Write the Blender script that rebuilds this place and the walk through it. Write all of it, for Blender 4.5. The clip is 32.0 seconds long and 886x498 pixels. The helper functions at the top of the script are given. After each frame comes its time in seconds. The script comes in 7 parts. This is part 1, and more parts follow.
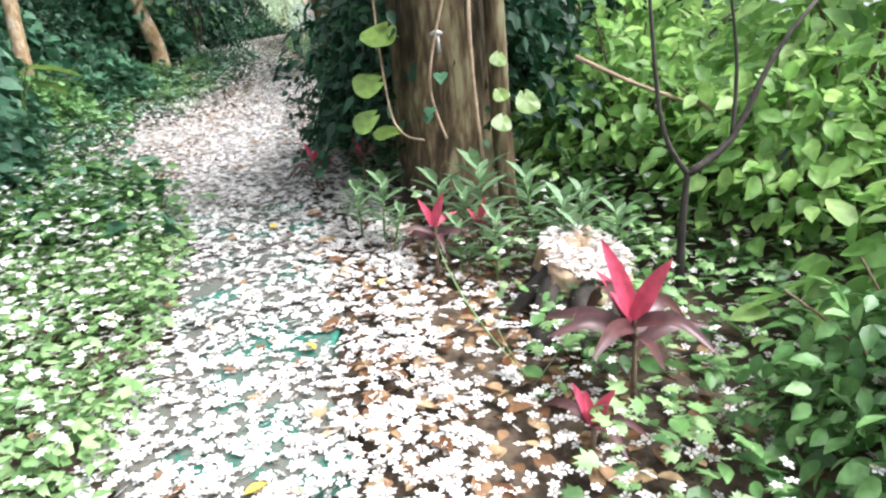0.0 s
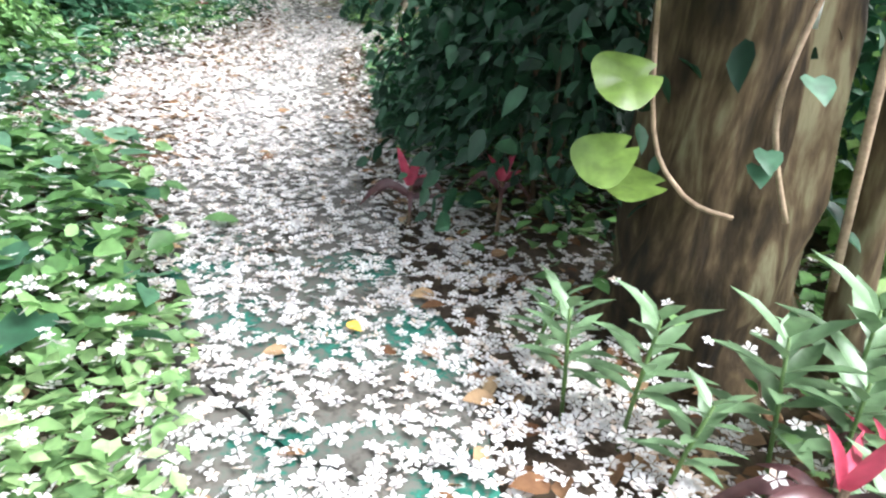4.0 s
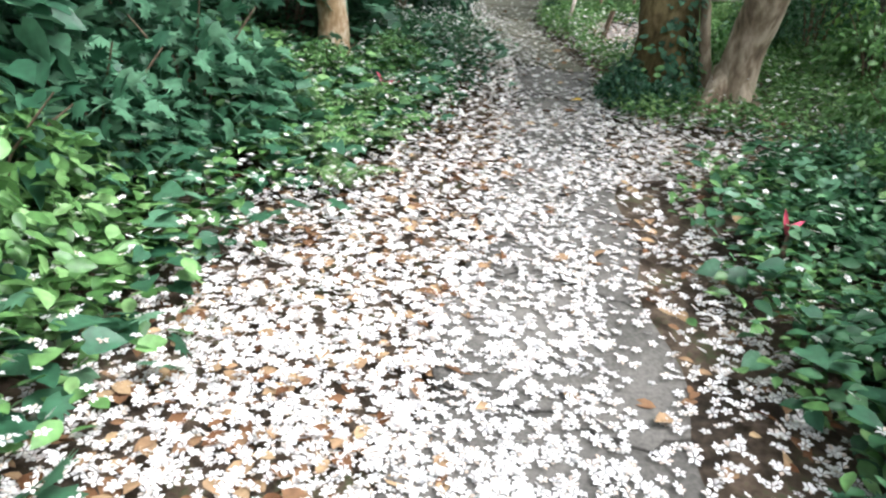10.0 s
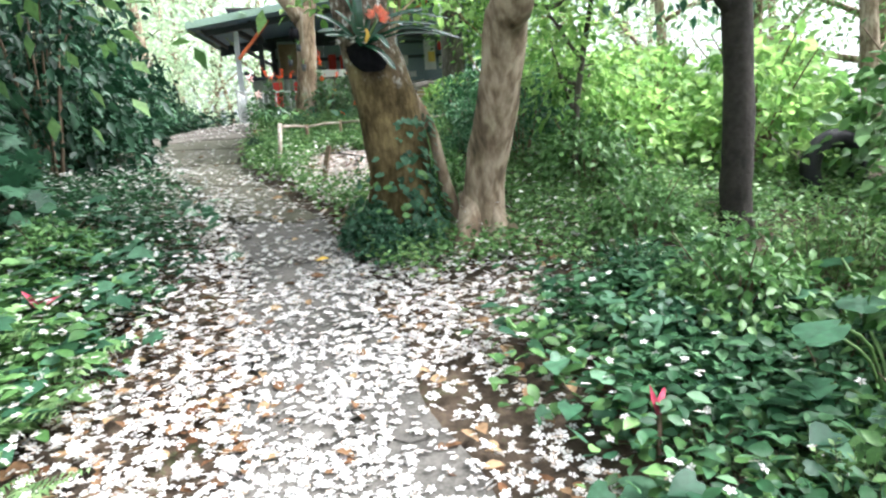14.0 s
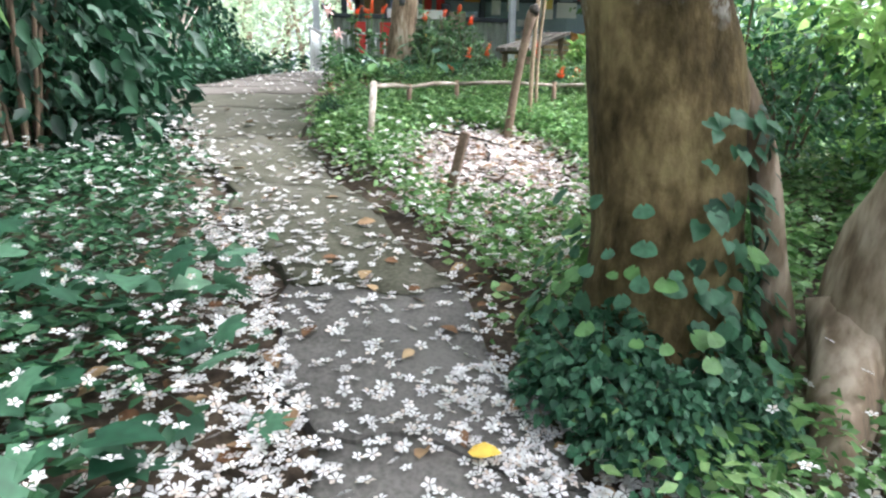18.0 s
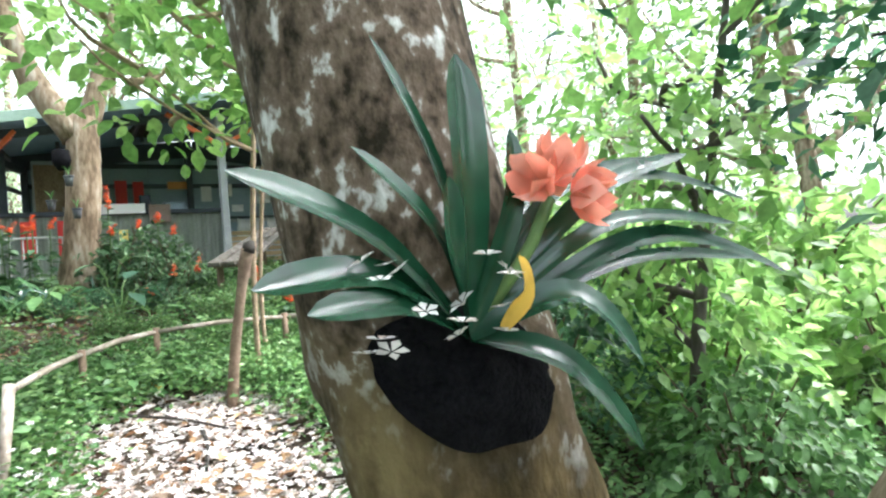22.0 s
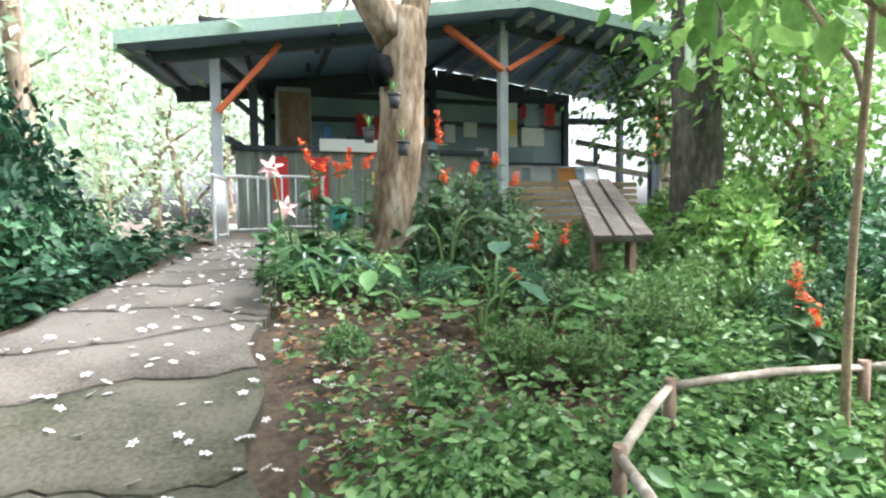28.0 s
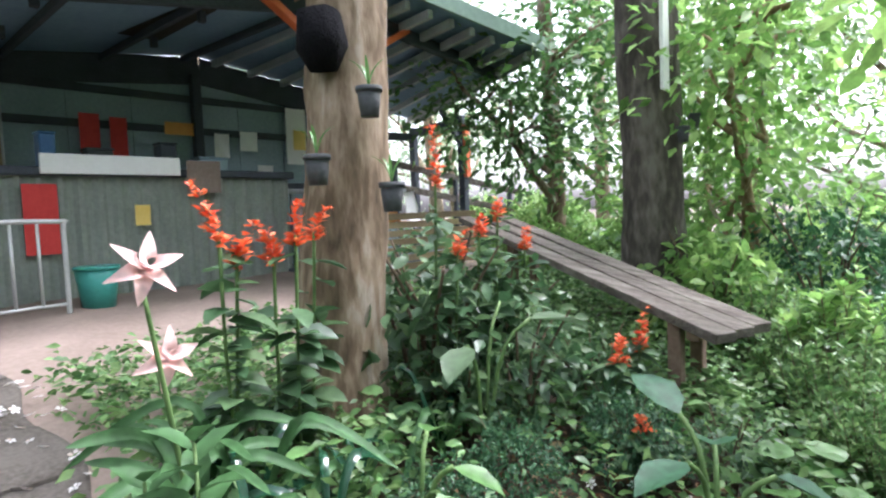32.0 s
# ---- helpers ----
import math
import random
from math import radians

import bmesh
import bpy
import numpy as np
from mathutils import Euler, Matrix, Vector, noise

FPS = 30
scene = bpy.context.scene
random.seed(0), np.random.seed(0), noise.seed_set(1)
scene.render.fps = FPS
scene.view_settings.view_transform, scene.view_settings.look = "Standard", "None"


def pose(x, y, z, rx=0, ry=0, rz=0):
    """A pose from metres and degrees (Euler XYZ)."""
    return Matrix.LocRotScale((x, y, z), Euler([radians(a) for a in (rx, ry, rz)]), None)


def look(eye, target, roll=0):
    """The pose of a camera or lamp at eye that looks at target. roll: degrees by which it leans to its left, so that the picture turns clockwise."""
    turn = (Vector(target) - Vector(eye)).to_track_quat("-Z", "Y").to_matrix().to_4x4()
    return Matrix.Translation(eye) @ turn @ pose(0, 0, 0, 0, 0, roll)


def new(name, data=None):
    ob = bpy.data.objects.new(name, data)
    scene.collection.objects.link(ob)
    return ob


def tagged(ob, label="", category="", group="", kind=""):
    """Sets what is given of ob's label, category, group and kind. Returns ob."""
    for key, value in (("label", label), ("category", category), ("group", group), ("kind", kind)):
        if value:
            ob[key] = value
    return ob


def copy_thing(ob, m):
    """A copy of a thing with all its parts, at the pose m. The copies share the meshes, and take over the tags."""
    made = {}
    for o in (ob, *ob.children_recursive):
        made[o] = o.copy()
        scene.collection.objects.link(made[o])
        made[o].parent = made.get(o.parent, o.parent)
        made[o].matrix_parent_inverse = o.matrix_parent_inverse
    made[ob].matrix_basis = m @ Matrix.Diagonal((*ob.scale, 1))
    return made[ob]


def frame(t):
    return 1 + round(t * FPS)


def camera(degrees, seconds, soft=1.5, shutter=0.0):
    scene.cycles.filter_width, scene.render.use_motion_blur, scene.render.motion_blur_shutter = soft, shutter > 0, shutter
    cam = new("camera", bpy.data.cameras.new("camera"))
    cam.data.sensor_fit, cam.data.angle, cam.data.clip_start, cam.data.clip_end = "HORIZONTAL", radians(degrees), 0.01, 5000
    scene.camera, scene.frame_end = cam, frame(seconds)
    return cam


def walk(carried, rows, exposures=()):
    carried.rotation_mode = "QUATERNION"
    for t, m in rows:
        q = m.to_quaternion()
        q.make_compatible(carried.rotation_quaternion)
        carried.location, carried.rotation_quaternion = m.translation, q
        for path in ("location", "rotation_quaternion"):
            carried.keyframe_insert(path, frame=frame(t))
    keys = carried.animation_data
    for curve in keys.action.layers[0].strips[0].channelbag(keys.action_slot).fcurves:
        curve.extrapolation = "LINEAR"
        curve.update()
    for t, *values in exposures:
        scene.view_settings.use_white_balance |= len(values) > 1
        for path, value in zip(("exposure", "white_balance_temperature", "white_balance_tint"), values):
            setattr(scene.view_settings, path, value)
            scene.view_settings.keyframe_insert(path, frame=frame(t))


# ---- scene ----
cam = camera(73.6, 32.0, soft=2.3)
PATH = [
    (0, (1.055, -2.387, 1.758), (1.071, -0.453, 1.249), -4.5),
    (0.5, (0.983, -2.119, 1.73), (1.023, -0.194, 1.192), -4.6),
    (1, (0.915, -1.854, 1.773), (0.982, 0.063, 1.208), -3.8),
    (1.5, (0.815, -1.621, 1.803), (0.998, 0.287, 1.233), -4.5),
    (2, (0.794, -1.371, 1.822), (1.078, 0.503, 1.183), -4.4),
    (2.5, (0.719, -1.07, 1.777), (0.996, 0.816, 1.17), -2.3),
    (4.5, (0.034, -0.112, 1.951), (0.037, 1.787, 1.322), 5.8),
    (5, (-0.078, 0.225, 2.06), (-0.3, 2.124, 1.474), 5.1),
    (5.5, (-0.15, 0.544, 2.165), (-0.542, 2.427, 1.615), 4.7),
    (6, (-0.258, 0.85, 2.298), (-0.695, 2.731, 1.779), 3.1),
    (6.5, (-0.305, 1.135, 2.399), (-0.848, 3.001, 1.925), 2.8),
    (7, (-0.42, 1.412, 2.442), (-1.011, 3.264, 1.974), 3.3),
    (7.5, (-0.598, 1.668, 2.523), (-1.134, 3.529, 2.025), 2.9),
    (8, (-0.646, 1.941, 2.545), (-1.184, 3.797, 2.028), 3.2),
    (8.5, (-0.715, 2.169, 2.589), (-1.262, 4.005, 2.012), 4.4),
    (9, (-0.841, 2.469, 2.63), (-1.287, 4.336, 2.069), 4.4),
    (9.5, (-0.925, 2.803, 2.657), (-1.373, 4.651, 2.036), 4.8),
    (10, (-1.071, 3.127, 2.688), (-1.484, 4.967, 2.022), 4.8),
    (10.5, (-1.209, 3.37, 2.699), (-1.575, 5.23, 2.061), 5.1),
    (11, (-1.288, 3.552, 2.661), (-1.541, 5.436, 2.039), 5.5),
    (11.5, (-1.338, 3.873, 2.699), (-1.473, 5.772, 2.084), 4.0),
    (12, (-1.39, 4.195, 2.804), (-1.338, 6.112, 2.237), 0.7),
    (12.5, (-1.336, 4.312, 2.894), (-1.168, 6.237, 2.374), -0.0),
    (13, (-1.29, 4.302, 2.931), (-0.962, 6.225, 2.491), -1.5),
    (13.5, (-1.276, 4.285, 2.969), (-0.843, 6.205, 2.614), -3.2),
    (14, (-1.284, 4.338, 2.964), (-0.852, 6.265, 2.649), -4.0),
    (14.5, (-1.185, 4.582, 2.937), (-0.969, 6.544, 2.616), -2.9),
    (15, (-1.074, 4.704, 2.99), (-1.324, 6.654, 2.622), -3.3),
    (15.5, (-1.576, 5.188, 2.916), (-1.837, 7.128, 2.507), -1.5),
    (17.5, (-1.532, 6.867, 3.146), (-1.38, 8.792, 2.623), 2.7),
    (18, (-1.531, 7.149, 3.229), (-1.287, 9.083, 2.78), 0.7),
    (18.5, (-1.506, 7.425, 3.303), (-1.177, 9.352, 2.878), -1.0),
    (19, (-1.463, 7.63, 3.402), (-1.058, 9.552, 3.029), -0.4),
    (19.5, (-1.474, 7.815, 3.536), (-0.916, 9.703, 3.184), -1.4),
    (20, (-1.41, 7.965, 3.647), (-0.739, 9.826, 3.357), -1.9),
    (20.5, (-1.325, 8.06, 3.726), (-0.521, 9.882, 3.549), -1.5),
    (21, (-1.298, 8.078, 3.795), (-0.392, 9.86, 3.718), -2.1),
    (21.5, (-1.248, 8.089, 3.844), (-0.283, 9.84, 3.812), -2.7),
    (22, (-1.239, 8.083, 3.875), (-0.159, 9.767, 3.892), -4.6),
    (22.5, (-1.237, 8.097, 3.894), (-0.111, 9.75, 3.911), -6.3),
    (23, (-1.305, 8.198, 3.886), (-0.168, 9.843, 3.895), -6.8),
    (23.5, (-1.432, 8.357, 3.871), (-0.357, 10.044, 3.858), -6.8),
    (24, (-1.451, 8.622, 3.858), (-0.656, 10.457, 3.825), -3.7),
    (24.5, (-1.568, 8.836, 3.846), (-1.047, 10.766, 3.789), -0.1),
    (25, (-1.627, 9.104, 3.874), (-1.15, 11.044, 3.775), 0.3),
    (25.5, (-1.69, 9.384, 3.886), (-1.245, 11.33, 3.758), 2.5),
    (27.5, (-2.12, 10.643, 4.078), (-1.523, 12.546, 3.938), 0.4),
    (28, (-2.183, 10.987, 4.134), (-1.533, 12.874, 4.007), -0.6),
    (28.5, (-2.308, 11.309, 4.188), (-1.543, 13.153, 4.072), -2.2),
    (29, (-2.385, 11.644, 4.242), (-1.473, 13.42, 4.118), -1.7),
    (29.5, (-2.46, 11.979, 4.295), (-1.386, 13.661, 4.163), -1.1),
    (30, (-2.535, 12.259, 4.344), (-1.278, 13.809, 4.218), -1.7),
    (30.5, (-2.535, 12.573, 4.399), (-1.218, 14.074, 4.287), -2.1),
    (31, (-2.559, 12.885, 4.449), (-1.165, 14.313, 4.317), -3.9),
    (31.5, (-2.53, 13.178, 4.482), (-1.107, 14.578, 4.359), -2.8),
    (32, (-2.525, 13.457, 4.515), (-1.043, 14.794, 4.387), -2.4),
]
walk(cam, [(t, look(eye, target, roll)) for t, eye, target, roll in PATH], exposures=[(0, 2.22, 6000, 13), (2.5, 2.29, 6000, 12), (5, 2.72, 5900, 14), (7, 2.37, 5900, 14), (9, 2.15, 5900, 13), (12, 2.52, 5950, 12), (15, 2.82, 5900, 13), (18, 2.87, 5800, 16), (21, 3.07, 5900, 12), (25, 2.97, 5900, 12), (28, 3.1, 5900, 15), (30, 2.84, 5850, 18), (32, 2.92, 5800, 21)])

# ---- light ----
world = bpy.data.worlds.new("world")
scene.world = world
world.use_nodes = True
wn, wl = world.node_tree.nodes, world.node_tree.links
sky = wn.new("ShaderNodeTexSky")
sky.sky_type = 'NISHITA'
sky.sun_disc = False
sky.sun_elevation, sky.sun_rotation = radians(56), radians(108)
sky.air_density, sky.dust_density, sky.ozone_density = 1.0, 6.0, 0.6
hsv = wn.new("ShaderNodeHueSaturation")
hsv.inputs["Saturation"].default_value = 0.25
wl.new(sky.outputs[0], hsv.inputs["Color"])
bg = wn["Background"]
wl.new(hsv.outputs[0], bg.inputs[0])
bg.inputs[1].default_value = 0.12

sun = new("sun", bpy.data.lights.new("sun", 'SUN'))
sun.data.energy, sun.data.angle, sun.data.color = 1.9, radians(30), (1.0, 0.97, 0.92)
sun.matrix_world = look((0.85, -0.28, 1.33), (0, 0, 0))


# ---- materials ----
def material(name, base, rough=0.6, metal=0.0):
    m = bpy.data.materials.new(name)
    m.use_nodes = True
    b = m.node_tree.nodes["Principled BSDF"]
    b.inputs["Base Color"].default_value = (*base, 1)
    b.inputs["Roughness"].default_value = rough
    b.inputs["Metallic"].default_value = metal
    return m


def ramp_node(nt, stops):
    r = nt.nodes.new("ShaderNodeValToRGB")
    e = r.color_ramp.elements
    while len(e) < len(stops):
        e.new(0.5)
    for k, (p, c) in zip(e, stops):
        k.position, k.color = p, (*c, 1)
    return r


def surface(name, stops, scale=4.0, rough=0.8, bump=0.3, fine=40.0, metal=0.0, stretch=(1, 1, 1), spec=0.3, vary=0.0):
    """Two scales of noise through a colour ramp, with relief."""
    m = bpy.data.materials.new(name)
    m.use_nodes = True
    nt = m.node_tree
    b = nt.nodes["Principled BSDF"]
    co = nt.nodes.new("ShaderNodeTexCoord")
    mp = nt.nodes.new("ShaderNodeMapping")
    mp.inputs["Scale"].default_value = stretch
    nt.links.new(co.outputs["Object"], mp.inputs[0])
    n1, n2 = nt.nodes.new("ShaderNodeTexNoise"), nt.nodes.new("ShaderNodeTexNoise")
    n1.inputs["Scale"].default_value, n1.inputs["Detail"].default_value = scale, 6
    n2.inputs["Scale"].default_value, n2.inputs["Detail"].default_value = fine, 4
    for n in (n1, n2):
        nt.links.new(mp.outputs[0], n.inputs["Vector"])
    mix = nt.nodes.new("ShaderNodeMath")
    mix.operation = 'MULTIPLY_ADD'
    mix.inputs[1].default_value = 0.45
    nt.links.new(n2.outputs[0], mix.inputs[0])
    half = nt.nodes.new("ShaderNodeMath")
    half.operation = 'MULTIPLY'
    half.inputs[1].default_value = 0.62
    nt.links.new(n1.outputs[0], half.inputs[0])
    nt.links.new(half.outputs[0], mix.inputs[2])
    r = ramp_node(nt, stops)
    nt.links.new(mix.outputs[0], r.inputs[0])
    out = r.outputs[0]
    if vary:
        oi = nt.nodes.new("ShaderNodeObjectInfo")
        hs = nt.nodes.new("ShaderNodeHueSaturation")
        mr = nt.nodes.new("ShaderNodeMapRange")
        mr.inputs[3].default_value, mr.inputs[4].default_value = 1 - vary, 1 + vary
        nt.links.new(oi.outputs["Random"], mr.inputs[0])
        nt.links.new(mr.outputs[0], hs.inputs["Value"])
        nt.links.new(out, hs.inputs["Color"])
        out = hs.outputs[0]
    nt.links.new(out, b.inputs["Base Color"])
    b.inputs["Roughness"].default_value, b.inputs["Metallic"].default_value = rough, metal
    b.inputs["Specular IOR Level"].default_value = spec
    bp = nt.nodes.new("ShaderNodeBump")
    bp.inputs["Strength"].default_value, bp.inputs["Distance"].default_value = bump, 0.02
    nt.links.new(mix.outputs[0], bp.inputs["Height"])
    nt.links.new(bp.outputs[0], b.inputs["Normal"])
    return m


def leafy(name, stops, rough=0.45, through_light=0.3, spec=0.4, depth=0.74):
    """Leaf: colour by island, part of the light passes through."""
    m = bpy.data.materials.new(name)
    m.use_nodes = True
    nt = m.node_tree
    b = nt.nodes["Principled BSDF"]
    g = nt.nodes.new("ShaderNodeNewGeometry")
    r = ramp_node(nt, [(p, tuple(q * depth for q in c)) for p, c in stops])
    nt.links.new(g.outputs["Random Per Island"], r.inputs[0])
    n = nt.nodes.new("ShaderNodeTexNoise")
    n.inputs["Scale"].default_value = 25
    co = nt.nodes.new("ShaderNodeTexCoord")
    nt.links.new(co.outputs["Object"], n.inputs["Vector"])
    hs = nt.nodes.new("ShaderNodeHueSaturation")
    mr = nt.nodes.new("ShaderNodeMapRange")
    mr.inputs[1].default_value, mr.inputs[2].default_value = 0.3, 0.7
    mr.inputs[3].default_value, mr.inputs[4].default_value = 0.75, 1.25
    nt.links.new(n.outputs[0], mr.inputs[0])
    nt.links.new(mr.outputs[0], hs.inputs["Value"])
    nt.links.new(r.outputs[0], hs.inputs["Color"])
    nt.links.new(hs.outputs[0], b.inputs["Base Color"])
    b.inputs["Roughness"].default_value = rough
    b.inputs["Specular IOR Level"].default_value = spec
    t = nt.nodes.new("ShaderNodeBsdfTranslucent")
    nt.links.new(hs.outputs[0], t.inputs[0])
    mx = nt.nodes.new("ShaderNodeMixShader")
    mx.inputs[0].default_value = through_light
    nt.links.new(b.outputs[0], mx.inputs[1])
    nt.links.new(t.outputs[0], mx.inputs[2])
    nt.links.new(mx.outputs[0], nt.nodes["Material Output"].inputs[0])
    return m


M_SOIL = surface("soil_litter", [(0.3, (0.011, 0.008, 0.005)), (0.45, (0.036, 0.026, 0.017)), (0.6, (0.078, 0.056, 0.037)), (0.7, (0.06, 0.066, 0.03))], 3.0, 0.95, 0.8, 30)
M_MOSSY = surface("mossy_concrete", [(0.3, (0.019, 0.021, 0.01)), (0.45, (0.046, 0.046, 0.027)), (0.62, (0.088, 0.083, 0.061))], 1.8, 0.95, 0.4, 50, vary=0.1)
M_CONCRETE = surface("worn_concrete", [(0.3, (0.028, 0.027, 0.021)), (0.45, (0.062, 0.058, 0.05)), (0.62, (0.116, 0.107, 0.094))], 1.6, 0.9, 0.35, 60, vary=0.10)
M_SANDY = surface("sandy_worn_paving", [(0.3, (0.028, 0.024, 0.019)), (0.45, (0.057, 0.05, 0.04)), (0.62, (0.102, 0.091, 0.076))], 1.6, 0.95, 0.4, 55, vary=0.1)
M_GREENED = surface("green_stained_concrete", [(0.36, (0.028, 0.027, 0.02)), (0.47, (0.085, 0.078, 0.066)), (0.56, (0.07, 0.082, 0.066)), (0.61, (0.010, 0.085, 0.058)), (0.68, (0.02, 0.12, 0.085))], 3.5, 0.9, 0.35, 40, vary=0.08)
M_BARK = surface("grey_brown_bark", [(0.33, (0.039, 0.029, 0.018)), (0.5, (0.169, 0.124, 0.081)), (0.66, (0.377, 0.305, 0.227))], 8.0, 0.95, 0.9, 22, stretch=(1, 1, 0.35))
M_BARK_MOSS = surface("mossy_bark", [(0.40, (0.012, 0.009, 0.005)), (0.49, (0.034, 0.023, 0.011)), (0.57, (0.08, 0.056, 0.028)), (0.66, (0.15, 0.135, 0.075))], 5.0, 0.95, 1.0, 28, stretch=(1, 1, 0.22))
M_BARK_LICHEN = surface("lichen_spotted_bark", [(0.38, (0.020, 0.015, 0.008)), (0.47, (0.075, 0.053, 0.028)), (0.545, (0.145, 0.11, 0.065)), (0.575, (0.33, 0.32, 0.28)), (0.68, (0.50, 0.50, 0.46))], 9.0, 0.95, 0.8, 40, stretch=(1, 1, 0.75))
M_BARK_ORANGE = surface("orange_brown_bark", [(0.3, (0.07, 0.045, 0.022)), (0.48, (0.22, 0.145, 0.075)), (0.58, (0.33, 0.25, 0.16)), (0.68, (0.50, 0.45, 0.37))], 4.0, 0.9, 0.6, 25, stretch=(1, 1, 0.5))
M_BARK_TAN = surface("tan_brown_bark", [(0.34, (0.035, 0.024, 0.014)), (0.48, (0.14, 0.10, 0.062)), (0.58, (0.25, 0.19, 0.13)), (0.68, (0.36, 0.31, 0.25))], 6.0, 0.95, 0.9, 26, stretch=(1, 1, 0.3))
# Grey-brown bark darkened in colour to stand in for a backlit trunk.
M_BARK_GREY = surface("backlit_darkened_bark", [(0.33, (0.02, 0.018, 0.015)), (0.5, (0.065, 0.055, 0.045)), (0.66, (0.14, 0.125, 0.105))], 7.0, 0.95, 0.9, 24, stretch=(1, 1, 0.4))
M_BARK_DARK = surface("dark_wet_bark", [(0.3, (0.008, 0.007, 0.006)), (0.7, (0.05, 0.042, 0.035))], 5.0, 0.9, 0.9, 24)
M_VINE = surface("pale_vine_stem", [(0.3, (0.13, 0.085, 0.05)), (0.7, (0.36, 0.27, 0.18))], 12.0, 0.8, 0.5, 60)
M_PETAL = leafy("white_petal", [(0.0, (0.70, 0.68, 0.65)), (0.7, (0.80, 0.785, 0.765)), (1.0, (0.62, 0.50, 0.40))], 0.55, 0.25, 0.2, depth=0.88)
M_BROWN_LEAF = leafy("dry_leaf", [(0.0, (0.16, 0.07, 0.03)), (0.4, (0.30, 0.17, 0.09)), (0.8, (0.48, 0.32, 0.18)), (1.0, (0.62, 0.44, 0.25))], 0.8, 0.1, 0.1, depth=0.55)
M_YELLOW_LEAF = leafy("yellow_leaf", [(0.0, (0.72, 0.42, 0.04)), (1.0, (0.80, 0.55, 0.10))], 0.6, 0.2, depth=0.85)
M_COVER = leafy("ground_cover_leaf", [(0.00, (0.056, 0.144, 0.037)), (0.50, (0.112, 0.250, 0.069)), (0.85, (0.200, 0.388, 0.125)), (1.00, (0.312, 0.525, 0.200))])
M_COVER_PALE = leafy("pale_ground_cover_leaf", [(0.00, (0.112, 0.224, 0.078)), (0.50, (0.213, 0.370, 0.134)), (1.00, (0.381, 0.560, 0.246))])
M_COVER_BROAD = leafy("grey_green_broad_leaf", [(0.00, (0.070, 0.125, 0.062)), (0.50, (0.110, 0.180, 0.092)), (1.00, (0.170, 0.250, 0.135))])
M_BLUEGREEN = leafy("blue_green_leaf", [(0.00, (0.021, 0.083, 0.041)), (0.50, (0.053, 0.150, 0.077)), (0.90, (0.107, 0.243, 0.136)), (1.00, (0.194, 0.360, 0.214))], 0.48, 0.3, 0.3)
# Green leaf darkened to near black: shade is part of its colour.
M_DARKLEAF = leafy("shade_darkened_green_leaf", [(0.00, (0.008, 0.034, 0.016)), (0.60, (0.019, 0.068, 0.032)), (1.00, (0.052, 0.136, 0.068))], 0.5, 0.3, 0.3)
# Light green leaf, its colour raised further to carry daylight.
M_BRIGHT = leafy("sunlit_light_green_leaf", [(0.00, (0.120, 0.252, 0.060)), (0.50, (0.228, 0.420, 0.108)), (1.00, (0.432, 0.636, 0.204))], 0.45, 0.55, depth=0.85)
M_CROWN = leafy("crown_leaf", [(0.00, (0.092, 0.196, 0.057)), (0.50, (0.184, 0.345, 0.103)), (1.00, (0.322, 0.506, 0.196))], 0.45, 0.5)
# Crown leaf paled in its colour to stand in for distance haze.
M_HAZE = leafy("haze_paled_crown_leaf", [(0.00, (0.300, 0.420, 0.260)), (0.50, (0.420, 0.550, 0.340)), (1.00, (0.580, 0.680, 0.460))], 0.6, 0.5, depth=0.85)
M_HEART = leafy("pale_heart_leaf", [(0.0, (0.111, 0.196, 0.034)), (1.0, (0.204, 0.306, 0.068))], 0.35, 0.35, depth=0.85)
M_STRAP = leafy("strap_leaf", [(0.0, (0.030, 0.085, 0.030)), (1.0, (0.085, 0.190, 0.065))], 0.5, 0.25, 0.2, depth=0.8)
M_TEALLEAF = leafy("teal_green_leaf", [(0.00, (0.018, 0.072, 0.028)), (0.50, (0.045, 0.135, 0.055)), (0.85, (0.085, 0.21, 0.09)), (1.00, (0.15, 0.30, 0.14))], 0.5, 0.3, 0.3)
M_SAGE = leafy("sage_leaf", [(0.00, (0.043, 0.103, 0.043)), (0.50, (0.093, 0.187, 0.080)), (1.00, (0.187, 0.299, 0.131))], 0.4, 0.35)
M_FEATHER = leafy("feathery_leaf", [(0.00, (0.079, 0.186, 0.053)), (0.50, (0.159, 0.305, 0.092)), (1.00, (0.305, 0.477, 0.173))], 0.45, 0.4)
M_FADED = leafy("faded_petal", [(0.0, (0.40, 0.30, 0.24)), (0.3, (0.62, 0.52, 0.46)), (0.6, (0.78, 0.72, 0.69)), (1.0, (0.84, 0.81, 0.79))], 0.6, 0.2, 0.2, depth=0.95)
M_CLIVIA = leafy("dark_glossy_strap", [(0.0, (0.008, 0.045, 0.022)), (1.0, (0.02, 0.085, 0.04))], 0.22, 0.08, 0.6, depth=0.8)
M_RED = leafy("red_cordyline_leaf", [(0.0, (0.425, 0.034, 0.076)), (0.6, (0.578, 0.085, 0.145)), (1.0, (0.663, 0.221, 0.255))], 0.4, 0.3, depth=0.8)
M_MAROON = leafy("maroon_leaf", [(0.0, (0.05, 0.022, 0.022)), (1.0, (0.13, 0.055, 0.055))], 0.4, 0.15, depth=0.8)
M_ORANGE_FLOWER = leafy("orange_red_flower", [(0.00, (0.740, 0.085, 0.025)), (1.00, (0.860, 0.220, 0.070))], 0.5, 0.3, depth=0.9)
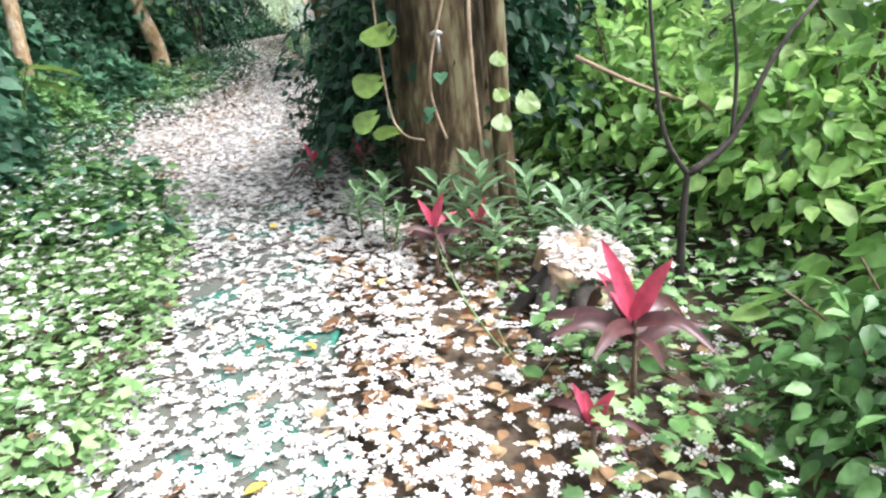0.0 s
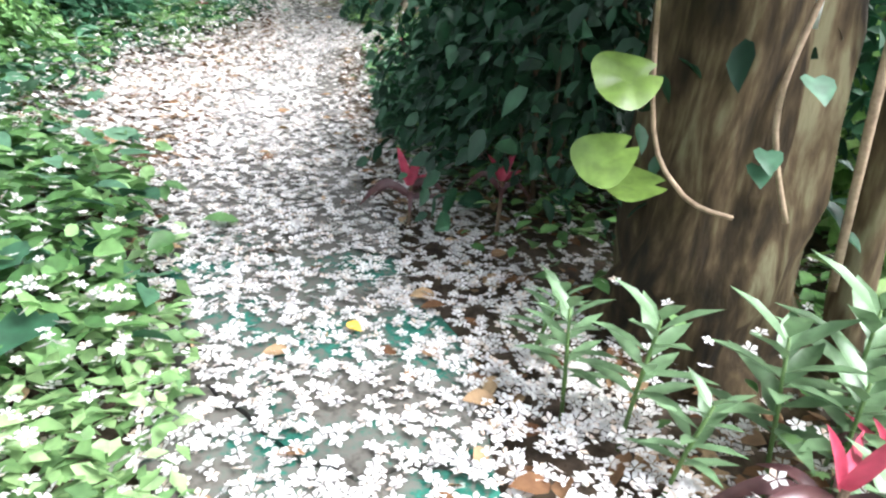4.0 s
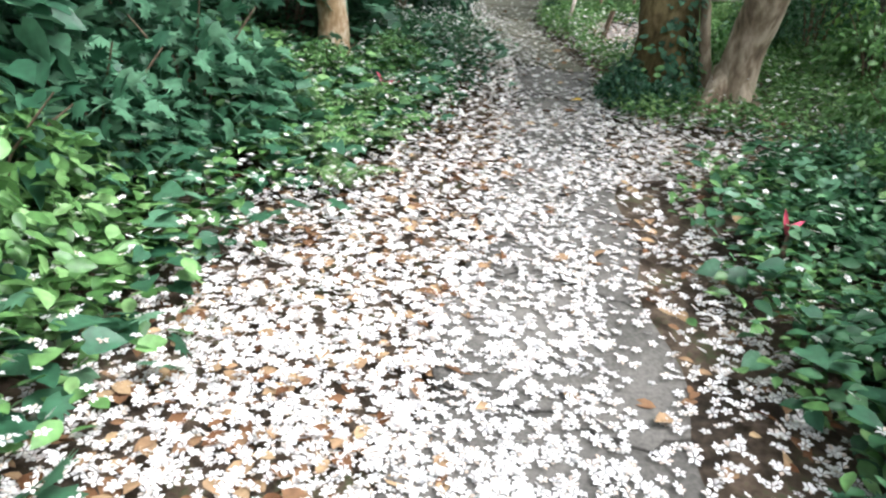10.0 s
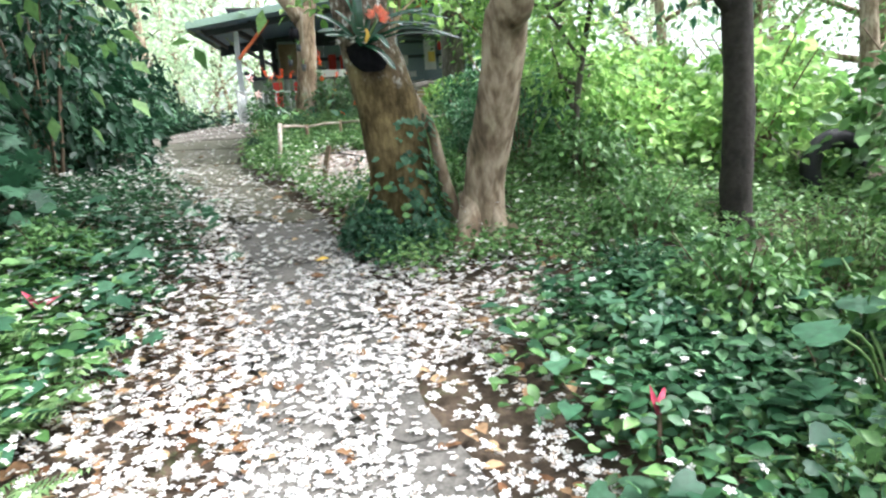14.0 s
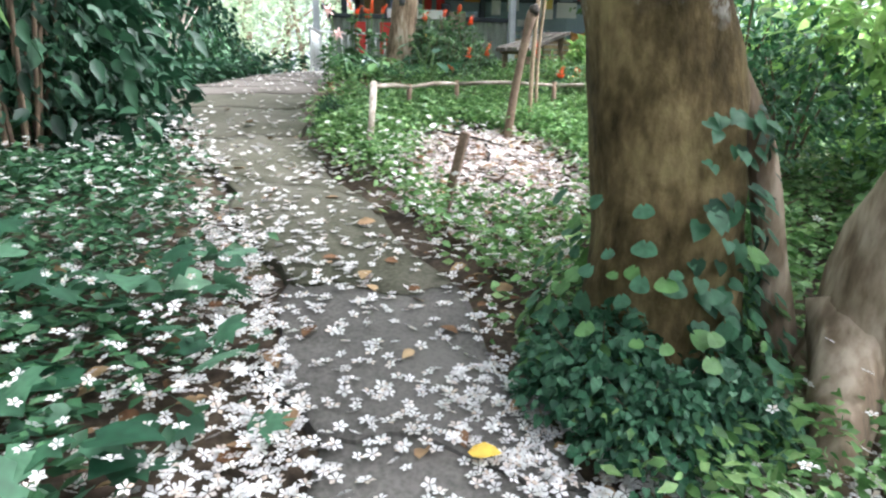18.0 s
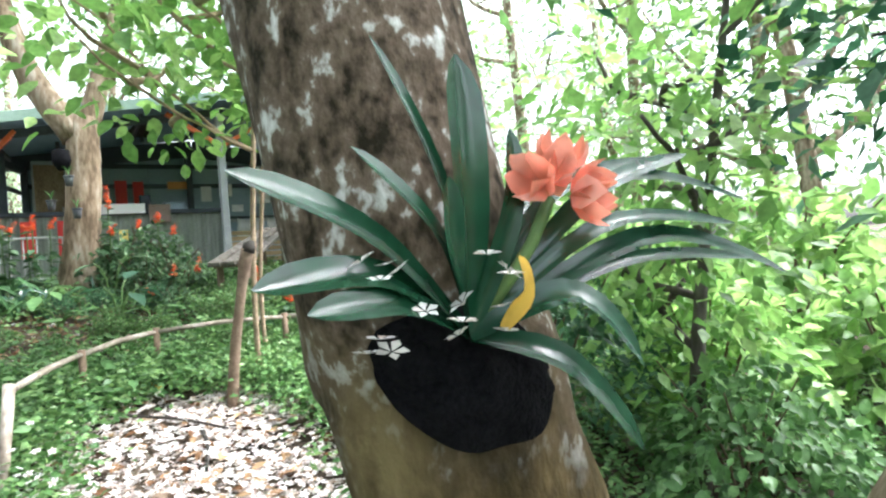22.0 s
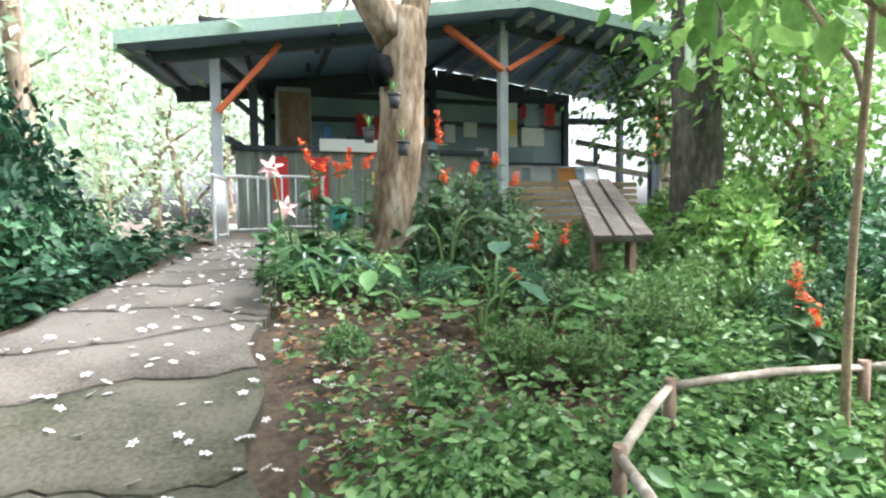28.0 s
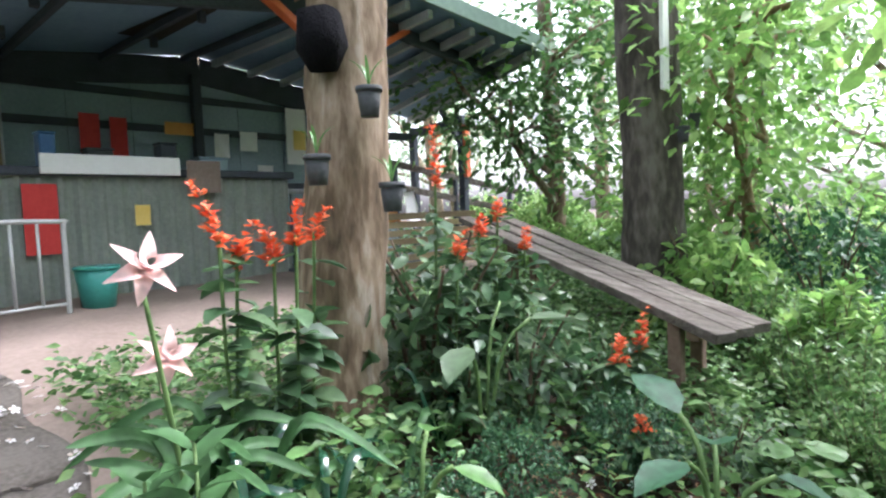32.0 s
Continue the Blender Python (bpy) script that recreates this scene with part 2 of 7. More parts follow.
M_SALMON = leafy("salmon_flower", [(0.0, (0.82, 0.22, 0.12)), (0.5, (0.86, 0.34, 0.23)), (1.0, (0.88, 0.46, 0.36))], 0.5, 0.4, depth=1.0)
M_LILY = leafy("striped_lily_petal", [(0.0, (0.78, 0.26, 0.26)), (0.5, (0.84, 0.56, 0.52)), (1.0, (0.86, 0.78, 0.73))], 0.5, 0.3, depth=0.9)
M_STEM = surface("green_stem", [(0.3, (0.05, 0.10, 0.03)), (0.7, (0.12, 0.20, 0.06))], 10, 0.6, 0.2)
M_TWIG = surface("brown_twig", [(0.3, (0.05, 0.035, 0.02)), (0.7, (0.17, 0.12, 0.08))], 14, 0.9, 0.6)
M_WOOD = surface("weathered_plank", [(0.3, (0.03, 0.025, 0.02)), (0.5, (0.095, 0.08, 0.066)), (0.7, (0.20, 0.18, 0.155))], 3.0, 0.9, 0.6, 30, stretch=(6, 0.6, 6), vary=0.15)
M_BAMBOO = surface("weathered_bamboo", [(0.3, (0.09, 0.07, 0.05)), (0.5, (0.25, 0.21, 0.165)), (0.68, (0.44, 0.39, 0.34))], 5.0, 0.8, 0.4, 30, vary=0.12)
M_STICK = surface("brown_stake", [(0.25, (0.07, 0.045, 0.03)), (0.75, (0.24, 0.17, 0.12))], 8.0, 0.9, 0.6, 40)
M_ROOF = surface("green_metal_roof", [(0.25, (0.16, 0.24, 0.19)), (0.75, (0.28, 0.38, 0.31))], 1.5, 0.5, 0.1, 20)
M_ROOF_UNDER = surface("blue_grey_sheet", [(0.25, (0.126, 0.210, 0.315)), (0.75, (0.231, 0.347, 0.462))], 1.5, 0.6, 0.1, 20)
M_POST = surface("grey_painted_post", [(0.25, (0.26, 0.28, 0.29)), (0.75, (0.42, 0.44, 0.45))], 4, 0.6, 0.15, 40)
M_BRACE = surface("orange_painted_steel", [(0.25, (0.52, 0.10, 0.035)), (0.75, (0.70, 0.17, 0.06))], 5, 0.5, 0.15, 40)
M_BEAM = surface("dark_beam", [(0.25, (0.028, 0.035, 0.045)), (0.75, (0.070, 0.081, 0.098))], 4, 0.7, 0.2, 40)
M_WALL = surface("dim_blue_grey_panel", [(0.25, (0.176, 0.245, 0.294)), (0.75, (0.333, 0.412, 0.461))], 1.2, 0.7, 0.1, 25, vary=0.12)
M_CORRUGATED = surface("grey_green_corrugated_sheet", [(0.25, (0.13, 0.155, 0.135)), (0.75, (0.26, 0.285, 0.25))], 2, 0.6, 0.15, 30)
M_GALV = surface("galvanised_tube", [(0.25, (0.34, 0.35, 0.34)), (0.75, (0.55, 0.56, 0.55))], 6, 0.45, 0.1, 60, metal=0.4)
M_SLAT = surface("tan_slat", [(0.25, (0.22, 0.15, 0.085)), (0.75, (0.42, 0.32, 0.20))], 4, 0.8, 0.4, 30, stretch=(0.6, 6, 6), vary=0.2)
M_PAPER = surface("white_paper", [(0.25, (0.68, 0.68, 0.66)), (0.75, (0.80, 0.80, 0.79))], 3, 0.8, 0.05, 30)
M_REDPAPER = surface("red_paper", [(0.25, (0.45, 0.03, 0.03)), (0.75, (0.60, 0.06, 0.05))], 3, 0.7, 0.05, 30)
M_YELLOW = surface("yellow_paper", [(0.25, (0.70, 0.50, 0.10)), (0.75, (0.80, 0.62, 0.20))], 3, 0.7, 0.05, 30)
M_BLACK = surface("black_mesh_cloth", [(0.3, (0.002, 0.002, 0.003)), (0.7, (0.009, 0.009, 0.010))], 30, 1.0, 0.8, 120, spec=0.08)
M_RUBBER = surface("black_rubber", [(0.25, (0.01, 0.01, 0.012)), (0.75, (0.03, 0.03, 0.033))], 10, 0.7, 0.3, 60)
M_POT = surface("dark_grey_pot", [(0.25, (0.035, 0.038, 0.04)), (0.75, (0.085, 0.09, 0.095))], 10, 0.7, 0.3, 60)
M_STUMP = surface("cut_stump_wood", [(0.25, (0.08, 0.05, 0.03)), (0.5, (0.25, 0.17, 0.11)), (0.75, (0.46, 0.35, 0.25))], 6, 0.95, 0.8, 40, stretch=(1, 1, 0.5))
M_WHITE_PLASTIC = surface("white_plastic", [(0.25, (0.62, 0.62, 0.60)), (0.75, (0.76, 0.76, 0.75))], 3, 0.4, 0.03, 30)
M_ORANGE_PLASTIC = surface("orange_plastic", [(0.25, (0.55, 0.22, 0.05)), (0.75, (0.68, 0.32, 0.09))], 3, 0.4, 0.03, 30)
M_TEAL = surface("teal_plastic", [(0.25, (0.03, 0.20, 0.17)), (0.75, (0.06, 0.30, 0.26))], 3, 0.4, 0.03, 30)
M_BLUE = surface("blue_plastic", [(0.25, (0.03, 0.09, 0.22)), (0.75, (0.06, 0.15, 0.32))], 3, 0.4, 0.03, 30)
M_STONE = surface("pale_bare_earth", [(0.25, (0.149, 0.112, 0.087)), (0.75, (0.273, 0.217, 0.18))], 2, 0.95, 0.4, 30)

def zoned_bark(name, low, high, z0, z1):
    """Bark that changes from one surface to another up the trunk, along a ragged line."""
    m = bpy.data.materials.new(name)
    m.use_nodes = True
    nt = m.node_tree
    b = nt.nodes["Principled BSDF"]
    b.inputs["Roughness"].default_value = 0.95
    b.inputs["Specular IOR Level"].default_value = 0.2
    co = nt.nodes.new("ShaderNodeTexCoord")
    sep = nt.nodes.new("ShaderNodeSeparateXYZ")
    nt.links.new(co.outputs["Object"], sep.inputs[0])
    cols, heights = [], []
    for stops, scale, fine, stretch in (low, high):
        mp = nt.nodes.new("ShaderNodeMapping")
        mp.inputs["Scale"].default_value = stretch
        nt.links.new(co.outputs["Object"], mp.inputs[0])
        n1, n2 = nt.nodes.new("ShaderNodeTexNoise"), nt.nodes.new("ShaderNodeTexNoise")
        n1.inputs["Scale"].default_value, n1.inputs["Detail"].default_value = scale, 7
        n2.inputs["Scale"].default_value, n2.inputs["Detail"].default_value = fine, 4
        mx = nt.nodes.new("ShaderNodeMix")
        mx.inputs[0].default_value = 0.35
        for n, i in ((n1, 2), (n2, 3)):
            nt.links.new(mp.outputs[0], n.inputs["Vector"])
            nt.links.new(n.outputs[0], mx.inputs[i])
        r = ramp_node(nt, stops)
        nt.links.new(mx.outputs[0], r.inputs[0])
        cols.append(r.outputs[0])
        heights.append(mx.outputs[0])
    edge = nt.nodes.new("ShaderNodeTexNoise")
    edge.inputs["Scale"].default_value, edge.inputs["Detail"].default_value = 4.0, 5
    nt.links.new(co.outputs["Object"], edge.inputs["Vector"])
    add = nt.nodes.new("ShaderNodeMath")
    add.operation = 'ADD'
    nt.links.new(sep.outputs[2], add.inputs[0])
    nt.links.new(edge.outputs[0], add.inputs[1])
    mr = nt.nodes.new("ShaderNodeMapRange")
    mr.inputs[1].default_value, mr.inputs[2].default_value = z0 + 0.5, z1 + 0.5
    nt.links.new(add.outputs[0], mr.inputs[0])
    mix = nt.nodes.new("ShaderNodeMix")
    mix.data_type = 'RGBA'
    nt.links.new(mr.outputs[0], mix.inputs[0])
    nt.links.new(cols[0], mix.inputs[6])
    nt.links.new(cols[1], mix.inputs[7])
    nt.links.new(mix.outputs[2], b.inputs["Base Color"])
    bp = nt.nodes.new("ShaderNodeBump")
    bp.inputs["Strength"].default_value, bp.inputs["Distance"].default_value = 0.8, 0.02
    nt.links.new(heights[1], bp.inputs["Height"])
    nt.links.new(bp.outputs[0], b.inputs["Normal"])
    return m


M_FERN_BARK = zoned_bark("lichen_over_moss_bark",
                         ([(0.36, (0.02, 0.015, 0.005)), (0.5, (0.085, 0.061, 0.026)), (0.64, (0.18, 0.139, 0.065))], 5.0, 30, (1, 1, 0.5)),
                         ([(0.38, (0.02, 0.016, 0.009)), (0.46, (0.084, 0.062, 0.042)), (0.55, (0.157, 0.121, 0.088)), (0.585, (0.401, 0.391, 0.355)), (0.66, (0.625, 0.631, 0.608))], 17.0, 60, (1, 1, 0.7)), 1.15, 1.55)

# ---- terrain ----
rng = np.random.default_rng(7)
_py = np.arange(-40, 60, 0.1)
_pz = np.interp(_py, [-40, -6, -2.9, -0.5, 1.06, 2.5, 4.5, 5.6, 7.2, 10.07, 12, 13.7, 15.5, 17, 19, 24, 60],
                [-3.5, -0.2, 0.27, 0.66, 0.93, 1.1, 1.35, 1.5, 1.85, 2.58, 3.0, 3.37, 3.68, 3.82, 3.9, 3.92, 5])
_pz = np.convolve(np.pad(_pz, 5, mode="edge"), np.ones(11) / 11, "valid")
EDGE_Y = [-8, -4, -1.3, -0.1, 1.0, 2.7, 4.5, 6.4, 7.7, 8.8, 9.75, 11.0, 11.8, 13.3, 14.3, 15.0, 16.0, 17.2, 30]
EDGE_L = [0.35, 0.15, 0.02, -0.16, -0.42, -1.15, -1.5, -1.65, -1.7, -1.74, -1.95, -2.45, -2.85, -3.5, -3.55, -3.08, -2.7, -2.42, -2.4]
EDGE_R = [1.15, 0.95, 0.78, 0.6, 0.42, -0.05, -0.45, -0.74, -0.88, -1.0, -1.22, -1.72, -2.02, -2.16, -2.1, -2.02, -1.9, -1.9, -1.9]


def left_edge(y):
    return np.interp(y, EDGE_Y, EDGE_L)


def right_edge(y):
    return np.interp(y, EDGE_Y, EDGE_R)


def wob(x, y):
    return 0.5 * (np.sin(1.7 * x + 0.6 * y) * np.cos(1.3 * y - 0.4 * x) + np.sin(3.9 * x - 2.1 * y + 1) * 0.5)


def ground(x, y):
    """Height of the ground at x, y (arrays or numbers)."""
    x, y = np.asarray(x, float), np.asarray(y, float)
    z = np.interp(y, _py, _pz)
    out_l, out_r = np.maximum(left_edge(y) - x, 0), np.maximum(x - right_edge(y), 0)
    near = np.minimum((out_l + out_r) / 0.3, 1)
    z = z + near * (0.035 + 0.03 * wob(x, y))
    high = np.clip((12.2 - y) / 1.5, 0, 1)
    z = z + high * np.minimum(np.maximum(out_l - 0.9, 0) * 0.22, 1.2)
    z = z - (1 - high) * np.minimum(np.maximum(out_l - 0.15, 0) * 0.55, 5.0)
    z = z - np.minimum(np.maximum(out_r - 5.5, 0) * 0.12, 4.0)
    z = z - 0.17 * np.clip(out_r - 0.25, 0, 0.8) * np.clip(1.7 - y, 0, 1)
    return z


# ---- mesh helpers ----
def thing(name, loc=(0, 0, 0), label="", category="", group="", kind="", rz=0):
    ob = new(name)
    ob.empty_display_size = 0.1
    ob.matrix_world = pose(*loc, 0, 0, rz)
    return tagged(ob, label, category, group, kind)


def part(name, bm, mat, parent, label=""):
    """A bmesh as one mesh object under a thing or a part."""
    me = bpy.data.meshes.new(name)
    bmesh.ops.recalc_face_normals(bm, faces=bm.faces)
    bm.to_mesh(me)
    bm.free()
    me.materials.append(mat)
    ob = new(name, me)
    ob.parent = parent
    return tagged(ob, label)


def mesh_object(name, me, mat, parent=None, label=""):
    if mat and not me.materials:
        me.materials.append(mat)
    ob = new(name, me)
    ob.parent = parent
    return tagged(ob, label)


def raw_mesh(name, verts, sizes, loops, smooth=False):
    me = bpy.data.meshes.new(name)
    me.vertices.add(len(verts))
    me.vertices.foreach_set("co", np.ascontiguousarray(verts, np.float32).ravel())
    me.loops.add(len(loops))
    me.loops.foreach_set("vertex_index", np.ascontiguousarray(loops, np.int32))
    me.polygons.add(len(sizes))
    me.polygons.foreach_set("loop_start", np.concatenate([[0], np.cumsum(sizes)[:-1]]).astype(np.int32))
    if smooth:
        me.polygons.foreach_set("use_smooth", np.ones(len(sizes), bool))
    me.update(calc_edges=True)
    return me


class Leaves:
    """Gathers many copies of small templates into one mesh."""

    def __init__(self):
        self.v, self.s, self.l, self.n = [], [], [], 0

    def add(self, template, turns, places, sizes):
        verts, faces = template
        k = len(places)
        if not k:
            return self
        sizes = np.asarray(sizes, float)
        sizes = np.broadcast_to(sizes.reshape(-1, 1) if sizes.ndim < 2 else sizes, (k, 3))
        v = np.einsum("kij,knj->kni", turns, verts[None] * sizes[:, None]) + np.asarray(places)[:, None]
        loops = np.concatenate([np.array(f) for f in faces])
        self.v.append(v.reshape(-1, 3))
        self.s.append(np.tile([len(f) for f in faces], k))
        self.l.append((loops[None] + (np.arange(k) * len(verts))[:, None]).ravel() + self.n)
        self.n += k * len(verts)
        return self

    def mesh(self, name):
        return raw_mesh(name, np.concatenate(self.v), np.concatenate(self.s), np.concatenate(self.l))


def unit(v):
    return v / np.maximum(np.linalg.norm(v, axis=-1, keepdims=True), 1e-9)


def turns(ahead, up):
    """Matrices that take +y to ahead and +z near up."""
    y = unit(np.asarray(ahead, float))
    x = unit(np.cross(y, np.asarray(up, float)) + 1e-6)
    return np.stack([x, y, np.cross(x, y)], -1)


def rand_up(k, lean):
    """Normals that scatter round straight up."""
    v = rng.normal(0, lean, (k, 3))
    v[:, 2] = 1
    return unit(v)


def rand_flat(k, lift=0.0, spread=0.25):
    a = rng.uniform(0, 2 * np.pi, k)
    return unit(np.stack([np.cos(a), np.sin(a), lift + rng.normal(0, spread, k)], -1))


def arr(*rows):
    return np.array(rows, float)


# leaf templates: base at the origin, along +y, one long
T_LEAF = (arr((0, 0, 0), (0.26, 0.42, 0.05), (0, 1, -0.08), (-0.26, 0.42, 0.05), (0, 0.45, -0.03)), [(0, 1, 4), (1, 2, 4), (2, 3, 4), (3, 0, 4)])
T_OVAL = (arr((0, 0, 0), (0.22, 0.2, 0.05), (0.3, 0.5, 0.07), (0.17, 0.8, 0.0), (0, 1, -0.12), (-0.17, 0.8, 0.0), (-0.3, 0.5, 0.07), (-0.22, 0.2, 0.05), (0, 0.5, -0.02)),
          [(0, 1, 8), (1, 2, 8), (2, 3, 8), (3, 4, 8), (4, 5, 8), (5, 6, 8), (6, 7, 8), (7, 0, 8)])
T_HEART = (arr((0, 0, 0), (0.22, -0.13, 0.03), (0.44, 0.08, 0.06), (0.40, 0.42, 0.05), (0.18, 0.78, -0.02), (0, 1, -0.12), (-0.18, 0.78, -0.02), (-0.40, 0.42, 0.05), (-0.44, 0.08, 0.06), (-0.22, -0.13, 0.03), (0, 0.4, -0.02)),
           [(0, 1, 10), (1, 2, 10), (2, 3, 10), (3, 4, 10), (4, 5, 10), (5, 6, 10), (6, 7, 10), (7, 8, 10), (8, 9, 10), (9, 0, 10)])


def heart_leaf():
    """Heart-shaped blade with rounded lobes, a sunk midrib and a drooping tip."""
    n, pts = 26, [(0, 0.3, -0.03)]
    for q in (0.5, 1.0):
        for i in range(n):
            t = 2 * math.pi * i / n
            x = 0.46 * math.sin(t) * (1 - 0.12 * math.cos(2 * t))
            y = 0.42 - 0.5 * math.cos(t) - 0.09 * math.cos(2 * t)
            if i == 0:
                y = 0.05
            x, y = x * q, 0.3 + (y - 0.3) * q
            pts.append((x, y, 0.22 * abs(x) - 0.25 * max(0, y - 0.45) ** 2 - 0.35 * x * x + 0.012 * math.sin(5 * t) * q))
    f = [(0, 1 + i, 1 + (i + 1) % n) for i in range(n)]
    f += [(1 + i, 1 + n + i, 1 + n + (i + 1) % n, 1 + (i + 1) % n) for i in range(n)]
    return np.array(pts), f


T_HEART_FINE = heart_leaf()


def star_leaf():
    pts = [(0, 0, 0)]
    for a, r in ((125, 0.42), (100, 0.25), (72, 0.55), (48, 0.30), (22, 0.62), (8, 0.36), (0, 0.72)):
        pts.append((r * math.sin(radians(a)), 0.35 + r * math.cos(radians(a)), -0.10 * r))
    for a, r in ((8, 0.36), (22, 0.62), (48, 0.30), (72, 0.55), (100, 0.25), (125, 0.42)):
        pts.append((-r * math.sin(radians(a)), 0.35 + r * math.cos(radians(a)), -0.10 * r))
    pts.append((0, 0.35, 0.04))
    c = len(pts) - 1
    return np.array(pts), [(i, (i + 1) % c, c) for i in range(c)]


T_STAR = star_leaf()
T_SLIM = (arr((0, 0, 0), (0.09, 0.3, 0.03), (0.08, 0.65, 0.0), (0, 1, -0.12), (-0.08, 0.65, 0.0), (-0.09, 0.3, 0.03), (0, 0.45, -0.02)),
          [(0, 1, 6), (1, 2, 6), (2, 3, 6), (3, 4, 6), (4, 5, 6), (5, 0, 6)])


def strap(n=7, width=0.05, bend=0.8, fold=0.4):
    """A long blade that arches over; one long."""
    v, f = [], []
    p, a = np.array([0.0, 0.0]), radians(78)
    for i in range(n):
        t = i / (n - 1)
        w = width * (0.55 + 0.9 * t) if t < 0.5 else width * (1.0 - ((t - 0.5) / 0.5) ** 2 * 0.97)
        v += [(-w, p[0], p[1] + fold * w), (0, p[0], p[1]), (w, p[0], p[1] + fold * w)]
        p = p + np.array([math.cos(a), math.sin(a)]) / (n - 1)
        a -= bend * 2.0 * (0.4 + t) / (n - 1)
    for i in range(n - 1):
        b = 3 * i
        f += [(b, b + 1, b + 4, b + 3), (b + 1, b + 2, b + 5, b + 4)]
    return np.array(v), f


T_STRAP, T_STRAP_UP, T_STRAP_LOW = strap(), strap(bend=0.25), strap(bend=1.15)


def fern(pairs=15):
    v, f = [], []
    for i in range(pairs):
        t = (i + 0.6) / pairs
        y, z, s = t, 0.42 * t - 0.5 * t * t, 0.34 * math.sin(math.pi * min(1, 0.18 + 0.82 * t)) * (1.05 - 0.55 * t)
        for side in (-1, 1):
            b = len(v)
            v += [(0, y - 0.02, z), (side * s * 0.5, y + 0.02 + s * 0.1, z + 0.02), (side * s, y + s * 0.35, z - 0.03), (side * s * 0.45, y + 0.05 + s * 0.2, z + 0.01)]
            f.append((b, b + 1, b + 2, b + 3))
    return np.array(v), f


T_FERN = fern()


def blossom():
    """Five petals round a small cup, one across."""
    v, f = [], []
    for i in range(5):
        a = 2 * math.pi * i / 5
        c, s = math.cos(a), math.sin(a)
        b = len(v)
        for px, py, pz in ((0.03, 0, 0.0), (0.30, 0.15, 0.09), (0.5, 0.0, 0.07), (0.30, -0.15, 0.09)):
            v.append((px * c - py * s, px * s + py * c, pz))
        f.append((b, b + 1, b + 2, b + 3))
    return np.array(v), f


T_BLOSSOM = blossom()


def tube(bm, points, radii, seg=8, rough=0.0, cap=True):
    """A tapered pipe through the points, added to bm."""
    pts = [Vector(p) for p in points]
    rings = []
    side = None
    for i, p in enumerate(pts):
        d = (pts[min(i + 1, len(pts) - 1)] - pts[max(i - 1, 0)]).normalized()
        if side is None:
            side = d.orthogonal().normalized()
        side = (side - d * side.dot(d)).normalized()
        other = d.cross(side)
        ring = []
        for k in range(seg):
            a = 2 * math.pi * k / seg
            r = radii[i] * (1 + rough * noise.noise(Vector((3 * math.cos(a), 3 * math.sin(a), i * 0.45)) + p * 0.7))
            ring.append(bm.verts.new(p + (side * math.cos(a) + other * math.sin(a)) * r))
        rings.append(ring)
    for r1, r2 in zip(rings, rings[1:]):
        for k in range(seg):
            fc = bm.faces.new((r1[k], r1[(k + 1) % seg], r2[(k + 1) % seg], r2[k]))
            fc.smooth = True
    if cap:
        bm.faces.new(rings[0])
        bm.faces.new(rings[-1])
    return bm


def smooth_line(points, n):
    """n points on a soft curve through the given ones."""
    p = np.array(points, float)
    t = np.linspace(0, len(p) - 1, n)
    out = []
    for u in t:
        i = min(int(u), len(p) - 2)
        w = u - i
        p0, p1, p2, p3 = p[max(i - 1, 0)], p[i], p[i + 1], p[min(i + 2, len(p) - 1)]
        out.append(0.5 * (2 * p1 + (p2 - p0) * w + (2 * p0 - 5 * p1 + 4 * p2 - p3) * w * w + (3 * p1 - p0 - 3 * p2 + p3) * w ** 3))
    return [tuple(o) for o in out]


def box(bm, lo, hi, bevel=0.0):
    """A box between two corners, with softened edges."""
    lo, hi = Vector(lo), Vector(hi)
    m = Matrix.LocRotScale((lo + hi) / 2, None, hi - lo)
    made = bmesh.ops.create_cube(bm, size=1, matrix=m)["verts"]
    if bevel:
        edges = list({e for v in made for e in v.link_edges})
        bmesh.ops.bevel(bm, geom=edges, offset=bevel, segments=1, affect='EDGES')
    return bm


def beam(bm, a, b, w, h):
    """A squared bar from a to b."""
    a, b = Vector(a), Vector(b)
    d = b - a
    m = Matrix.Translation((a + b) / 2) @ d.to_track_quat('Y', 'Z').to_matrix().to_4x4() @ Matrix.Diagonal((w, d.length, h, 1))
    made = bmesh.ops.create_cube(bm, size=1, matrix=m)["verts"]
    edges = list({e for v in made for e in v.link_edges})
    bmesh.ops.bevel(bm, geom=edges, offset=min(w, h) * 0.08, segments=1, affect='EDGES')
    return bm


# ---- ground and path ----
def spaced(lo, a, b, hi, step):
    mid = np.arange(a, b, step)
    g = np.cumsum(0.3 * 1.28 ** np.arange(26))
    return np.concatenate([[lo], (a - g)[::-1][(a - g)[::-1] > lo], mid, (b + g)[(b + g) < hi], [hi]])


def grid_mesh(name, xs, ys, f):
    X, Y = np.meshgrid(xs, ys)
    v = np.stack([X, Y, f(X, Y)], -1).reshape(-1, 3)
    nx, ny = len(xs), len(ys)
    i = (np.arange(ny - 1)[:, None] * nx + np.arange(nx - 1)[None]).ravel()
    loops = np.stack([i, i + 1, i + nx + 1, i + nx], -1).ravel()
    return raw_mesh(name, v, np.full(len(i), 4), loops, True)


tagged(mesh_object("ground", grid_mesh("ground", spaced(-400, -7, 6, 400, 0.13), spaced(-400, -5, 20, 400, 0.13), lambda x, y: ground(x, y) - 0.05), M_SOIL),
       "dark brown soil with rotting leaf litter", "ground", kind="structure")

pavement = thing("path", (0, 0, 0), "worn grey concrete path with cracked slabs", "path", kind="structure")
_y, _cuts = -6.0, []
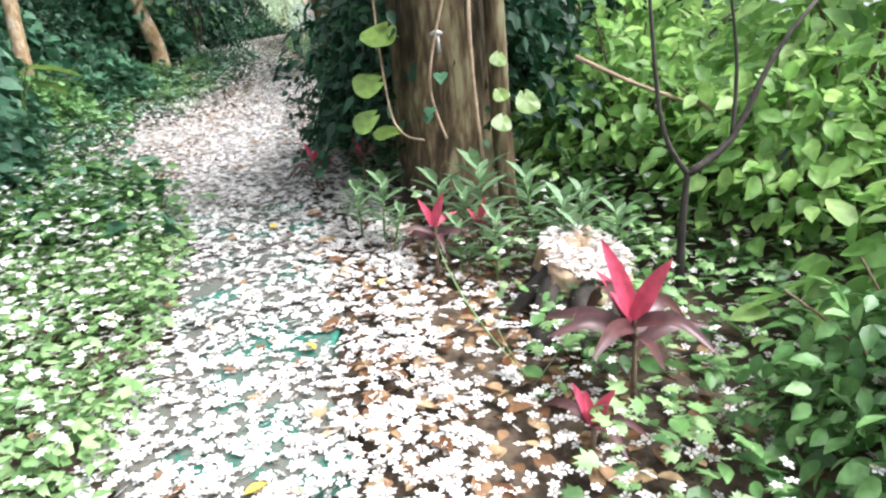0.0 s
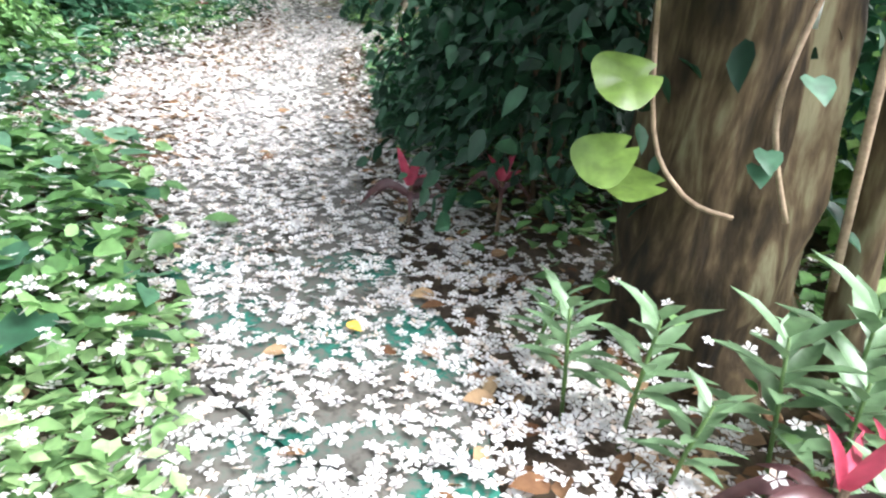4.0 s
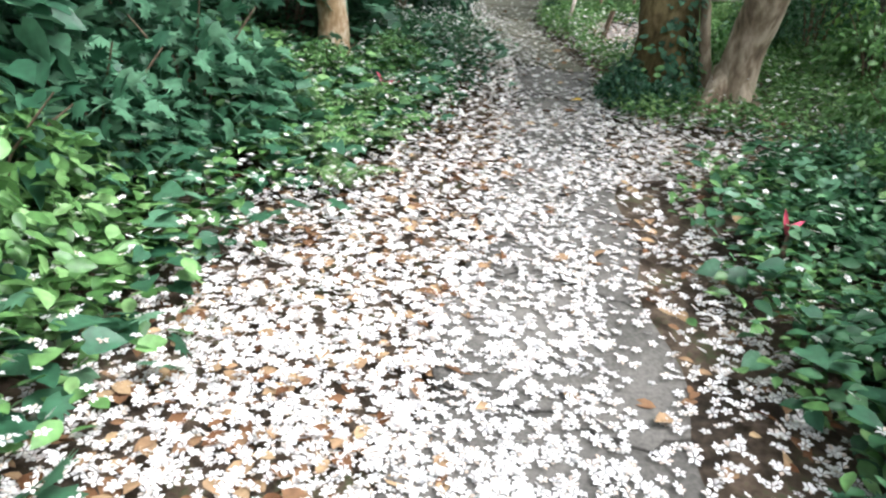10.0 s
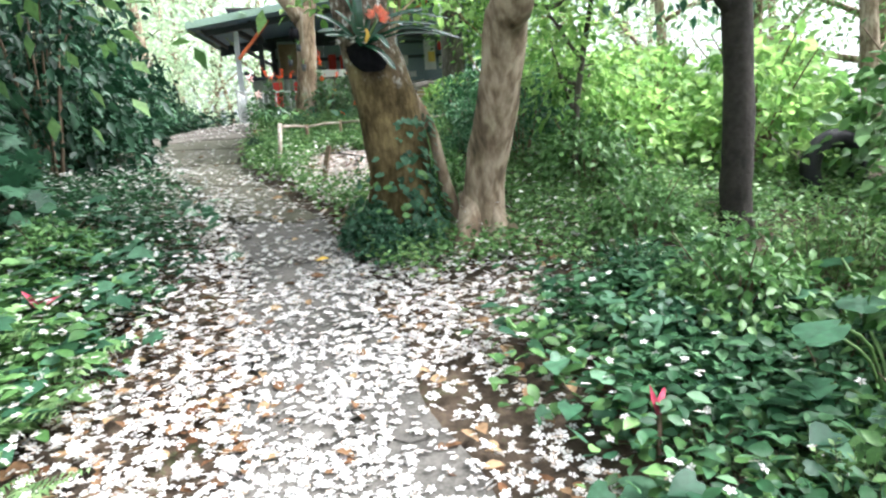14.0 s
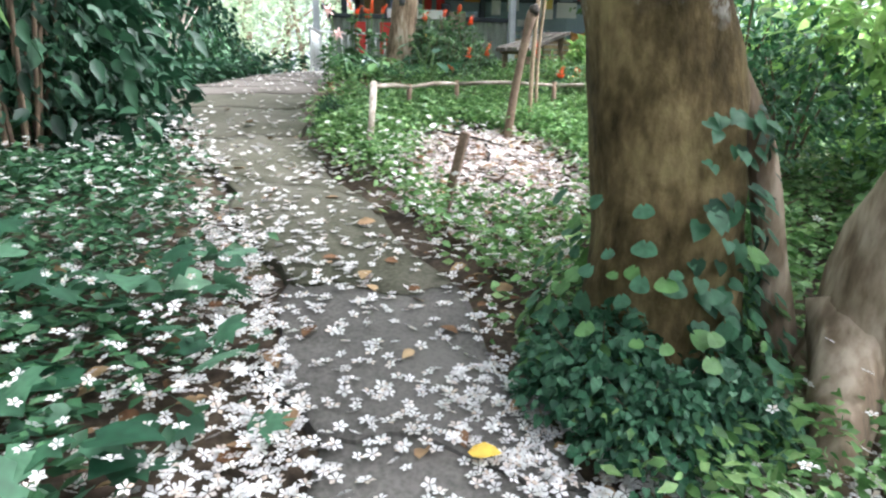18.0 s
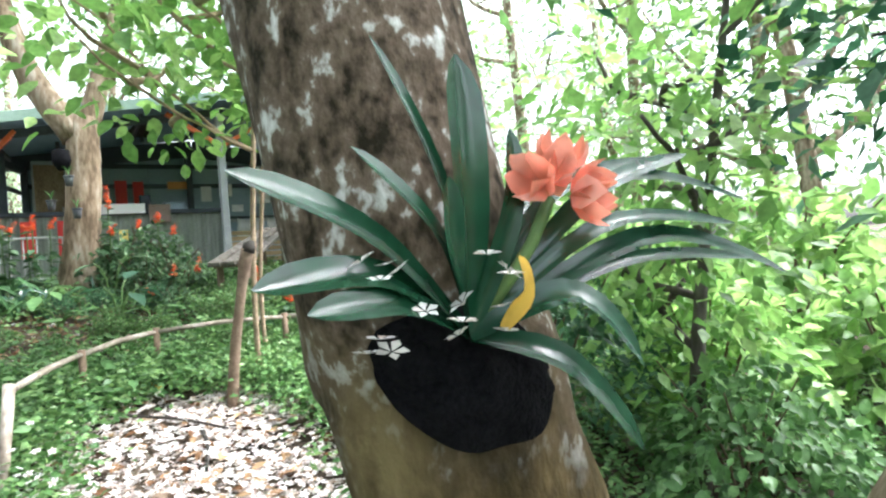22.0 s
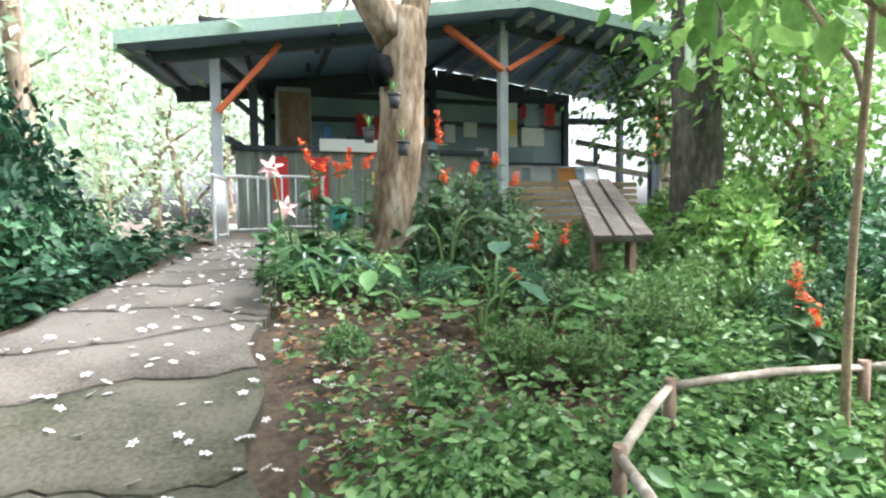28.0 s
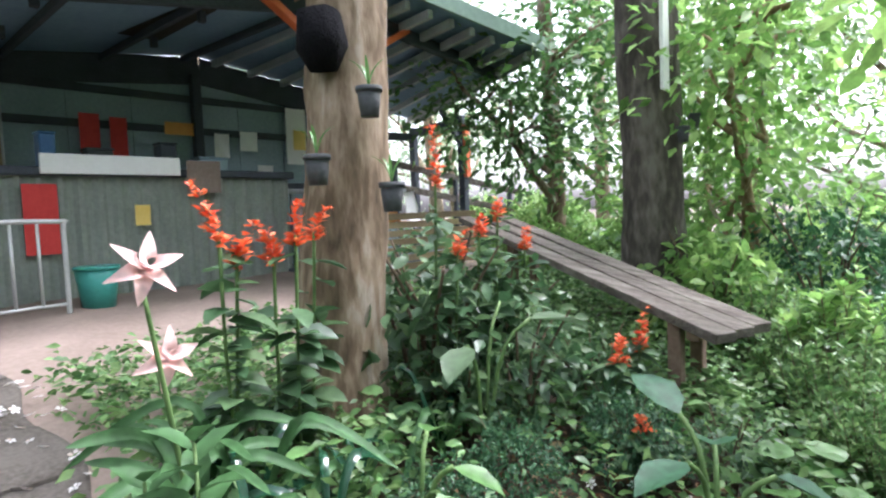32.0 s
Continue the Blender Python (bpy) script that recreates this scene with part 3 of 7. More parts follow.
while _y < 17.6:
    _cuts.append(_y)
    _y += rng.uniform(0.7, 1.25) if _y < 12.3 else rng.uniform(0.38, 0.75)
_cuts.append(17.9)


def crack(y, s):
    """The ragged line between two slabs at parameter s across the path."""
    return y + 0.04 * math.sin(9 * s + y * 7) + 0.08 * math.sin(3.1 * s + y * 3) + 0.25 * (s - 0.5) * math.sin(y * 5) + 0.05 * noise.noise(Vector((s * 9, y * 3, 0))) + 0.03 * noise.noise(Vector((s * 25, y * 3, 5)))


for n, (ya, yb) in enumerate(zip(_cuts, _cuts[1:])):
    bm = bmesh.new()
    nx, ny = 21, 9
    tilt, lift = rng.uniform(-0.004, 0.004), rng.uniform(-0.003, 0.003)
    grid = []
    for j in range(ny):
        row = []
        for i in range(nx):
            s = i / (nx - 1)
            y = crack(ya, s) + 0.009 + (crack(yb, s) - crack(ya, s) - 0.018) * j / (ny - 1)
            w = 0.05 * math.sin(y * 5.3) + 0.03 * math.sin(y * 13)
            x = float(left_edge(y)) + w + (float(right_edge(y)) + 0.04 * math.sin(y * 6.1) - float(left_edge(y)) - w) * s
            edge = 0.003 if i in (0, nx - 1) or j in (0, ny - 1) else 0
            z = float(np.interp(y, _py, _pz)) + 0.02 + lift + tilt * (s - 0.5) * 2 + 0.006 * noise.noise(Vector((x * 3, y * 3, 0))) - edge
            row.append(bm.verts.new((x, y, z)))
        grid.append(row)
    for j in range(ny - 1):
        for i in range(nx - 1):
            f = bm.faces.new((grid[j][i], grid[j][i + 1], grid[j + 1][i + 1], grid[j + 1][i]))
            f.smooth = True
    rim = [grid[0][i] for i in range(nx)] + [grid[j][-1] for j in range(1, ny)] + [grid[-1][i] for i in range(nx - 2, -1, -1)] + [grid[j][0] for j in range(ny - 2, 0, -1)]
    low = [bm.verts.new(v.co + Vector((0, 0, -0.12))) for v in rim]
    for i in range(len(rim)):
        k = (i + 1) % len(rim)
        bm.faces.new((rim[k], rim[i], low[i], low[k]))
    part("slab", bm, M_GREENED if -3.4 < ya + yb < 3.8 else M_SANDY if ya + yb > 27.5 else M_MOSSY if ya + yb > 18.4 else M_CONCRETE, pavement)

# yard in front of the shed
yard = thing("yard", (0, 0, 0), "pale swept earth yard before the shed", "yard", kind="structure")
bm = bmesh.new()
ys, xs = np.linspace(15.4, 24, 30), np.linspace(0, 1, 14)
rows = []
for y in ys:
    lo, hi = (-1.95, min(1.2, -1.85 + (y - 15.4) * 1.4)) if y < 17.6 else (-2.6, 6.5)
    rows.append([bm.verts.new((lo + (hi - lo) * s, y, float(ground(lo + (hi - lo) * s, y)) - 0.005)) for s in xs])
for a, b in zip(rows, rows[1:]):
    for i in range(len(xs) - 1):
        bm.faces.new((a[i], a[i + 1], b[i + 1], b[i])).smooth = True
part("yard_surface", bm, M_STONE, yard)


# ---- trees ----
def limb_points(start, direction, length, bend, n=7):
    p, d = Vector(start), Vector(direction).normalized()
    out = [p.copy()]
    for i in range(n):
        d = (d + Vector((rng.normal(0, bend), rng.normal(0, bend), rng.normal(0.04, bend)))).normalized()
        p = p + d * (length / n)
        out.append(p.copy())
    return out


def crown_mesh(name, ends, per, spread, size, template=T_LEAF, flat=0.6):
    """Clumps of leaves round the ends of limbs."""
    g = Leaves()
    ends = np.array([tuple(e) for e in ends])
    k = len(ends) * per
    c = np.repeat(ends, per, 0)
    off = rng.normal(0, 1, (k, 3)) * np.array([spread, spread, spread * flat])
    g.add(template, turns(unit(off * 0.6 + rng.normal(0, 0.5, (k, 3)) * spread - np.array([0, 0, 0.3 * spread])), rand_up(k, 0.6)), c + off, rng.uniform(*size, k))
    return g.mesh(name)


def tree(name, base, top, radii, label, bark, limbs=6, limb_len=2.2, crown=(40, 0.5, (0.10, 0.2)), crown_mat=None, limb_from=0.55, bends=(), seg=16, flare=1.6, template=T_LEAF, rough=0.16):
    """Trunk from base to top through the bends, limbs from its upper part, leaf clumps round their ends."""
    b, t = Vector(base), Vector(top)
    ob = thing(name, base, label, "tree")
    pts = smooth_line([(0, 0, -0.15)] + [tuple(Vector(p) - b) for p in bends] + [tuple(t - b)], 22)
    r = [radii[0] + (radii[1] - radii[0]) * i / 21 for i in range(22)]
    for i, m in ((0, flare), (1, 1 + (flare - 1) * 0.55), (2, 1 + (flare - 1) * 0.2)):
        r[i] *= m
    part("trunk", tube(bmesh.new(), pts, r, seg, rough), bark, ob)
    ends = []
    for i in range(limbs):
        k = int(21 * (limb_from + (1 - limb_from) * (i + 0.5) / limbs))
        a = rng.uniform(0, 2 * math.pi) if limbs > 3 else i * 2.4 + 0.5
        line = limb_points(pts[k], (math.cos(a), math.sin(a), rng.uniform(0.5, 1.1)), limb_len * rng.uniform(0.7, 1.2), 0.16)
        part("limb", tube(bmesh.new(), line, [r[k] * 0.55 * (1 - 0.8 * j / 7) + 0.006 for j in range(8)], 7, 0.1), bark, ob)
        ends += line[3:]
        for j in range(2):
            tw = limb_points(line[3 + 2 * j], (rng.normal(), rng.normal(), 0.5), limb_len * 0.5, 0.2, 5)
            part("twig", tube(bmesh.new(), tw, [0.025 * (1 - 0.8 * q / 5) + 0.003 for q in range(6)], 5), bark, ob)
            ends += tw[2:]
    if crown and ends:
        mesh_object("crown", crown_mesh("crown", ends, *crown, template), crown_mat or M_CROWN, ob)
    return ob


def gz(x, y):
    return float(ground(x, y))


# the big tree with climbers beside the start
vine_tree = tree("tree", (1.17, 1.5, gz(1.17, 1.5)), (1.19, 1.65, 9), (0.33, 0.2), "large brown tree trunk wrapped in climbing vines", M_BARK_MOSS, 6, 3.0, (30, 0.7, (0.12, 0.22)), seg=28, flare=1.35, bends=[(1.16, 1.5, 2.5)], rough=0.34)
# the two trunks beside the bend, and the ones further on
twin = tree("tree", (0.04, 8.82, gz(0.04, 8.82) - 0.05), (-0.6, 6.5, 8.6), (0.175, 0.12), "grey-brown tree trunk with a split root foot", M_BARK, 6, 2.6, (30, 0.6, (0.12, 0.2)), bends=[(0.07, 8.74, 2.75), (0.12, 8.52, 3.25), (0.13, 8.25, 3.8), (0.05, 7.85, 4.4)], flare=1.55, limb_from=0.85)
fern_tree = tree("tree", (-0.56, 9.03, gz(-0.56, 9.03)), (-1.23, 9.33, 9.0), (0.275, 0.18), "thick mossy tree trunk with pale lichen patches", M_FERN_BARK, 6, 2.8, (30, 0.6, (0.12, 0.2)), bends=[(-0.54, 9.01, 2.9), (-0.64, 9.03, 3.6), (-0.79, 9.06, 4.4)], seg=24, flare=1.3, limb_from=0.8)
tree("tree", (2.1, 8.5, gz(2.1, 8.5)), (2.05, 8.6, 6.5), (0.13, 0.1), "blackish tree trunk in the undergrowth", M_BARK_DARK, 5, 1.6, (70, 0.45, (0.08, 0.16)), M_BLUEGREEN, bends=[(2.13, 8.5, 3.5)])
tree("tree", (-3.45, 8.5, gz(-3.45, 8.5)), (-4.1, 8.6, 7.5), (0.15, 0.10), "leaning orange-brown tree trunk above ferns", M_BARK_ORANGE, 5, 2.0, (30, 0.6, (0.12, 0.2)), bends=[(-3.5, 8.5, 2.9), (-3.75, 8.5, 4.0)])
tree("tree", (-3.42, 4.7, gz(-3.42, 4.7)), (-3.5, 4.9, 7.0), (0.085, 0.06), "slim orange-brown tree trunk on the bank", M_BARK_ORANGE, 5, 1.8, (30, 0.6, (0.12, 0.2)))
shed_tree = tree("tree", (-1.16, 15.3, gz(-1.16, 15.3)), (-0.98, 15.33, 5.6), (0.178, 0.15), "forked tan-brown tree with hanging flower pots", M_BARK_TAN, 0, 1, None, bends=[(-1.06, 15.3, 4.35), (-1.01, 15.3, 4.85), (-0.99, 15.3, 5.3)], flare=1.75)
for tip, r in (((-1.75, 15.4, 7.3), 0.14), ((-0.42, 15.5, 7.3), 0.11)):
    line = smooth_line([(0.17 + (tip[0] + 1.08) * 0.06, 0.03, 5.42 - gz(-1.16, 15.3)), (0.06 + (tip[0] + 1.08) * 0.5, 0.05, 6.1 - gz(-1.16, 15.3)), (tip[0] + 1.16, tip[1] - 15.3, tip[2] - gz(-1.16, 15.3))], 10)
    part("limb", tube(bmesh.new(), line, [r * 1.15 * (1 - 0.05 * q) for q in range(10)], 12, 0.15), M_BARK_TAN, shed_tree)
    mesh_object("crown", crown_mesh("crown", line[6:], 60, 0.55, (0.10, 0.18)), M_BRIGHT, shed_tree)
white_tree = tree("tree", (1.58, 15.15, gz(1.58, 15.15)), (1.66, 15.3, 9.0), (0.225, 0.19), "grey tree trunk with backlit darkness in its colour and a white board tied on", M_BARK_GREY, 6, 2.4, (30, 0.6, (0.12, 0.2)), bends=[(1.57, 15.15, 5.0)], limb_from=0.75)
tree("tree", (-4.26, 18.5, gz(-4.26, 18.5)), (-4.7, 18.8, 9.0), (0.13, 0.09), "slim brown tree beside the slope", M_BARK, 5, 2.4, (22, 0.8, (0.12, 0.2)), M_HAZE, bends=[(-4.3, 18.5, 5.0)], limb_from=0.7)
for k, (x, y, lean) in enumerate([(2.3, 14.75, 0.45), (2.45, 14.72, -0.1), (3.1, 15.3, 0.5)]):
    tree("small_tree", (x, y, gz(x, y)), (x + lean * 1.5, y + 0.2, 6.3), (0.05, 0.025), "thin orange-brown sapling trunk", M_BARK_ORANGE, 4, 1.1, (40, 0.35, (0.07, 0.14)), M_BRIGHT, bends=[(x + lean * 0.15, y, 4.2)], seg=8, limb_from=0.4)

tree("tree", (3.65, 17.2, gz(3.65, 17.2)), (3.75, 17.4, 8.0), (0.12, 0.08), "brown tree with leaf-clad trunk beside the shed", M_BARK_TAN, 6, 1.5, (60, 0.4, (0.08, 0.16)), M_COVER, bends=[(3.68, 17.2, 5.2)], limb_from=0.3)
tree("small_tree", (1.38, 9.95, gz(1.38, 9.95)), (1.75, 9.8, 5.2), (0.05, 0.018), "slim brown trunk with a forked leafy top", M_BARK_GREY, 5, 0.9, (28, 0.3, (0.08, 0.15)), M_BRIGHT, bends=[(1.42, 9.95, 3.1), (1.5, 9.9, 3.8)], seg=9, flare=1.3, limb_from=0.4)
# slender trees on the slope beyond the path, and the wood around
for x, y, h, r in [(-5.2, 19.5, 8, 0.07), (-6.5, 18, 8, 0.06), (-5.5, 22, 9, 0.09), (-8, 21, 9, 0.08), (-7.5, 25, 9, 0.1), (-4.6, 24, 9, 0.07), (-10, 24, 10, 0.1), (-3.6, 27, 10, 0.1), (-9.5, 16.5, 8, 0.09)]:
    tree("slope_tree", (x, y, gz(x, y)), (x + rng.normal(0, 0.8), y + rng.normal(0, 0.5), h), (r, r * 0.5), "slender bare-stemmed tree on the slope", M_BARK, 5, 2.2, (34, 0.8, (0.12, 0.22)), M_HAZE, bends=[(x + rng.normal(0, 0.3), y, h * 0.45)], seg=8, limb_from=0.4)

# The second prototype wears the crown colour with haze mixed in.
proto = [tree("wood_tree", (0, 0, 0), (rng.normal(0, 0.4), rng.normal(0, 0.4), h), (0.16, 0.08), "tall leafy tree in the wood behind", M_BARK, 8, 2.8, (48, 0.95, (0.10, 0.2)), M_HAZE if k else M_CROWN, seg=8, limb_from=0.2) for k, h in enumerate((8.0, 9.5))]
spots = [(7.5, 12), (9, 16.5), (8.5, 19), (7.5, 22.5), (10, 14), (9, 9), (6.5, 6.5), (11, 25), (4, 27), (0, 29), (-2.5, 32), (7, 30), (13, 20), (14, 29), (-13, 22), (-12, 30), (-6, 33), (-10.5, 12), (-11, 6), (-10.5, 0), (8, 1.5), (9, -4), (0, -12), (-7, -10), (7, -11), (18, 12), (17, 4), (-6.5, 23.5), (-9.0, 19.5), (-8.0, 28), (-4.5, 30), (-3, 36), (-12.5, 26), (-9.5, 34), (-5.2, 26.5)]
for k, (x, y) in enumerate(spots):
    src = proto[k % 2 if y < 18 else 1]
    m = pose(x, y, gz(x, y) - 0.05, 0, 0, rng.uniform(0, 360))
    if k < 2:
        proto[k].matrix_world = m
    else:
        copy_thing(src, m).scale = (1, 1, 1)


# ---- shrubs ----
def shrub(name, loc, radius, height, count, size, template, mat, label, lean=0.55, stems=7, hollow=0.35):
    ob = thing(name, loc, label, "shrub", "undergrowth shrubs")
    bm = bmesh.new()
    tips = []
    for i in range(stems):
        a = 2 * math.pi * (i + rng.uniform(0, 0.7)) / stems
        q = rng.uniform(0.3, 0.85)
        line = smooth_line([(0.05 * math.cos(a), 0.05 * math.sin(a), -0.05), (radius * q * 0.4 * math.cos(a), radius * q * 0.4 * math.sin(a), height * 0.45), (radius * q * math.cos(a), radius * q * math.sin(a), height * rng.uniform(0.65, 0.95))], 6)
        tube(bm, line, [0.014 - 0.0018 * j for j in range(6)], 5, cap=False)
    part("stem", bm, M_TWIG, ob)
    d = unit(rng.normal(0, 1, (count, 3)))
    d[:, 2] = np.abs(d[:, 2]) * 1.3 - 0.45
    rr = rng.uniform(hollow, 1, count) ** 0.6
    lump = 1 + 0.22 * np.sin(5 * d[:, 0] + 3 * d[:, 2] + rng.uniform(0, 6)) * np.cos(4 * d[:, 1] + rng.uniform(0, 6))
    p = d * (rr * lump)[:, None] * np.array([radius, radius, height * 0.62]) + np.array([0, 0, height * 0.36])
    p[:, 2] = np.maximum(p[:, 2], 0.03)
    ahead = unit(d * np.array([1, 1, 0.2]) + rng.normal(0, 0.5, (count, 3)) - np.array([0, 0, 0.35]))
    g = Leaves().add(template, turns(ahead, rand_up(count, lean)), p, rng.uniform(*size, count))
    mesh_object("foliage", g.mesh("foliage"), mat, ob)
    return ob


def sprigs(name, loc, radius, height, count, mat, label):
    """Upright leafy sprigs that splay from one foot, each set with small pointed leaves."""
    ob = thing(name, loc, label, "shrub", "undergrowth shrubs")
    bm, g = bmesh.new(), Leaves()
    for i in range(count):
        a, q = 2.4 * i, math.sqrt((i + 0.5) / count)
        h = height * rng.uniform(0.65, 1.05) * (1.1 - 0.35 * q)
        line = smooth_line([(0.5 * radius * q * math.cos(a), 0.5 * radius * q * math.sin(a), -0.05), (0.8 * radius * q * math.cos(a), 0.8 * radius * q * math.sin(a), h * 0.5), (radius * q * math.cos(a) + rng.normal(0, 0.03), radius * q * math.sin(a) + rng.normal(0, 0.03), h)], 6)
        tube(bm, line, [0.006 - 0.0006 * j for j in range(6)], 4, cap=False)
        k = 34
        t = rng.uniform(0.25, 1, k) * 5
        pts = np.array([tuple(p) for p in line])
        p = np.stack([np.interp(t, np.arange(6), pts[:, c]) for c in range(3)], -1)
        az = rng.uniform(0, 2 * np.pi, k)
        g.add(T_LEAF, turns(np.stack([np.cos(az), np.sin(az), rng.uniform(0.3, 1.3, k)], -1), rand_up(k, 0.5)), p, rng.uniform(0.055, 0.115, k))
    part("stem", bm, M_TWIG, ob)
    mesh_object("foliage", g.mesh("foliage"), mat, ob)
    return ob


SHRUBS = {
    "vine": shrub("shrub", (0, 0, -60), 0.9, 1.2, 1900, (0.06, 0.14), T_HEART, M_BLUEGREEN, "tangled blue-green vine-covered shrub with heart-shaped leaves"),
    "star": shrub("shrub", (0, 0, -60), 0.8, 1.1, 950, (0.09, 0.19), T_STAR, M_BLUEGREEN, "shrub with large lobed maple-like leaves"),
    # The dark leaf colour carries the shade of unlit thicket.
    "dark": shrub("shrub", (0, 0, -60), 0.9, 1.5, 2600, (0.045, 0.095), T_OVAL, M_DARKLEAF, "dense deep green shrub with shade in its leaf colour"),
    "mid": shrub("shrub", (0, 0, -60), 0.8, 1.1, 1300, (0.06, 0.13), T_OVAL, M_COVER, "leafy mid-green shrub in the undergrowth"),
    # Leaf colour here includes brightness from daylight.
    "bright": shrub("shrub", (0, 0, -60), 0.7, 1.0, 1100, (0.06, 0.14), T_OVAL, M_BRIGHT, "light green leafy shrub with daylight in its leaf colour"),
    "fine": sprigs("shrub", (0, 0, -60), 0.6, 0.95, 60, M_FEATHER, "feathery upright green shrub with fine leaves"),
    "teal": shrub("shrub", (0, 0, -60), 0.8, 1.2, 2400, (0.04, 0.10), T_LEAF, M_TEALLEAF, "dense dark green shrub with narrow shiny leaves"),
    "sage": shrub("shrub", (0, 0, -60), 0.5, 0.8, 420, (0.05, 0.11), T_OVAL, M_SAGE, "leafy sage bush with soft green leaves", hollow=0.2),
}
_used = set()


def plant(kind, x, y, s=1.0, sz=None, dz=0.0):
    src = SHRUBS[kind]
    m = pose(x, y, gz(x, y) + dz - 0.03, 0, 0, rng.uniform(0, 360))
    if kind in _used:
        ob = copy_thing(src, m)
    else:
        _used.add(kind)
        src.matrix_world = m
        ob = src
    ob.scale = (s, s, sz or s)
    return ob


# left bank
for y in np.arange(0.5, 9.3, 0.75):
    e = float(left_edge(y))
    w = float(np.interp(y, [0, 2.5, 3.4, 6, 8, 9.5, 12], [1.5, 1.3, 1.6, 1.6, 1.45, 0.75, 0.5]))
    if not 6.6 < y < 9.2:
        plant((("vine", "star", "mid") if y < 7.5 else ("teal", "mid", "mid"))[int(rng.integers(3))], e - w - rng.uniform(0.2, 0.5), y, rng.uniform(0.7, 0.95))
    else:
        plant("mid", e - w - 0.15, y, 0.5, 0.4)
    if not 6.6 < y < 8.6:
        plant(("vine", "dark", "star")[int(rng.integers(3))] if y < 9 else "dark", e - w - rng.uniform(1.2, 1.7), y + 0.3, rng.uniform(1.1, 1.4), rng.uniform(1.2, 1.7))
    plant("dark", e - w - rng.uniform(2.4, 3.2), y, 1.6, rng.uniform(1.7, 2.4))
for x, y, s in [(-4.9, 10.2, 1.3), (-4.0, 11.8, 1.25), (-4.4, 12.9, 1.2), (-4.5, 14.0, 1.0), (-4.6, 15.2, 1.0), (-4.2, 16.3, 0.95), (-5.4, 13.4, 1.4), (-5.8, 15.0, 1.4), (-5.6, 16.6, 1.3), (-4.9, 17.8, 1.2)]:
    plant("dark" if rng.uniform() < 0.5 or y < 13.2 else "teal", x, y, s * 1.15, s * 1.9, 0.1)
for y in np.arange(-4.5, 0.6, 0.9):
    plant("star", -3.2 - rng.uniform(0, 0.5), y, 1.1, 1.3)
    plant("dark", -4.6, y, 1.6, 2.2)
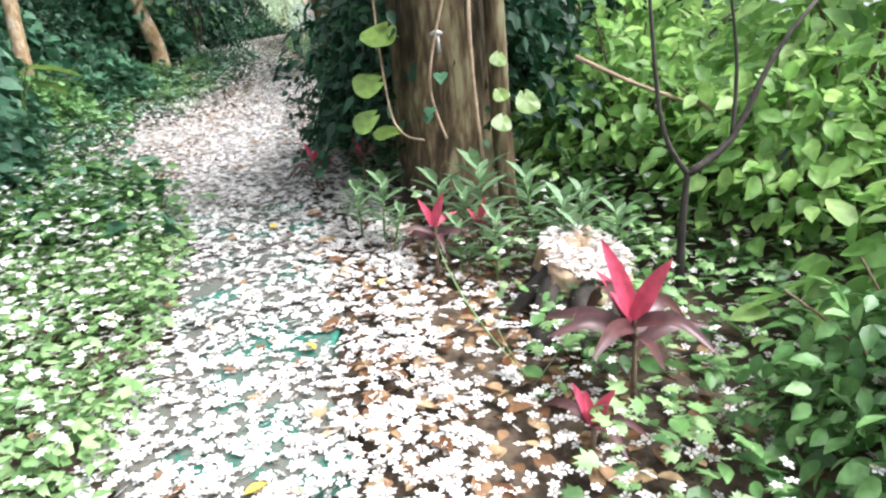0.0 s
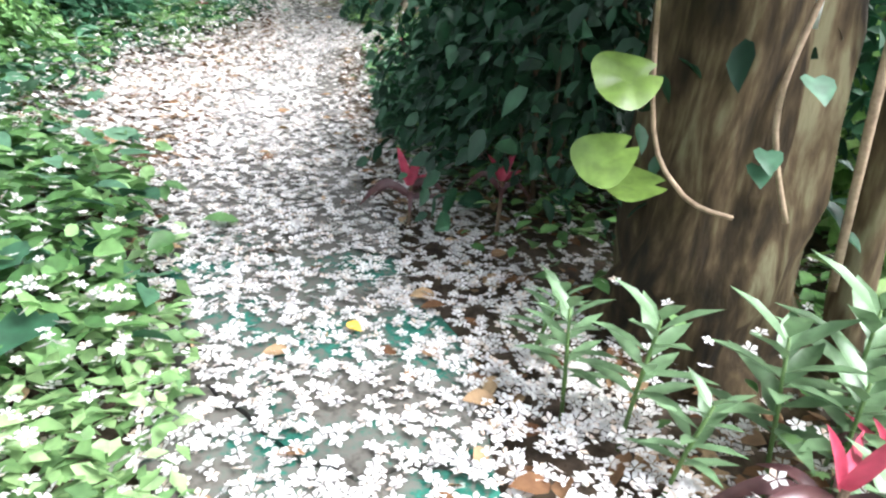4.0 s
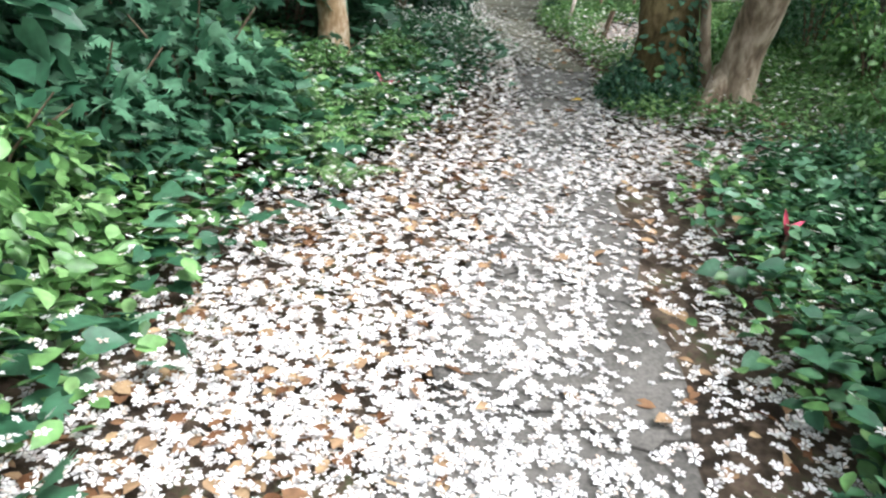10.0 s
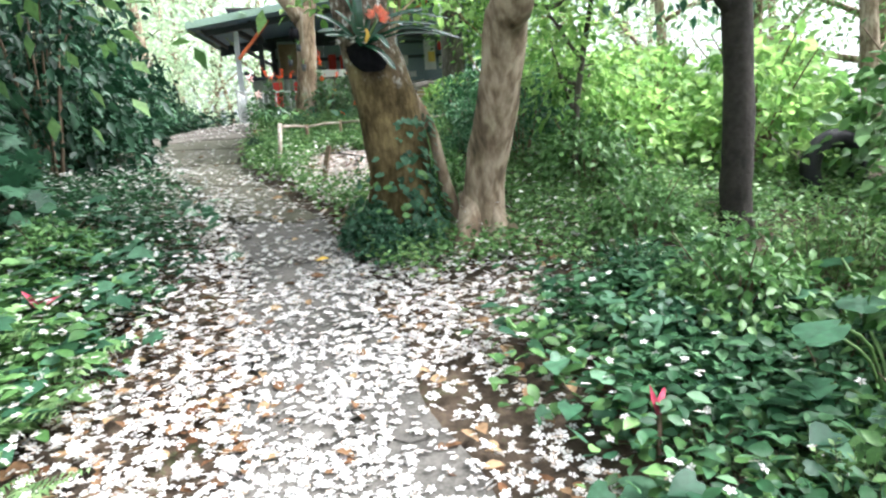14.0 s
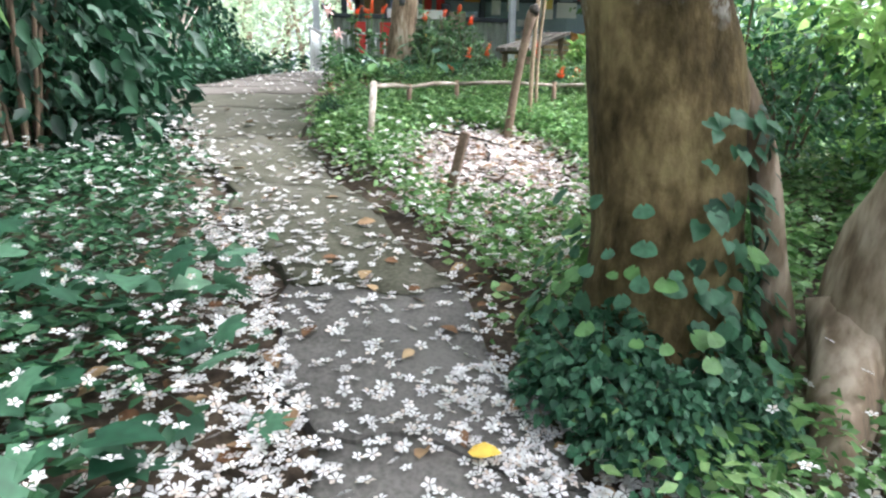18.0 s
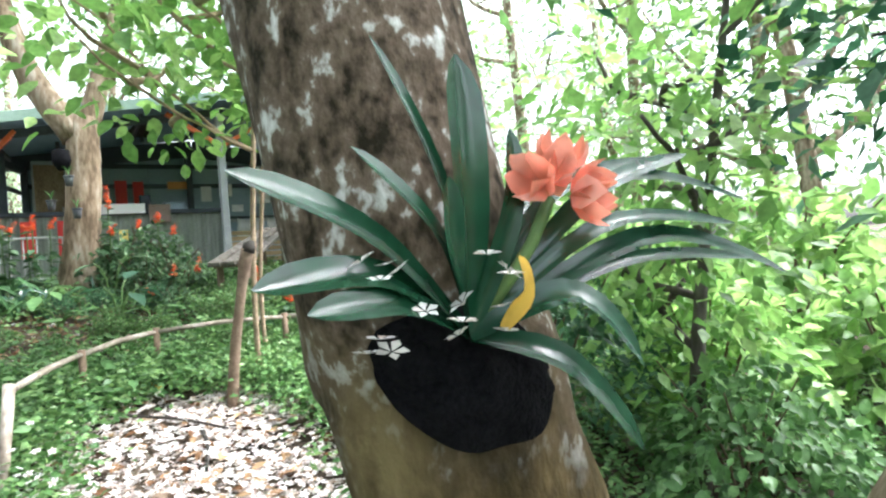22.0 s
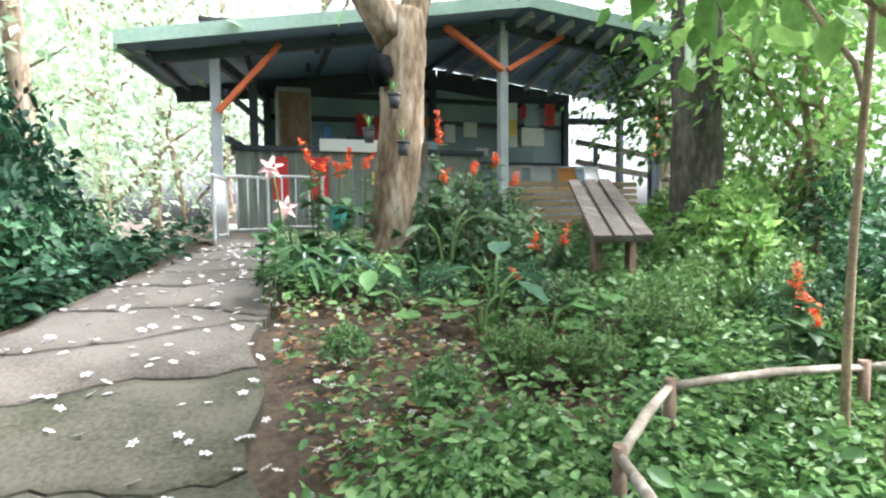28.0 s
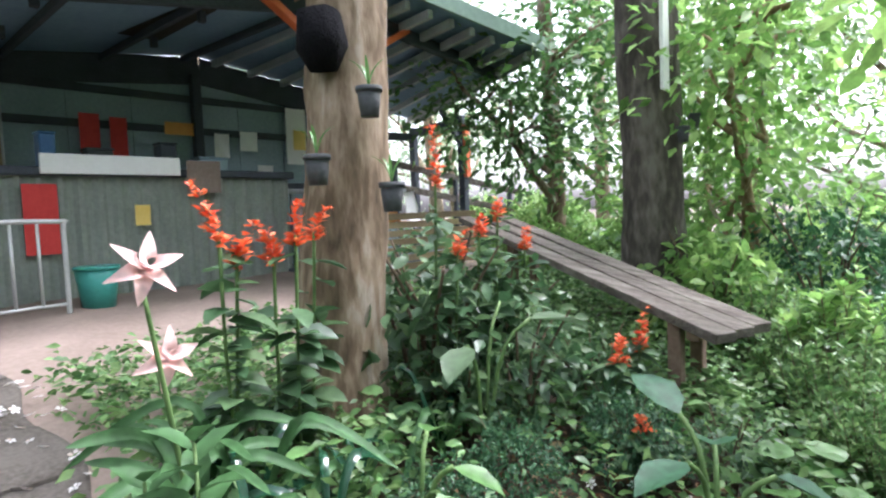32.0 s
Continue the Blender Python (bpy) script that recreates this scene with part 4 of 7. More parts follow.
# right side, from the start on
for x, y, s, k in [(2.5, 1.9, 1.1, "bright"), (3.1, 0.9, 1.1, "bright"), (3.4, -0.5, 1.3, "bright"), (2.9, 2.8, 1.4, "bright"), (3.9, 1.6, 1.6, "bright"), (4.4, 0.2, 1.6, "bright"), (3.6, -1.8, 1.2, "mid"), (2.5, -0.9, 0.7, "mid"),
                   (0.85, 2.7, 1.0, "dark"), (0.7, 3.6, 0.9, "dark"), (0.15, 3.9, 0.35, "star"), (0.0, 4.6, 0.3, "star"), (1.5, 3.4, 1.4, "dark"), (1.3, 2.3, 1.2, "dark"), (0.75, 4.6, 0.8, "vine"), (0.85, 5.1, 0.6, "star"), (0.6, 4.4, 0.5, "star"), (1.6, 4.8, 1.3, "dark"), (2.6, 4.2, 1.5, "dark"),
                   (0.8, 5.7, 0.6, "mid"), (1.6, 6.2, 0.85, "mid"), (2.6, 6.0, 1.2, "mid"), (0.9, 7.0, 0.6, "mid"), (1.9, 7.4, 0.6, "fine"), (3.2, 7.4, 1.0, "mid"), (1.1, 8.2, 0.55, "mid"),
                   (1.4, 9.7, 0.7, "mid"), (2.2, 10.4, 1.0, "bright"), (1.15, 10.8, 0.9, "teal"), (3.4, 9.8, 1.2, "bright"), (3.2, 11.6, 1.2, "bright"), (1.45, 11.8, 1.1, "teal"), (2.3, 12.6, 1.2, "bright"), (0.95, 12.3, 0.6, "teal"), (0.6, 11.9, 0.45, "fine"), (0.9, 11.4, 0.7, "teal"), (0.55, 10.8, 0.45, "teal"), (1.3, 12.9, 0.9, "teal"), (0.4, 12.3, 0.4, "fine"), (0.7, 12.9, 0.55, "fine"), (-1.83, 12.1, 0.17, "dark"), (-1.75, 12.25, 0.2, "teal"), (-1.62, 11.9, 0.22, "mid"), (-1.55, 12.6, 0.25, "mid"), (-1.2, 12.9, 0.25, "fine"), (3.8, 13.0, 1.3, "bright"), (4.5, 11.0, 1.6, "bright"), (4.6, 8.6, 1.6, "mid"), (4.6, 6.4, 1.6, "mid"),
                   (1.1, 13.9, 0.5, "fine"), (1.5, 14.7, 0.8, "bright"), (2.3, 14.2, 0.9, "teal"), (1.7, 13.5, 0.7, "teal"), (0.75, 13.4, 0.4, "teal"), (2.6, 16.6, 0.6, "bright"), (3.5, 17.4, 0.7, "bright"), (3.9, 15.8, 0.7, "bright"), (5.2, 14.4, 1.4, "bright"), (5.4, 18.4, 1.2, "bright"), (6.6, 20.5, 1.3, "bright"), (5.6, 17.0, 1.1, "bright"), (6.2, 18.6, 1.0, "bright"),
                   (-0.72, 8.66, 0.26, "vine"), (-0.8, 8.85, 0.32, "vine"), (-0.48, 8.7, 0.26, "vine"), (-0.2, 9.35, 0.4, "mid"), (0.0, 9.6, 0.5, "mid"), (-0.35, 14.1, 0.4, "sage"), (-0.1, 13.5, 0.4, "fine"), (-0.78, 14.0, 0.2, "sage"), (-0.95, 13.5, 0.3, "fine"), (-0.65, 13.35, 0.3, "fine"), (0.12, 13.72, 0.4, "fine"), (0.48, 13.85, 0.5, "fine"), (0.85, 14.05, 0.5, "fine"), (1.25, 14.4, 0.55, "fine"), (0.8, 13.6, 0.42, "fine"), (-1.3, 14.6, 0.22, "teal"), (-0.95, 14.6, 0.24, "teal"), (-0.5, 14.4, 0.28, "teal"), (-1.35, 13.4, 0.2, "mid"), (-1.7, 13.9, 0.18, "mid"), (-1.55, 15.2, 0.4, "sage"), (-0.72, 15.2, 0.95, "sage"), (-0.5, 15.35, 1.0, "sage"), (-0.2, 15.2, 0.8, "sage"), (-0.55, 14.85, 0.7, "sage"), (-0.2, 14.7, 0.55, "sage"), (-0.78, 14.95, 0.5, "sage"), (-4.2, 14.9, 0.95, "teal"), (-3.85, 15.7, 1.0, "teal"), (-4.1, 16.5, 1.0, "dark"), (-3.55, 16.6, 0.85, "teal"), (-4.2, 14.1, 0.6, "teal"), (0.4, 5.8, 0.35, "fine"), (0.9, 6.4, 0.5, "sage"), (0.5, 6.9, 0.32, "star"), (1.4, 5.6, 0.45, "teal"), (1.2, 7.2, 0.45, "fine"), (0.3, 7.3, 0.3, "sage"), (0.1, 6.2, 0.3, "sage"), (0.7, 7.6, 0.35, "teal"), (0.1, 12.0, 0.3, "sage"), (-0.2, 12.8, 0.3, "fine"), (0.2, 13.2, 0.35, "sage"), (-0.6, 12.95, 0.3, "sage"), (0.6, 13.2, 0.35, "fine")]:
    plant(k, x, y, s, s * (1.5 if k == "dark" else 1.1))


# ---- low plants and fallen blossoms ----
SPILL_Y, SPILL = [1, 2.6, 3.4, 6, 8, 9.5, 12], [0, 0.1, 1.0, 1.05, 0.5, 0.2, 0.05]


def region(n, y0, y1, near, far, side, power=1.0, back=False):
    """n places beside the path: near..far metres out from its edge."""
    y = rng.uniform(y0, y1, n)
    d = near + (far - near) * rng.uniform(0, 1, n) ** power
    x = left_edge(y) - d - (np.interp(y, SPILL_Y, SPILL) if back else 0) if side < 0 else right_edge(y) + d
    return np.stack([x, y, ground(x, y)], -1)


def clumps(p, each, spread, keep=1.0):
    q = np.repeat(p, each, 0)
    q[:, :2] += rng.normal(0, spread, (len(q), 2))
    q[:, 2] = ground(q[:, 0], q[:, 1])
    return q


def cover(name, label, places, height, size, template, mat, lean=0.45):
    """Low leaves on short stalks."""
    k = len(places)
    p = places.copy()
    p[:, 2] += rng.uniform(0.2, 1, k) * height
    inside = (p[:, 0] > left_edge(p[:, 1]) + 0.05) & (p[:, 0] < right_edge(p[:, 1]) - 0.05)
    p = p[~inside]
    k = len(p)
    g = Leaves().add(template, turns(rand_flat(k, -0.1), rand_up(k, lean)), p, rng.uniform(*size, k))
    return tagged(mesh_object(name, g.mesh(name), mat), label, "ground cover", kind="stuff")


cover("ground_cover", "pale green low ground cover beside the path", clumps(region(1700, -4.5, 1.9, 0.0, 2.6, -1), 13, 0.12), 0.14, (0.045, 0.095), T_LEAF, M_COVER_PALE)
cover("ground_cover", "low green undergrowth on the bank", clumps(region(950, 1.0, 8.2, 0.15, 2.2, -1, 1, True), 13, 0.13), 0.28, (0.06, 0.13), T_OVAL, M_COVER)
cover("ground_cover", "fine dark green undergrowth beside the path", clumps(region(900, 8.0, 12.2, 0.1, 2.4, -1, 1, True), 15, 0.12), 0.24, (0.035, 0.085), T_LEAF, M_TEALLEAF)
cover("ground_cover", "blue-green lobed seedlings on the bank", region(420, 2.5, 9.5, -0.2, 1.6, -1, 1, True), 0.35, (0.10, 0.20), T_STAR, M_BLUEGREEN)
cover("ground_cover", "heart-leaved creepers on the bank", region(800, 1.0, 9.5, 0.0, 1.6, -1, 1, True), 0.3, (0.08, 0.16), T_HEART, M_BLUEGREEN)
cover("ground_cover", "mixed low undergrowth beside the path", clumps(np.concatenate([region(260, -4, 1.2, 0.95, 4.0, 1), region(560, 1.2, 7.4, 0.45, 4.0, 1)]), 12, 0.13), 0.22, (0.05, 0.11), T_OVAL, M_COVER)
cover("ground_cover", "leafy green undergrowth along the path edge", clumps(np.concatenate([region(260, 4.2, 6.6, 0.5, 2.0, 1), region(190, 6.4, 7.7, 0.85, 2.2, 1)]), 15, 0.11), 0.3, (0.045, 0.10), T_OVAL, M_TEALLEAF)
cover("ground_cover", "coarse undergrowth in the wood around", np.concatenate([clumps(np.column_stack([rng.uniform(a, b, 900), rng.uniform(c, d, 900), np.zeros(900)]), 12, 0.4) for a, b, c, d in ((4.5, 15, -8, 16), (-15, -5.5, -8, 12), (-13, -5, 12, 30), (5, 16, 16, 30))]), 0.5, (0.12, 0.3), T_OVAL, M_COVER)
cover("ground_cover", "heart-leaved creepers under the shrubs", region(460, 2.2, 7.4, 0.3, 2.2, 1), 0.3, (0.06, 0.14), T_HEART, M_BLUEGREEN)
cover("ground_cover", "pale seedlings beside the path", clumps(region(190, -3.5, 1.0, 0.85, 2.6, 1), 10, 0.12), 0.25, (0.04, 0.09), T_STAR, M_COVER_PALE)
# beds between the path and the yard
bed = np.concatenate([np.stack([rng.uniform(-2.1, 4, 5200), rng.uniform(8.2, 16.5, 5200)], -1), np.stack([rng.uniform(-2.1, 0.6, 1400), rng.uniform(11.0, 13.3, 1400)], -1)])
clear = ((bed[:, 0] + 0.66) / 0.7) ** 2 + ((bed[:, 1] - 11.3) / 1.05) ** 2 < rng.uniform(0.6, 1.15, len(bed))
bare = (bed[:, 1] > 12.85) & (bed[:, 1] < 14.7) & (bed[:, 0] < -0.4) & (rng.uniform(0, 1, len(bed)) < 0.85)
bed = bed[~clear & ~bare & (bed[:, 0] > right_edge(bed[:, 1]) + 0.15)]
bed = np.column_stack([bed, ground(bed[:, 0], bed[:, 1])])
cover("ground_cover", "bright green low weeds in the bed", clumps(bed[::2], 22, 0.10), 0.22, (0.03, 0.07), T_LEAF, M_FEATHER, 1.0)
cover("ground_cover", "fresh green low weeds in the bed", clumps(bed[1::2], 18, 0.08), 0.18, (0.025, 0.06), T_OVAL, M_COVER, 0.9)
cover("ground_cover", "light green seedlings in the bed", bed[::7], 0.25, (0.05, 0.10), T_OVAL, M_COVER)
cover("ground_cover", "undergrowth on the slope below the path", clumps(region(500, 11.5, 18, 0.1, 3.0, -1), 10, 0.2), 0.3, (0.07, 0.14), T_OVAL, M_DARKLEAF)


def fallen(name, label, p, size, template, mat, lean=0.3, lift=0.012):
    k = len(p)
    p = p.copy()
    p[:, 2] += lift * (1 if lift < 0.1 else rng.uniform(0.4, 1.7, k)) + rng.uniform(0, 0.012, k)
    g = Leaves().add(template, turns(rand_flat(k, 0, 0.15), rand_up(k, lean)), p, rng.uniform(*size, k))
    return tagged(mesh_object(name, g.mesh(name), mat), label, "fallen flowers" if "bloss" in name else "fallen leaves", kind="stuff")


def on_path(n, y0, y1, over_l, over_r, fade=None):
    y = rng.uniform(y0, y1, n)
    l, r = left_edge(y) - over_l, right_edge(y) + over_r
    x = l + (r - l) * rng.uniform(0, 1, n)
    p = np.stack([x, y, ground(x, y) + 0.012], -1)
    patch = 0.5 + 0.9 * wob(x * 1.7 + 3, y * 1.5) + 0.6 * np.sin(6 * x + 2 * y) * np.sin(5 * y - 3 * x) * 0.5
    keep = rng.uniform(0, 1, n) < np.clip(0.62 + 0.3 * patch, 0.15, 1)
    if fade:
        keep &= rng.uniform(0, 1, n) < np.interp(y, *fade)
    return p[keep]


blossoms = np.concatenate([
    on_path(19500, -4.5, 9.0, 0.1, 0.45, ([-4.5, 2.0, 4.0, 5.5, 9.0], [1, 0.9, 0.62, 0.5, 0.3])),
    on_path(9500, 2.4, 8.2, 1.25, -0.25, ([2.4, 3.2, 4.5, 6.3, 8.2], [0.1, 0.7, 0.95, 0.8, 0.3])),
    on_path(2600, -2.5, 4.5, 0.0, 0.9, None),
    on_path(4200, 7.0, 12.6, 0.35, 0.45, ([7, 9.0, 9.8, 10.8, 12.0, 12.8], [0.7, 0.75, 0.75, 0.5, 0.2, 0.05])),
    on_path(1900, 7.2, 9.1, -0.5, 1.2, None),
    on_path(420, 11, 17, 0.0, 0.1, None),
    region(2600, 4.2, 10.5, 0.0, 1.5, -1, 1.5), region(2200, -3, 5.5, 0.0, 1.6, -1, 1.2), region(3200, -3.5, 9, 0.2, 2.0, 1, 1.2),
])
fallen("fallen_blossom", "fallen white five-petalled tree blossoms strewn over the path", blossoms, (0.038, 0.062), T_BLOSSOM, M_PETAL, 0.35)
a, r = rng.uniform(0, 2 * np.pi, 4300), np.sqrt(rng.uniform(0, 1, 4300))
r = r * (1 + 0.22 * np.sin(3 * a + 1) + 0.12 * np.sin(7 * a))
spread = np.stack([-0.66 + 0.82 * r * np.cos(a), 11.2 + 1.3 * r * np.sin(a)], -1)
spread = spread[spread[:, 0] > right_edge(spread[:, 1]) + 0.25]
spread = np.column_stack([spread, ground(spread[:, 0], spread[:, 1])])
fallen("fallen_blossom", "browning white blossoms lying over bare earth in the bed", spread, (0.036, 0.058), T_BLOSSOM, M_FADED, 0.4)
high = np.concatenate([region(3600, -3, 1.5, 0.1, 2.2, -1), region(3000, 1.5, 8, 0.3, 2.2, -1), region(1500, 7.5, 12, 0.05, 1.6, -1, 1.4), region(420, 9.4, 11.4, 0.0, 1.2, 1), region(1500, -3, 9.5, 0.4, 2.2, 1)])
fallen("fallen_blossom", "white blossoms caught on low leaves", high, (0.034, 0.05), T_BLOSSOM, M_PETAL, 0.5, 0.2)
litter = np.concatenate([on_path(500, -4, 12, 0.5, 0.8), region(900, 3.0, 8.2, -0.2, 1.2, -1), region(900, -4, 10, 0.0, 1.5, 1), region(500, -2, 1.2, 0.0, 1.1, 1), region(500, 1, 10, 0, 1.4, -1), spread[::9]])
fallen("leaf_litter", "brown dry leaves scattered over the ground", litter, (0.05, 0.11), T_OVAL, M_BROWN_LEAF, 0.35)
patch = np.stack([rng.uniform(-2.0, -0.3, 1500), rng.uniform(12.75, 14.8, 1500)], -1)
patch = np.column_stack([patch, ground(patch[:, 0], patch[:, 1])])
fallen("leaf_litter", "pale dry leaves under the flower bed", patch, (0.03, 0.075), T_LEAF, M_BROWN_LEAF, 0.6)
fallen("fallen_blossom", "single white blossoms under the flower bed", patch[::9], (0.036, 0.05), T_BLOSSOM, M_PETAL, 0.4)


# ---- rail fence round the bed ----
rail_fence = thing("rail_fence", (0, 0, 0), "low weathered bamboo rail fence on short posts", "fence")
RAIL = [(-1.487, 11.51, 3.4), (-1.18, 12.376, 3.435), (-0.72, 12.72, 3.49), (0.185, 12.66, 3.487), (1.4, 12.5, 3.48)]
for a, b in zip(RAIL, RAIL[1:]):
    part("rail", tube(bmesh.new(), smooth_line([a, ((a[0] + b[0]) / 2, (a[1] + b[1]) / 2, (a[2] + b[2]) / 2 + 0.015), b], 5), [0.018, 0.017, 0.018, 0.016, 0.015], 8, 0.25), M_BAMBOO, rail_fence)
for k, (x, y, z) in enumerate(RAIL[:4]):
    lean = (-0.05, -0.3, -0.02) if k == 0 else (0, 0, 0)
    part("post", tube(bmesh.new(), [(x + lean[0], y + lean[1], gz(x, y) - 0.12), (x + lean[0] * 0.4, y + lean[1] * 0.4, (gz(x, y) + z) / 2), (x, y, z + 0.03)], [0.03, 0.022, 0.026] if k == 0 else [0.022] * 3, 9, 0.35), M_BAMBOO if k == 0 else M_STICK, rail_fence)
stake = thing("stake", (-1.13, 10.42, gz(-1.13, 10.42)), "dark weathered wooden stake leaning in the bed", "stake")
bm = bmesh.new()
beam(bm, (0, 0, -0.08), (0.12, -0.06, 0.44), 0.045, 0.045)
part("stake_shaft", bm, M_STICK, stake)
pole = thing("pole", (-0.41, 12.0, gz(-0.41, 12.0)), "leaning brown wooden pole with a broken top", "pole")
part("shaft", tube(bmesh.new(), smooth_line([(0, 0, -0.1), (0.05, -0.02, 0.35), (0.11, -0.04, 0.7), (0.165, -0.06, 0.98)], 9), [0.042, 0.036, 0.034, 0.033, 0.032, 0.033, 0.035, 0.043, 0.038], 10, 0.25), M_STICK, pole)
part("broken_top", tube(bmesh.new(), [(0.165, -0.06, 0.96), (0.18, -0.065, 1.0), (0.2, -0.06, 1.03)], [0.045, 0.04, 0.012], 8, 0.4), M_BARK_DARK, pole, "dark broken pole top")

for (xa, ya), (xb, yb), r in (((-1.03, 12.06), (-0.51, 11.63), 0.011), ((-0.64, 11.69), (-0.71, 11.22), 0.013)):
    ob = thing("fallen_stick", (xa, ya, gz(xa, ya)), "thin dark fallen stick lying across the blossoms", "stick", "fallen sticks")
    ends = (xb - xa, yb - ya, gz(xb, yb) - gz(xa, ya))
    part("stick_shaft", tube(bmesh.new(), smooth_line([(0, 0, 0.03), (ends[0] * 0.5 + 0.02, ends[1] * 0.5, ends[2] * 0.5 + 0.045), (ends[0], ends[1], ends[2] + 0.03)], 8), [r * (1 - 0.06 * i) for i in range(8)], 7, 0.3), M_BARK_DARK, ob)


def leaf_on_stem(x, y, z, s, mat, label):
    """A single standing leaf or bloom on a thin green stem."""
    ob = thing("tall_weed", (x, y, gz(x, y)), label, "plant", "single weeds by the rail")
    h = z - gz(x, y)
    stem = part("stem", tube(bmesh.new(), smooth_line([(0.02, 0.02, -0.03), (0.01, 0.0, h * 0.5), (0, 0, h)], 6), [0.004] * 6, 5), M_STEM, ob)
    for k, (dx, up) in enumerate(((-0.25, -0.9), (0.3, -0.7), (0.05, -1.0))):
        g = Leaves().add(T_OVAL, turns([(dx, -0.3, up)], [(0.1, -1, 0.2)]), [(0, 0, 0.5 * s)], [s])
        mesh_object("blade", g.mesh("blade"), mat, stem)
    return ob


leaf_on_stem(-0.78, 12.5, 3.23, 0.1, M_YELLOW_LEAF, "orange-yellow leaf on a weed under the rail")
leaf_on_stem(0.2, 12.58, 3.5, 0.08, M_YELLOW_LEAF, "bright yellow bloom beside the rail post")

# ---- bench ----
bench = thing("bench", (0.09, 14.2, 3.64), "long weathered grey plank bench among the shrubs", "bench")
for k, off in enumerate((-0.09, 0.045, 0.18)):
    bm = bmesh.new()
    beam(bm, (off, 0.05 * (k - 1) - 0.6 * off, 0.31), (off + 1.25, 2.35 - 0.6 * off, 0.8), 0.115, 0.045)
    part("plank", bm, M_WOOD, bench)
for x, y in ((0.02, 0.25), (0.3, 0.25), (0.9, 1.75), (1.18, 1.75)):
    bm = bmesh.new()
    beam(bm, (x, y, gz(0.1 + x, 14.2 + y) - 3.74), (x, y, 0.285 + y * 0.219), 0.06, 0.06)
    part("leg", bm, M_STICK, bench)
for y in (0.15, 1.75):
    bm = bmesh.new()
    beam(bm, (-0.14 + y * 0.548, y, 0.265 + y * 0.219), (0.26 + y * 0.548, y, 0.265 + y * 0.219), 0.06, 0.045)
    part("crossbar", bm, M_STICK, bench)

# ---- shed ----
shed = thing("shed", (0, 0, 0), "open-sided shed with green metal roof and orange braces", "shed")
FL, PEAK_X, BACK = 3.9, 1.05, 20.7
EAVE_L, PEAK, EAVE_R = (-3.28, 17.66, 5.84), (PEAK_X, 17.25, 6.5), (2.75, 16.75, 6.12)
BACK_L, BACK_P, BACK_R = (-3.0, BACK, 6.0), (PEAK_X, BACK, 6.56), (4.9, BACK, 6.1)


def roof_half(a, b, c, d):
    """A sheet with corners a, b at the front and d, c at the back."""
    bm = bmesh.new()
    low = [bm.verts.new(p) for p in (a, b, c, d)]
    top = [bm.verts.new((p[0], p[1], p[2] + 0.04)) for p in (a, b, c, d)]
    bm.faces.new(low)
    bm.faces.new(top[::-1])
    for i in range(4):
        k = (i + 1) % 4
        bm.faces.new((low[i], top[i], top[k], low[k]))
    return bm


part("roof", roof_half(EAVE_L, PEAK, BACK_P, BACK_L), M_ROOF_UNDER, shed, "blue-grey roof sheet")
part("roof", roof_half(PEAK, EAVE_R, BACK_R, BACK_P), M_ROOF_UNDER, shed, "blue-grey roof sheet")
for a, b in ((EAVE_L, PEAK), (PEAK, EAVE_R)):
    bm = bmesh.new()
    beam(bm, (a[0], a[1] - 0.03, a[2] + 0.03), (b[0], b[1] - 0.03, b[2] + 0.03), 0.03, 0.14)
    part("fascia", bm, M_ROOF, shed, "pale green folded roof edge")
for a, b in ((EAVE_L, BACK_L), (EAVE_R, BACK_R)):
    bm = bmesh.new()
    beam(bm, a, b, 0.03, 0.16)
    part("fascia", bm, M_ROOF, shed, "pale green folded roof edge")
old_roof = thing("old_roof_sheet", (-1.2, 18.9, 6.05), "rusty dark roof sheet raised over the shed roof", "roof sheet")
bm = bmesh.new()
box(bm, (-1.35, -0.5, 0.29), (1.35, 0.7, 0.34), 0.01)
part("rusty_sheet", bm, M_BARK_DARK, old_roof)
for x in (-1.25, 0.0, 1.25):
    for y in (-0.4, 0.6):
        bm = bmesh.new()
        beam(bm, (x, y, (x + 1.25) * 0.117 - 0.1), (x, y, 0.29), 0.06, 0.06)
        part("batten", bm, M_BEAM, old_roof)


def on_roof(t, s, right):
    a, b, c, d = (PEAK, EAVE_R, BACK_R, BACK_P) if right else (EAVE_L, PEAK, BACK_P, BACK_L)
    return [(a[i] + (b[i] - a[i]) * t) * (1 - s) + (d[i] + (c[i] - d[i]) * t) * s - (0.06 if i == 2 else 0) for i in range(3)]


for k in range(8):
    bm = bmesh.new()
    t = 0.05 + 0.9 * k / 7
    beam(bm, on_roof(t, 0.03, True), on_roof(t, 0.98, True), 0.06, 0.08)
    part("purlin", bm, M_POST, shed)
# Left purlins take the dark colour: roof shade put into the paint.
for k in range(5):
    bm = bmesh.new()
    t = 0.05 + 0.9 * k / 4
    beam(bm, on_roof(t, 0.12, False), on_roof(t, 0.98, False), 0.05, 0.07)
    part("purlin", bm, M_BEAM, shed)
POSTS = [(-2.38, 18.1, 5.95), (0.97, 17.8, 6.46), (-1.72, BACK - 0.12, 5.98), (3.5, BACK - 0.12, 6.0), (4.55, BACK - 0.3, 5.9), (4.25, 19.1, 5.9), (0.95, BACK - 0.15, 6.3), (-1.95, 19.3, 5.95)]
# Only the front two are grey; the rest have indoor shade painted in.
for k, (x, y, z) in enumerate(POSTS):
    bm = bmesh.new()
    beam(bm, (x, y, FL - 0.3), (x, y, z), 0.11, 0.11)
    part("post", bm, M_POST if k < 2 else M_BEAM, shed)
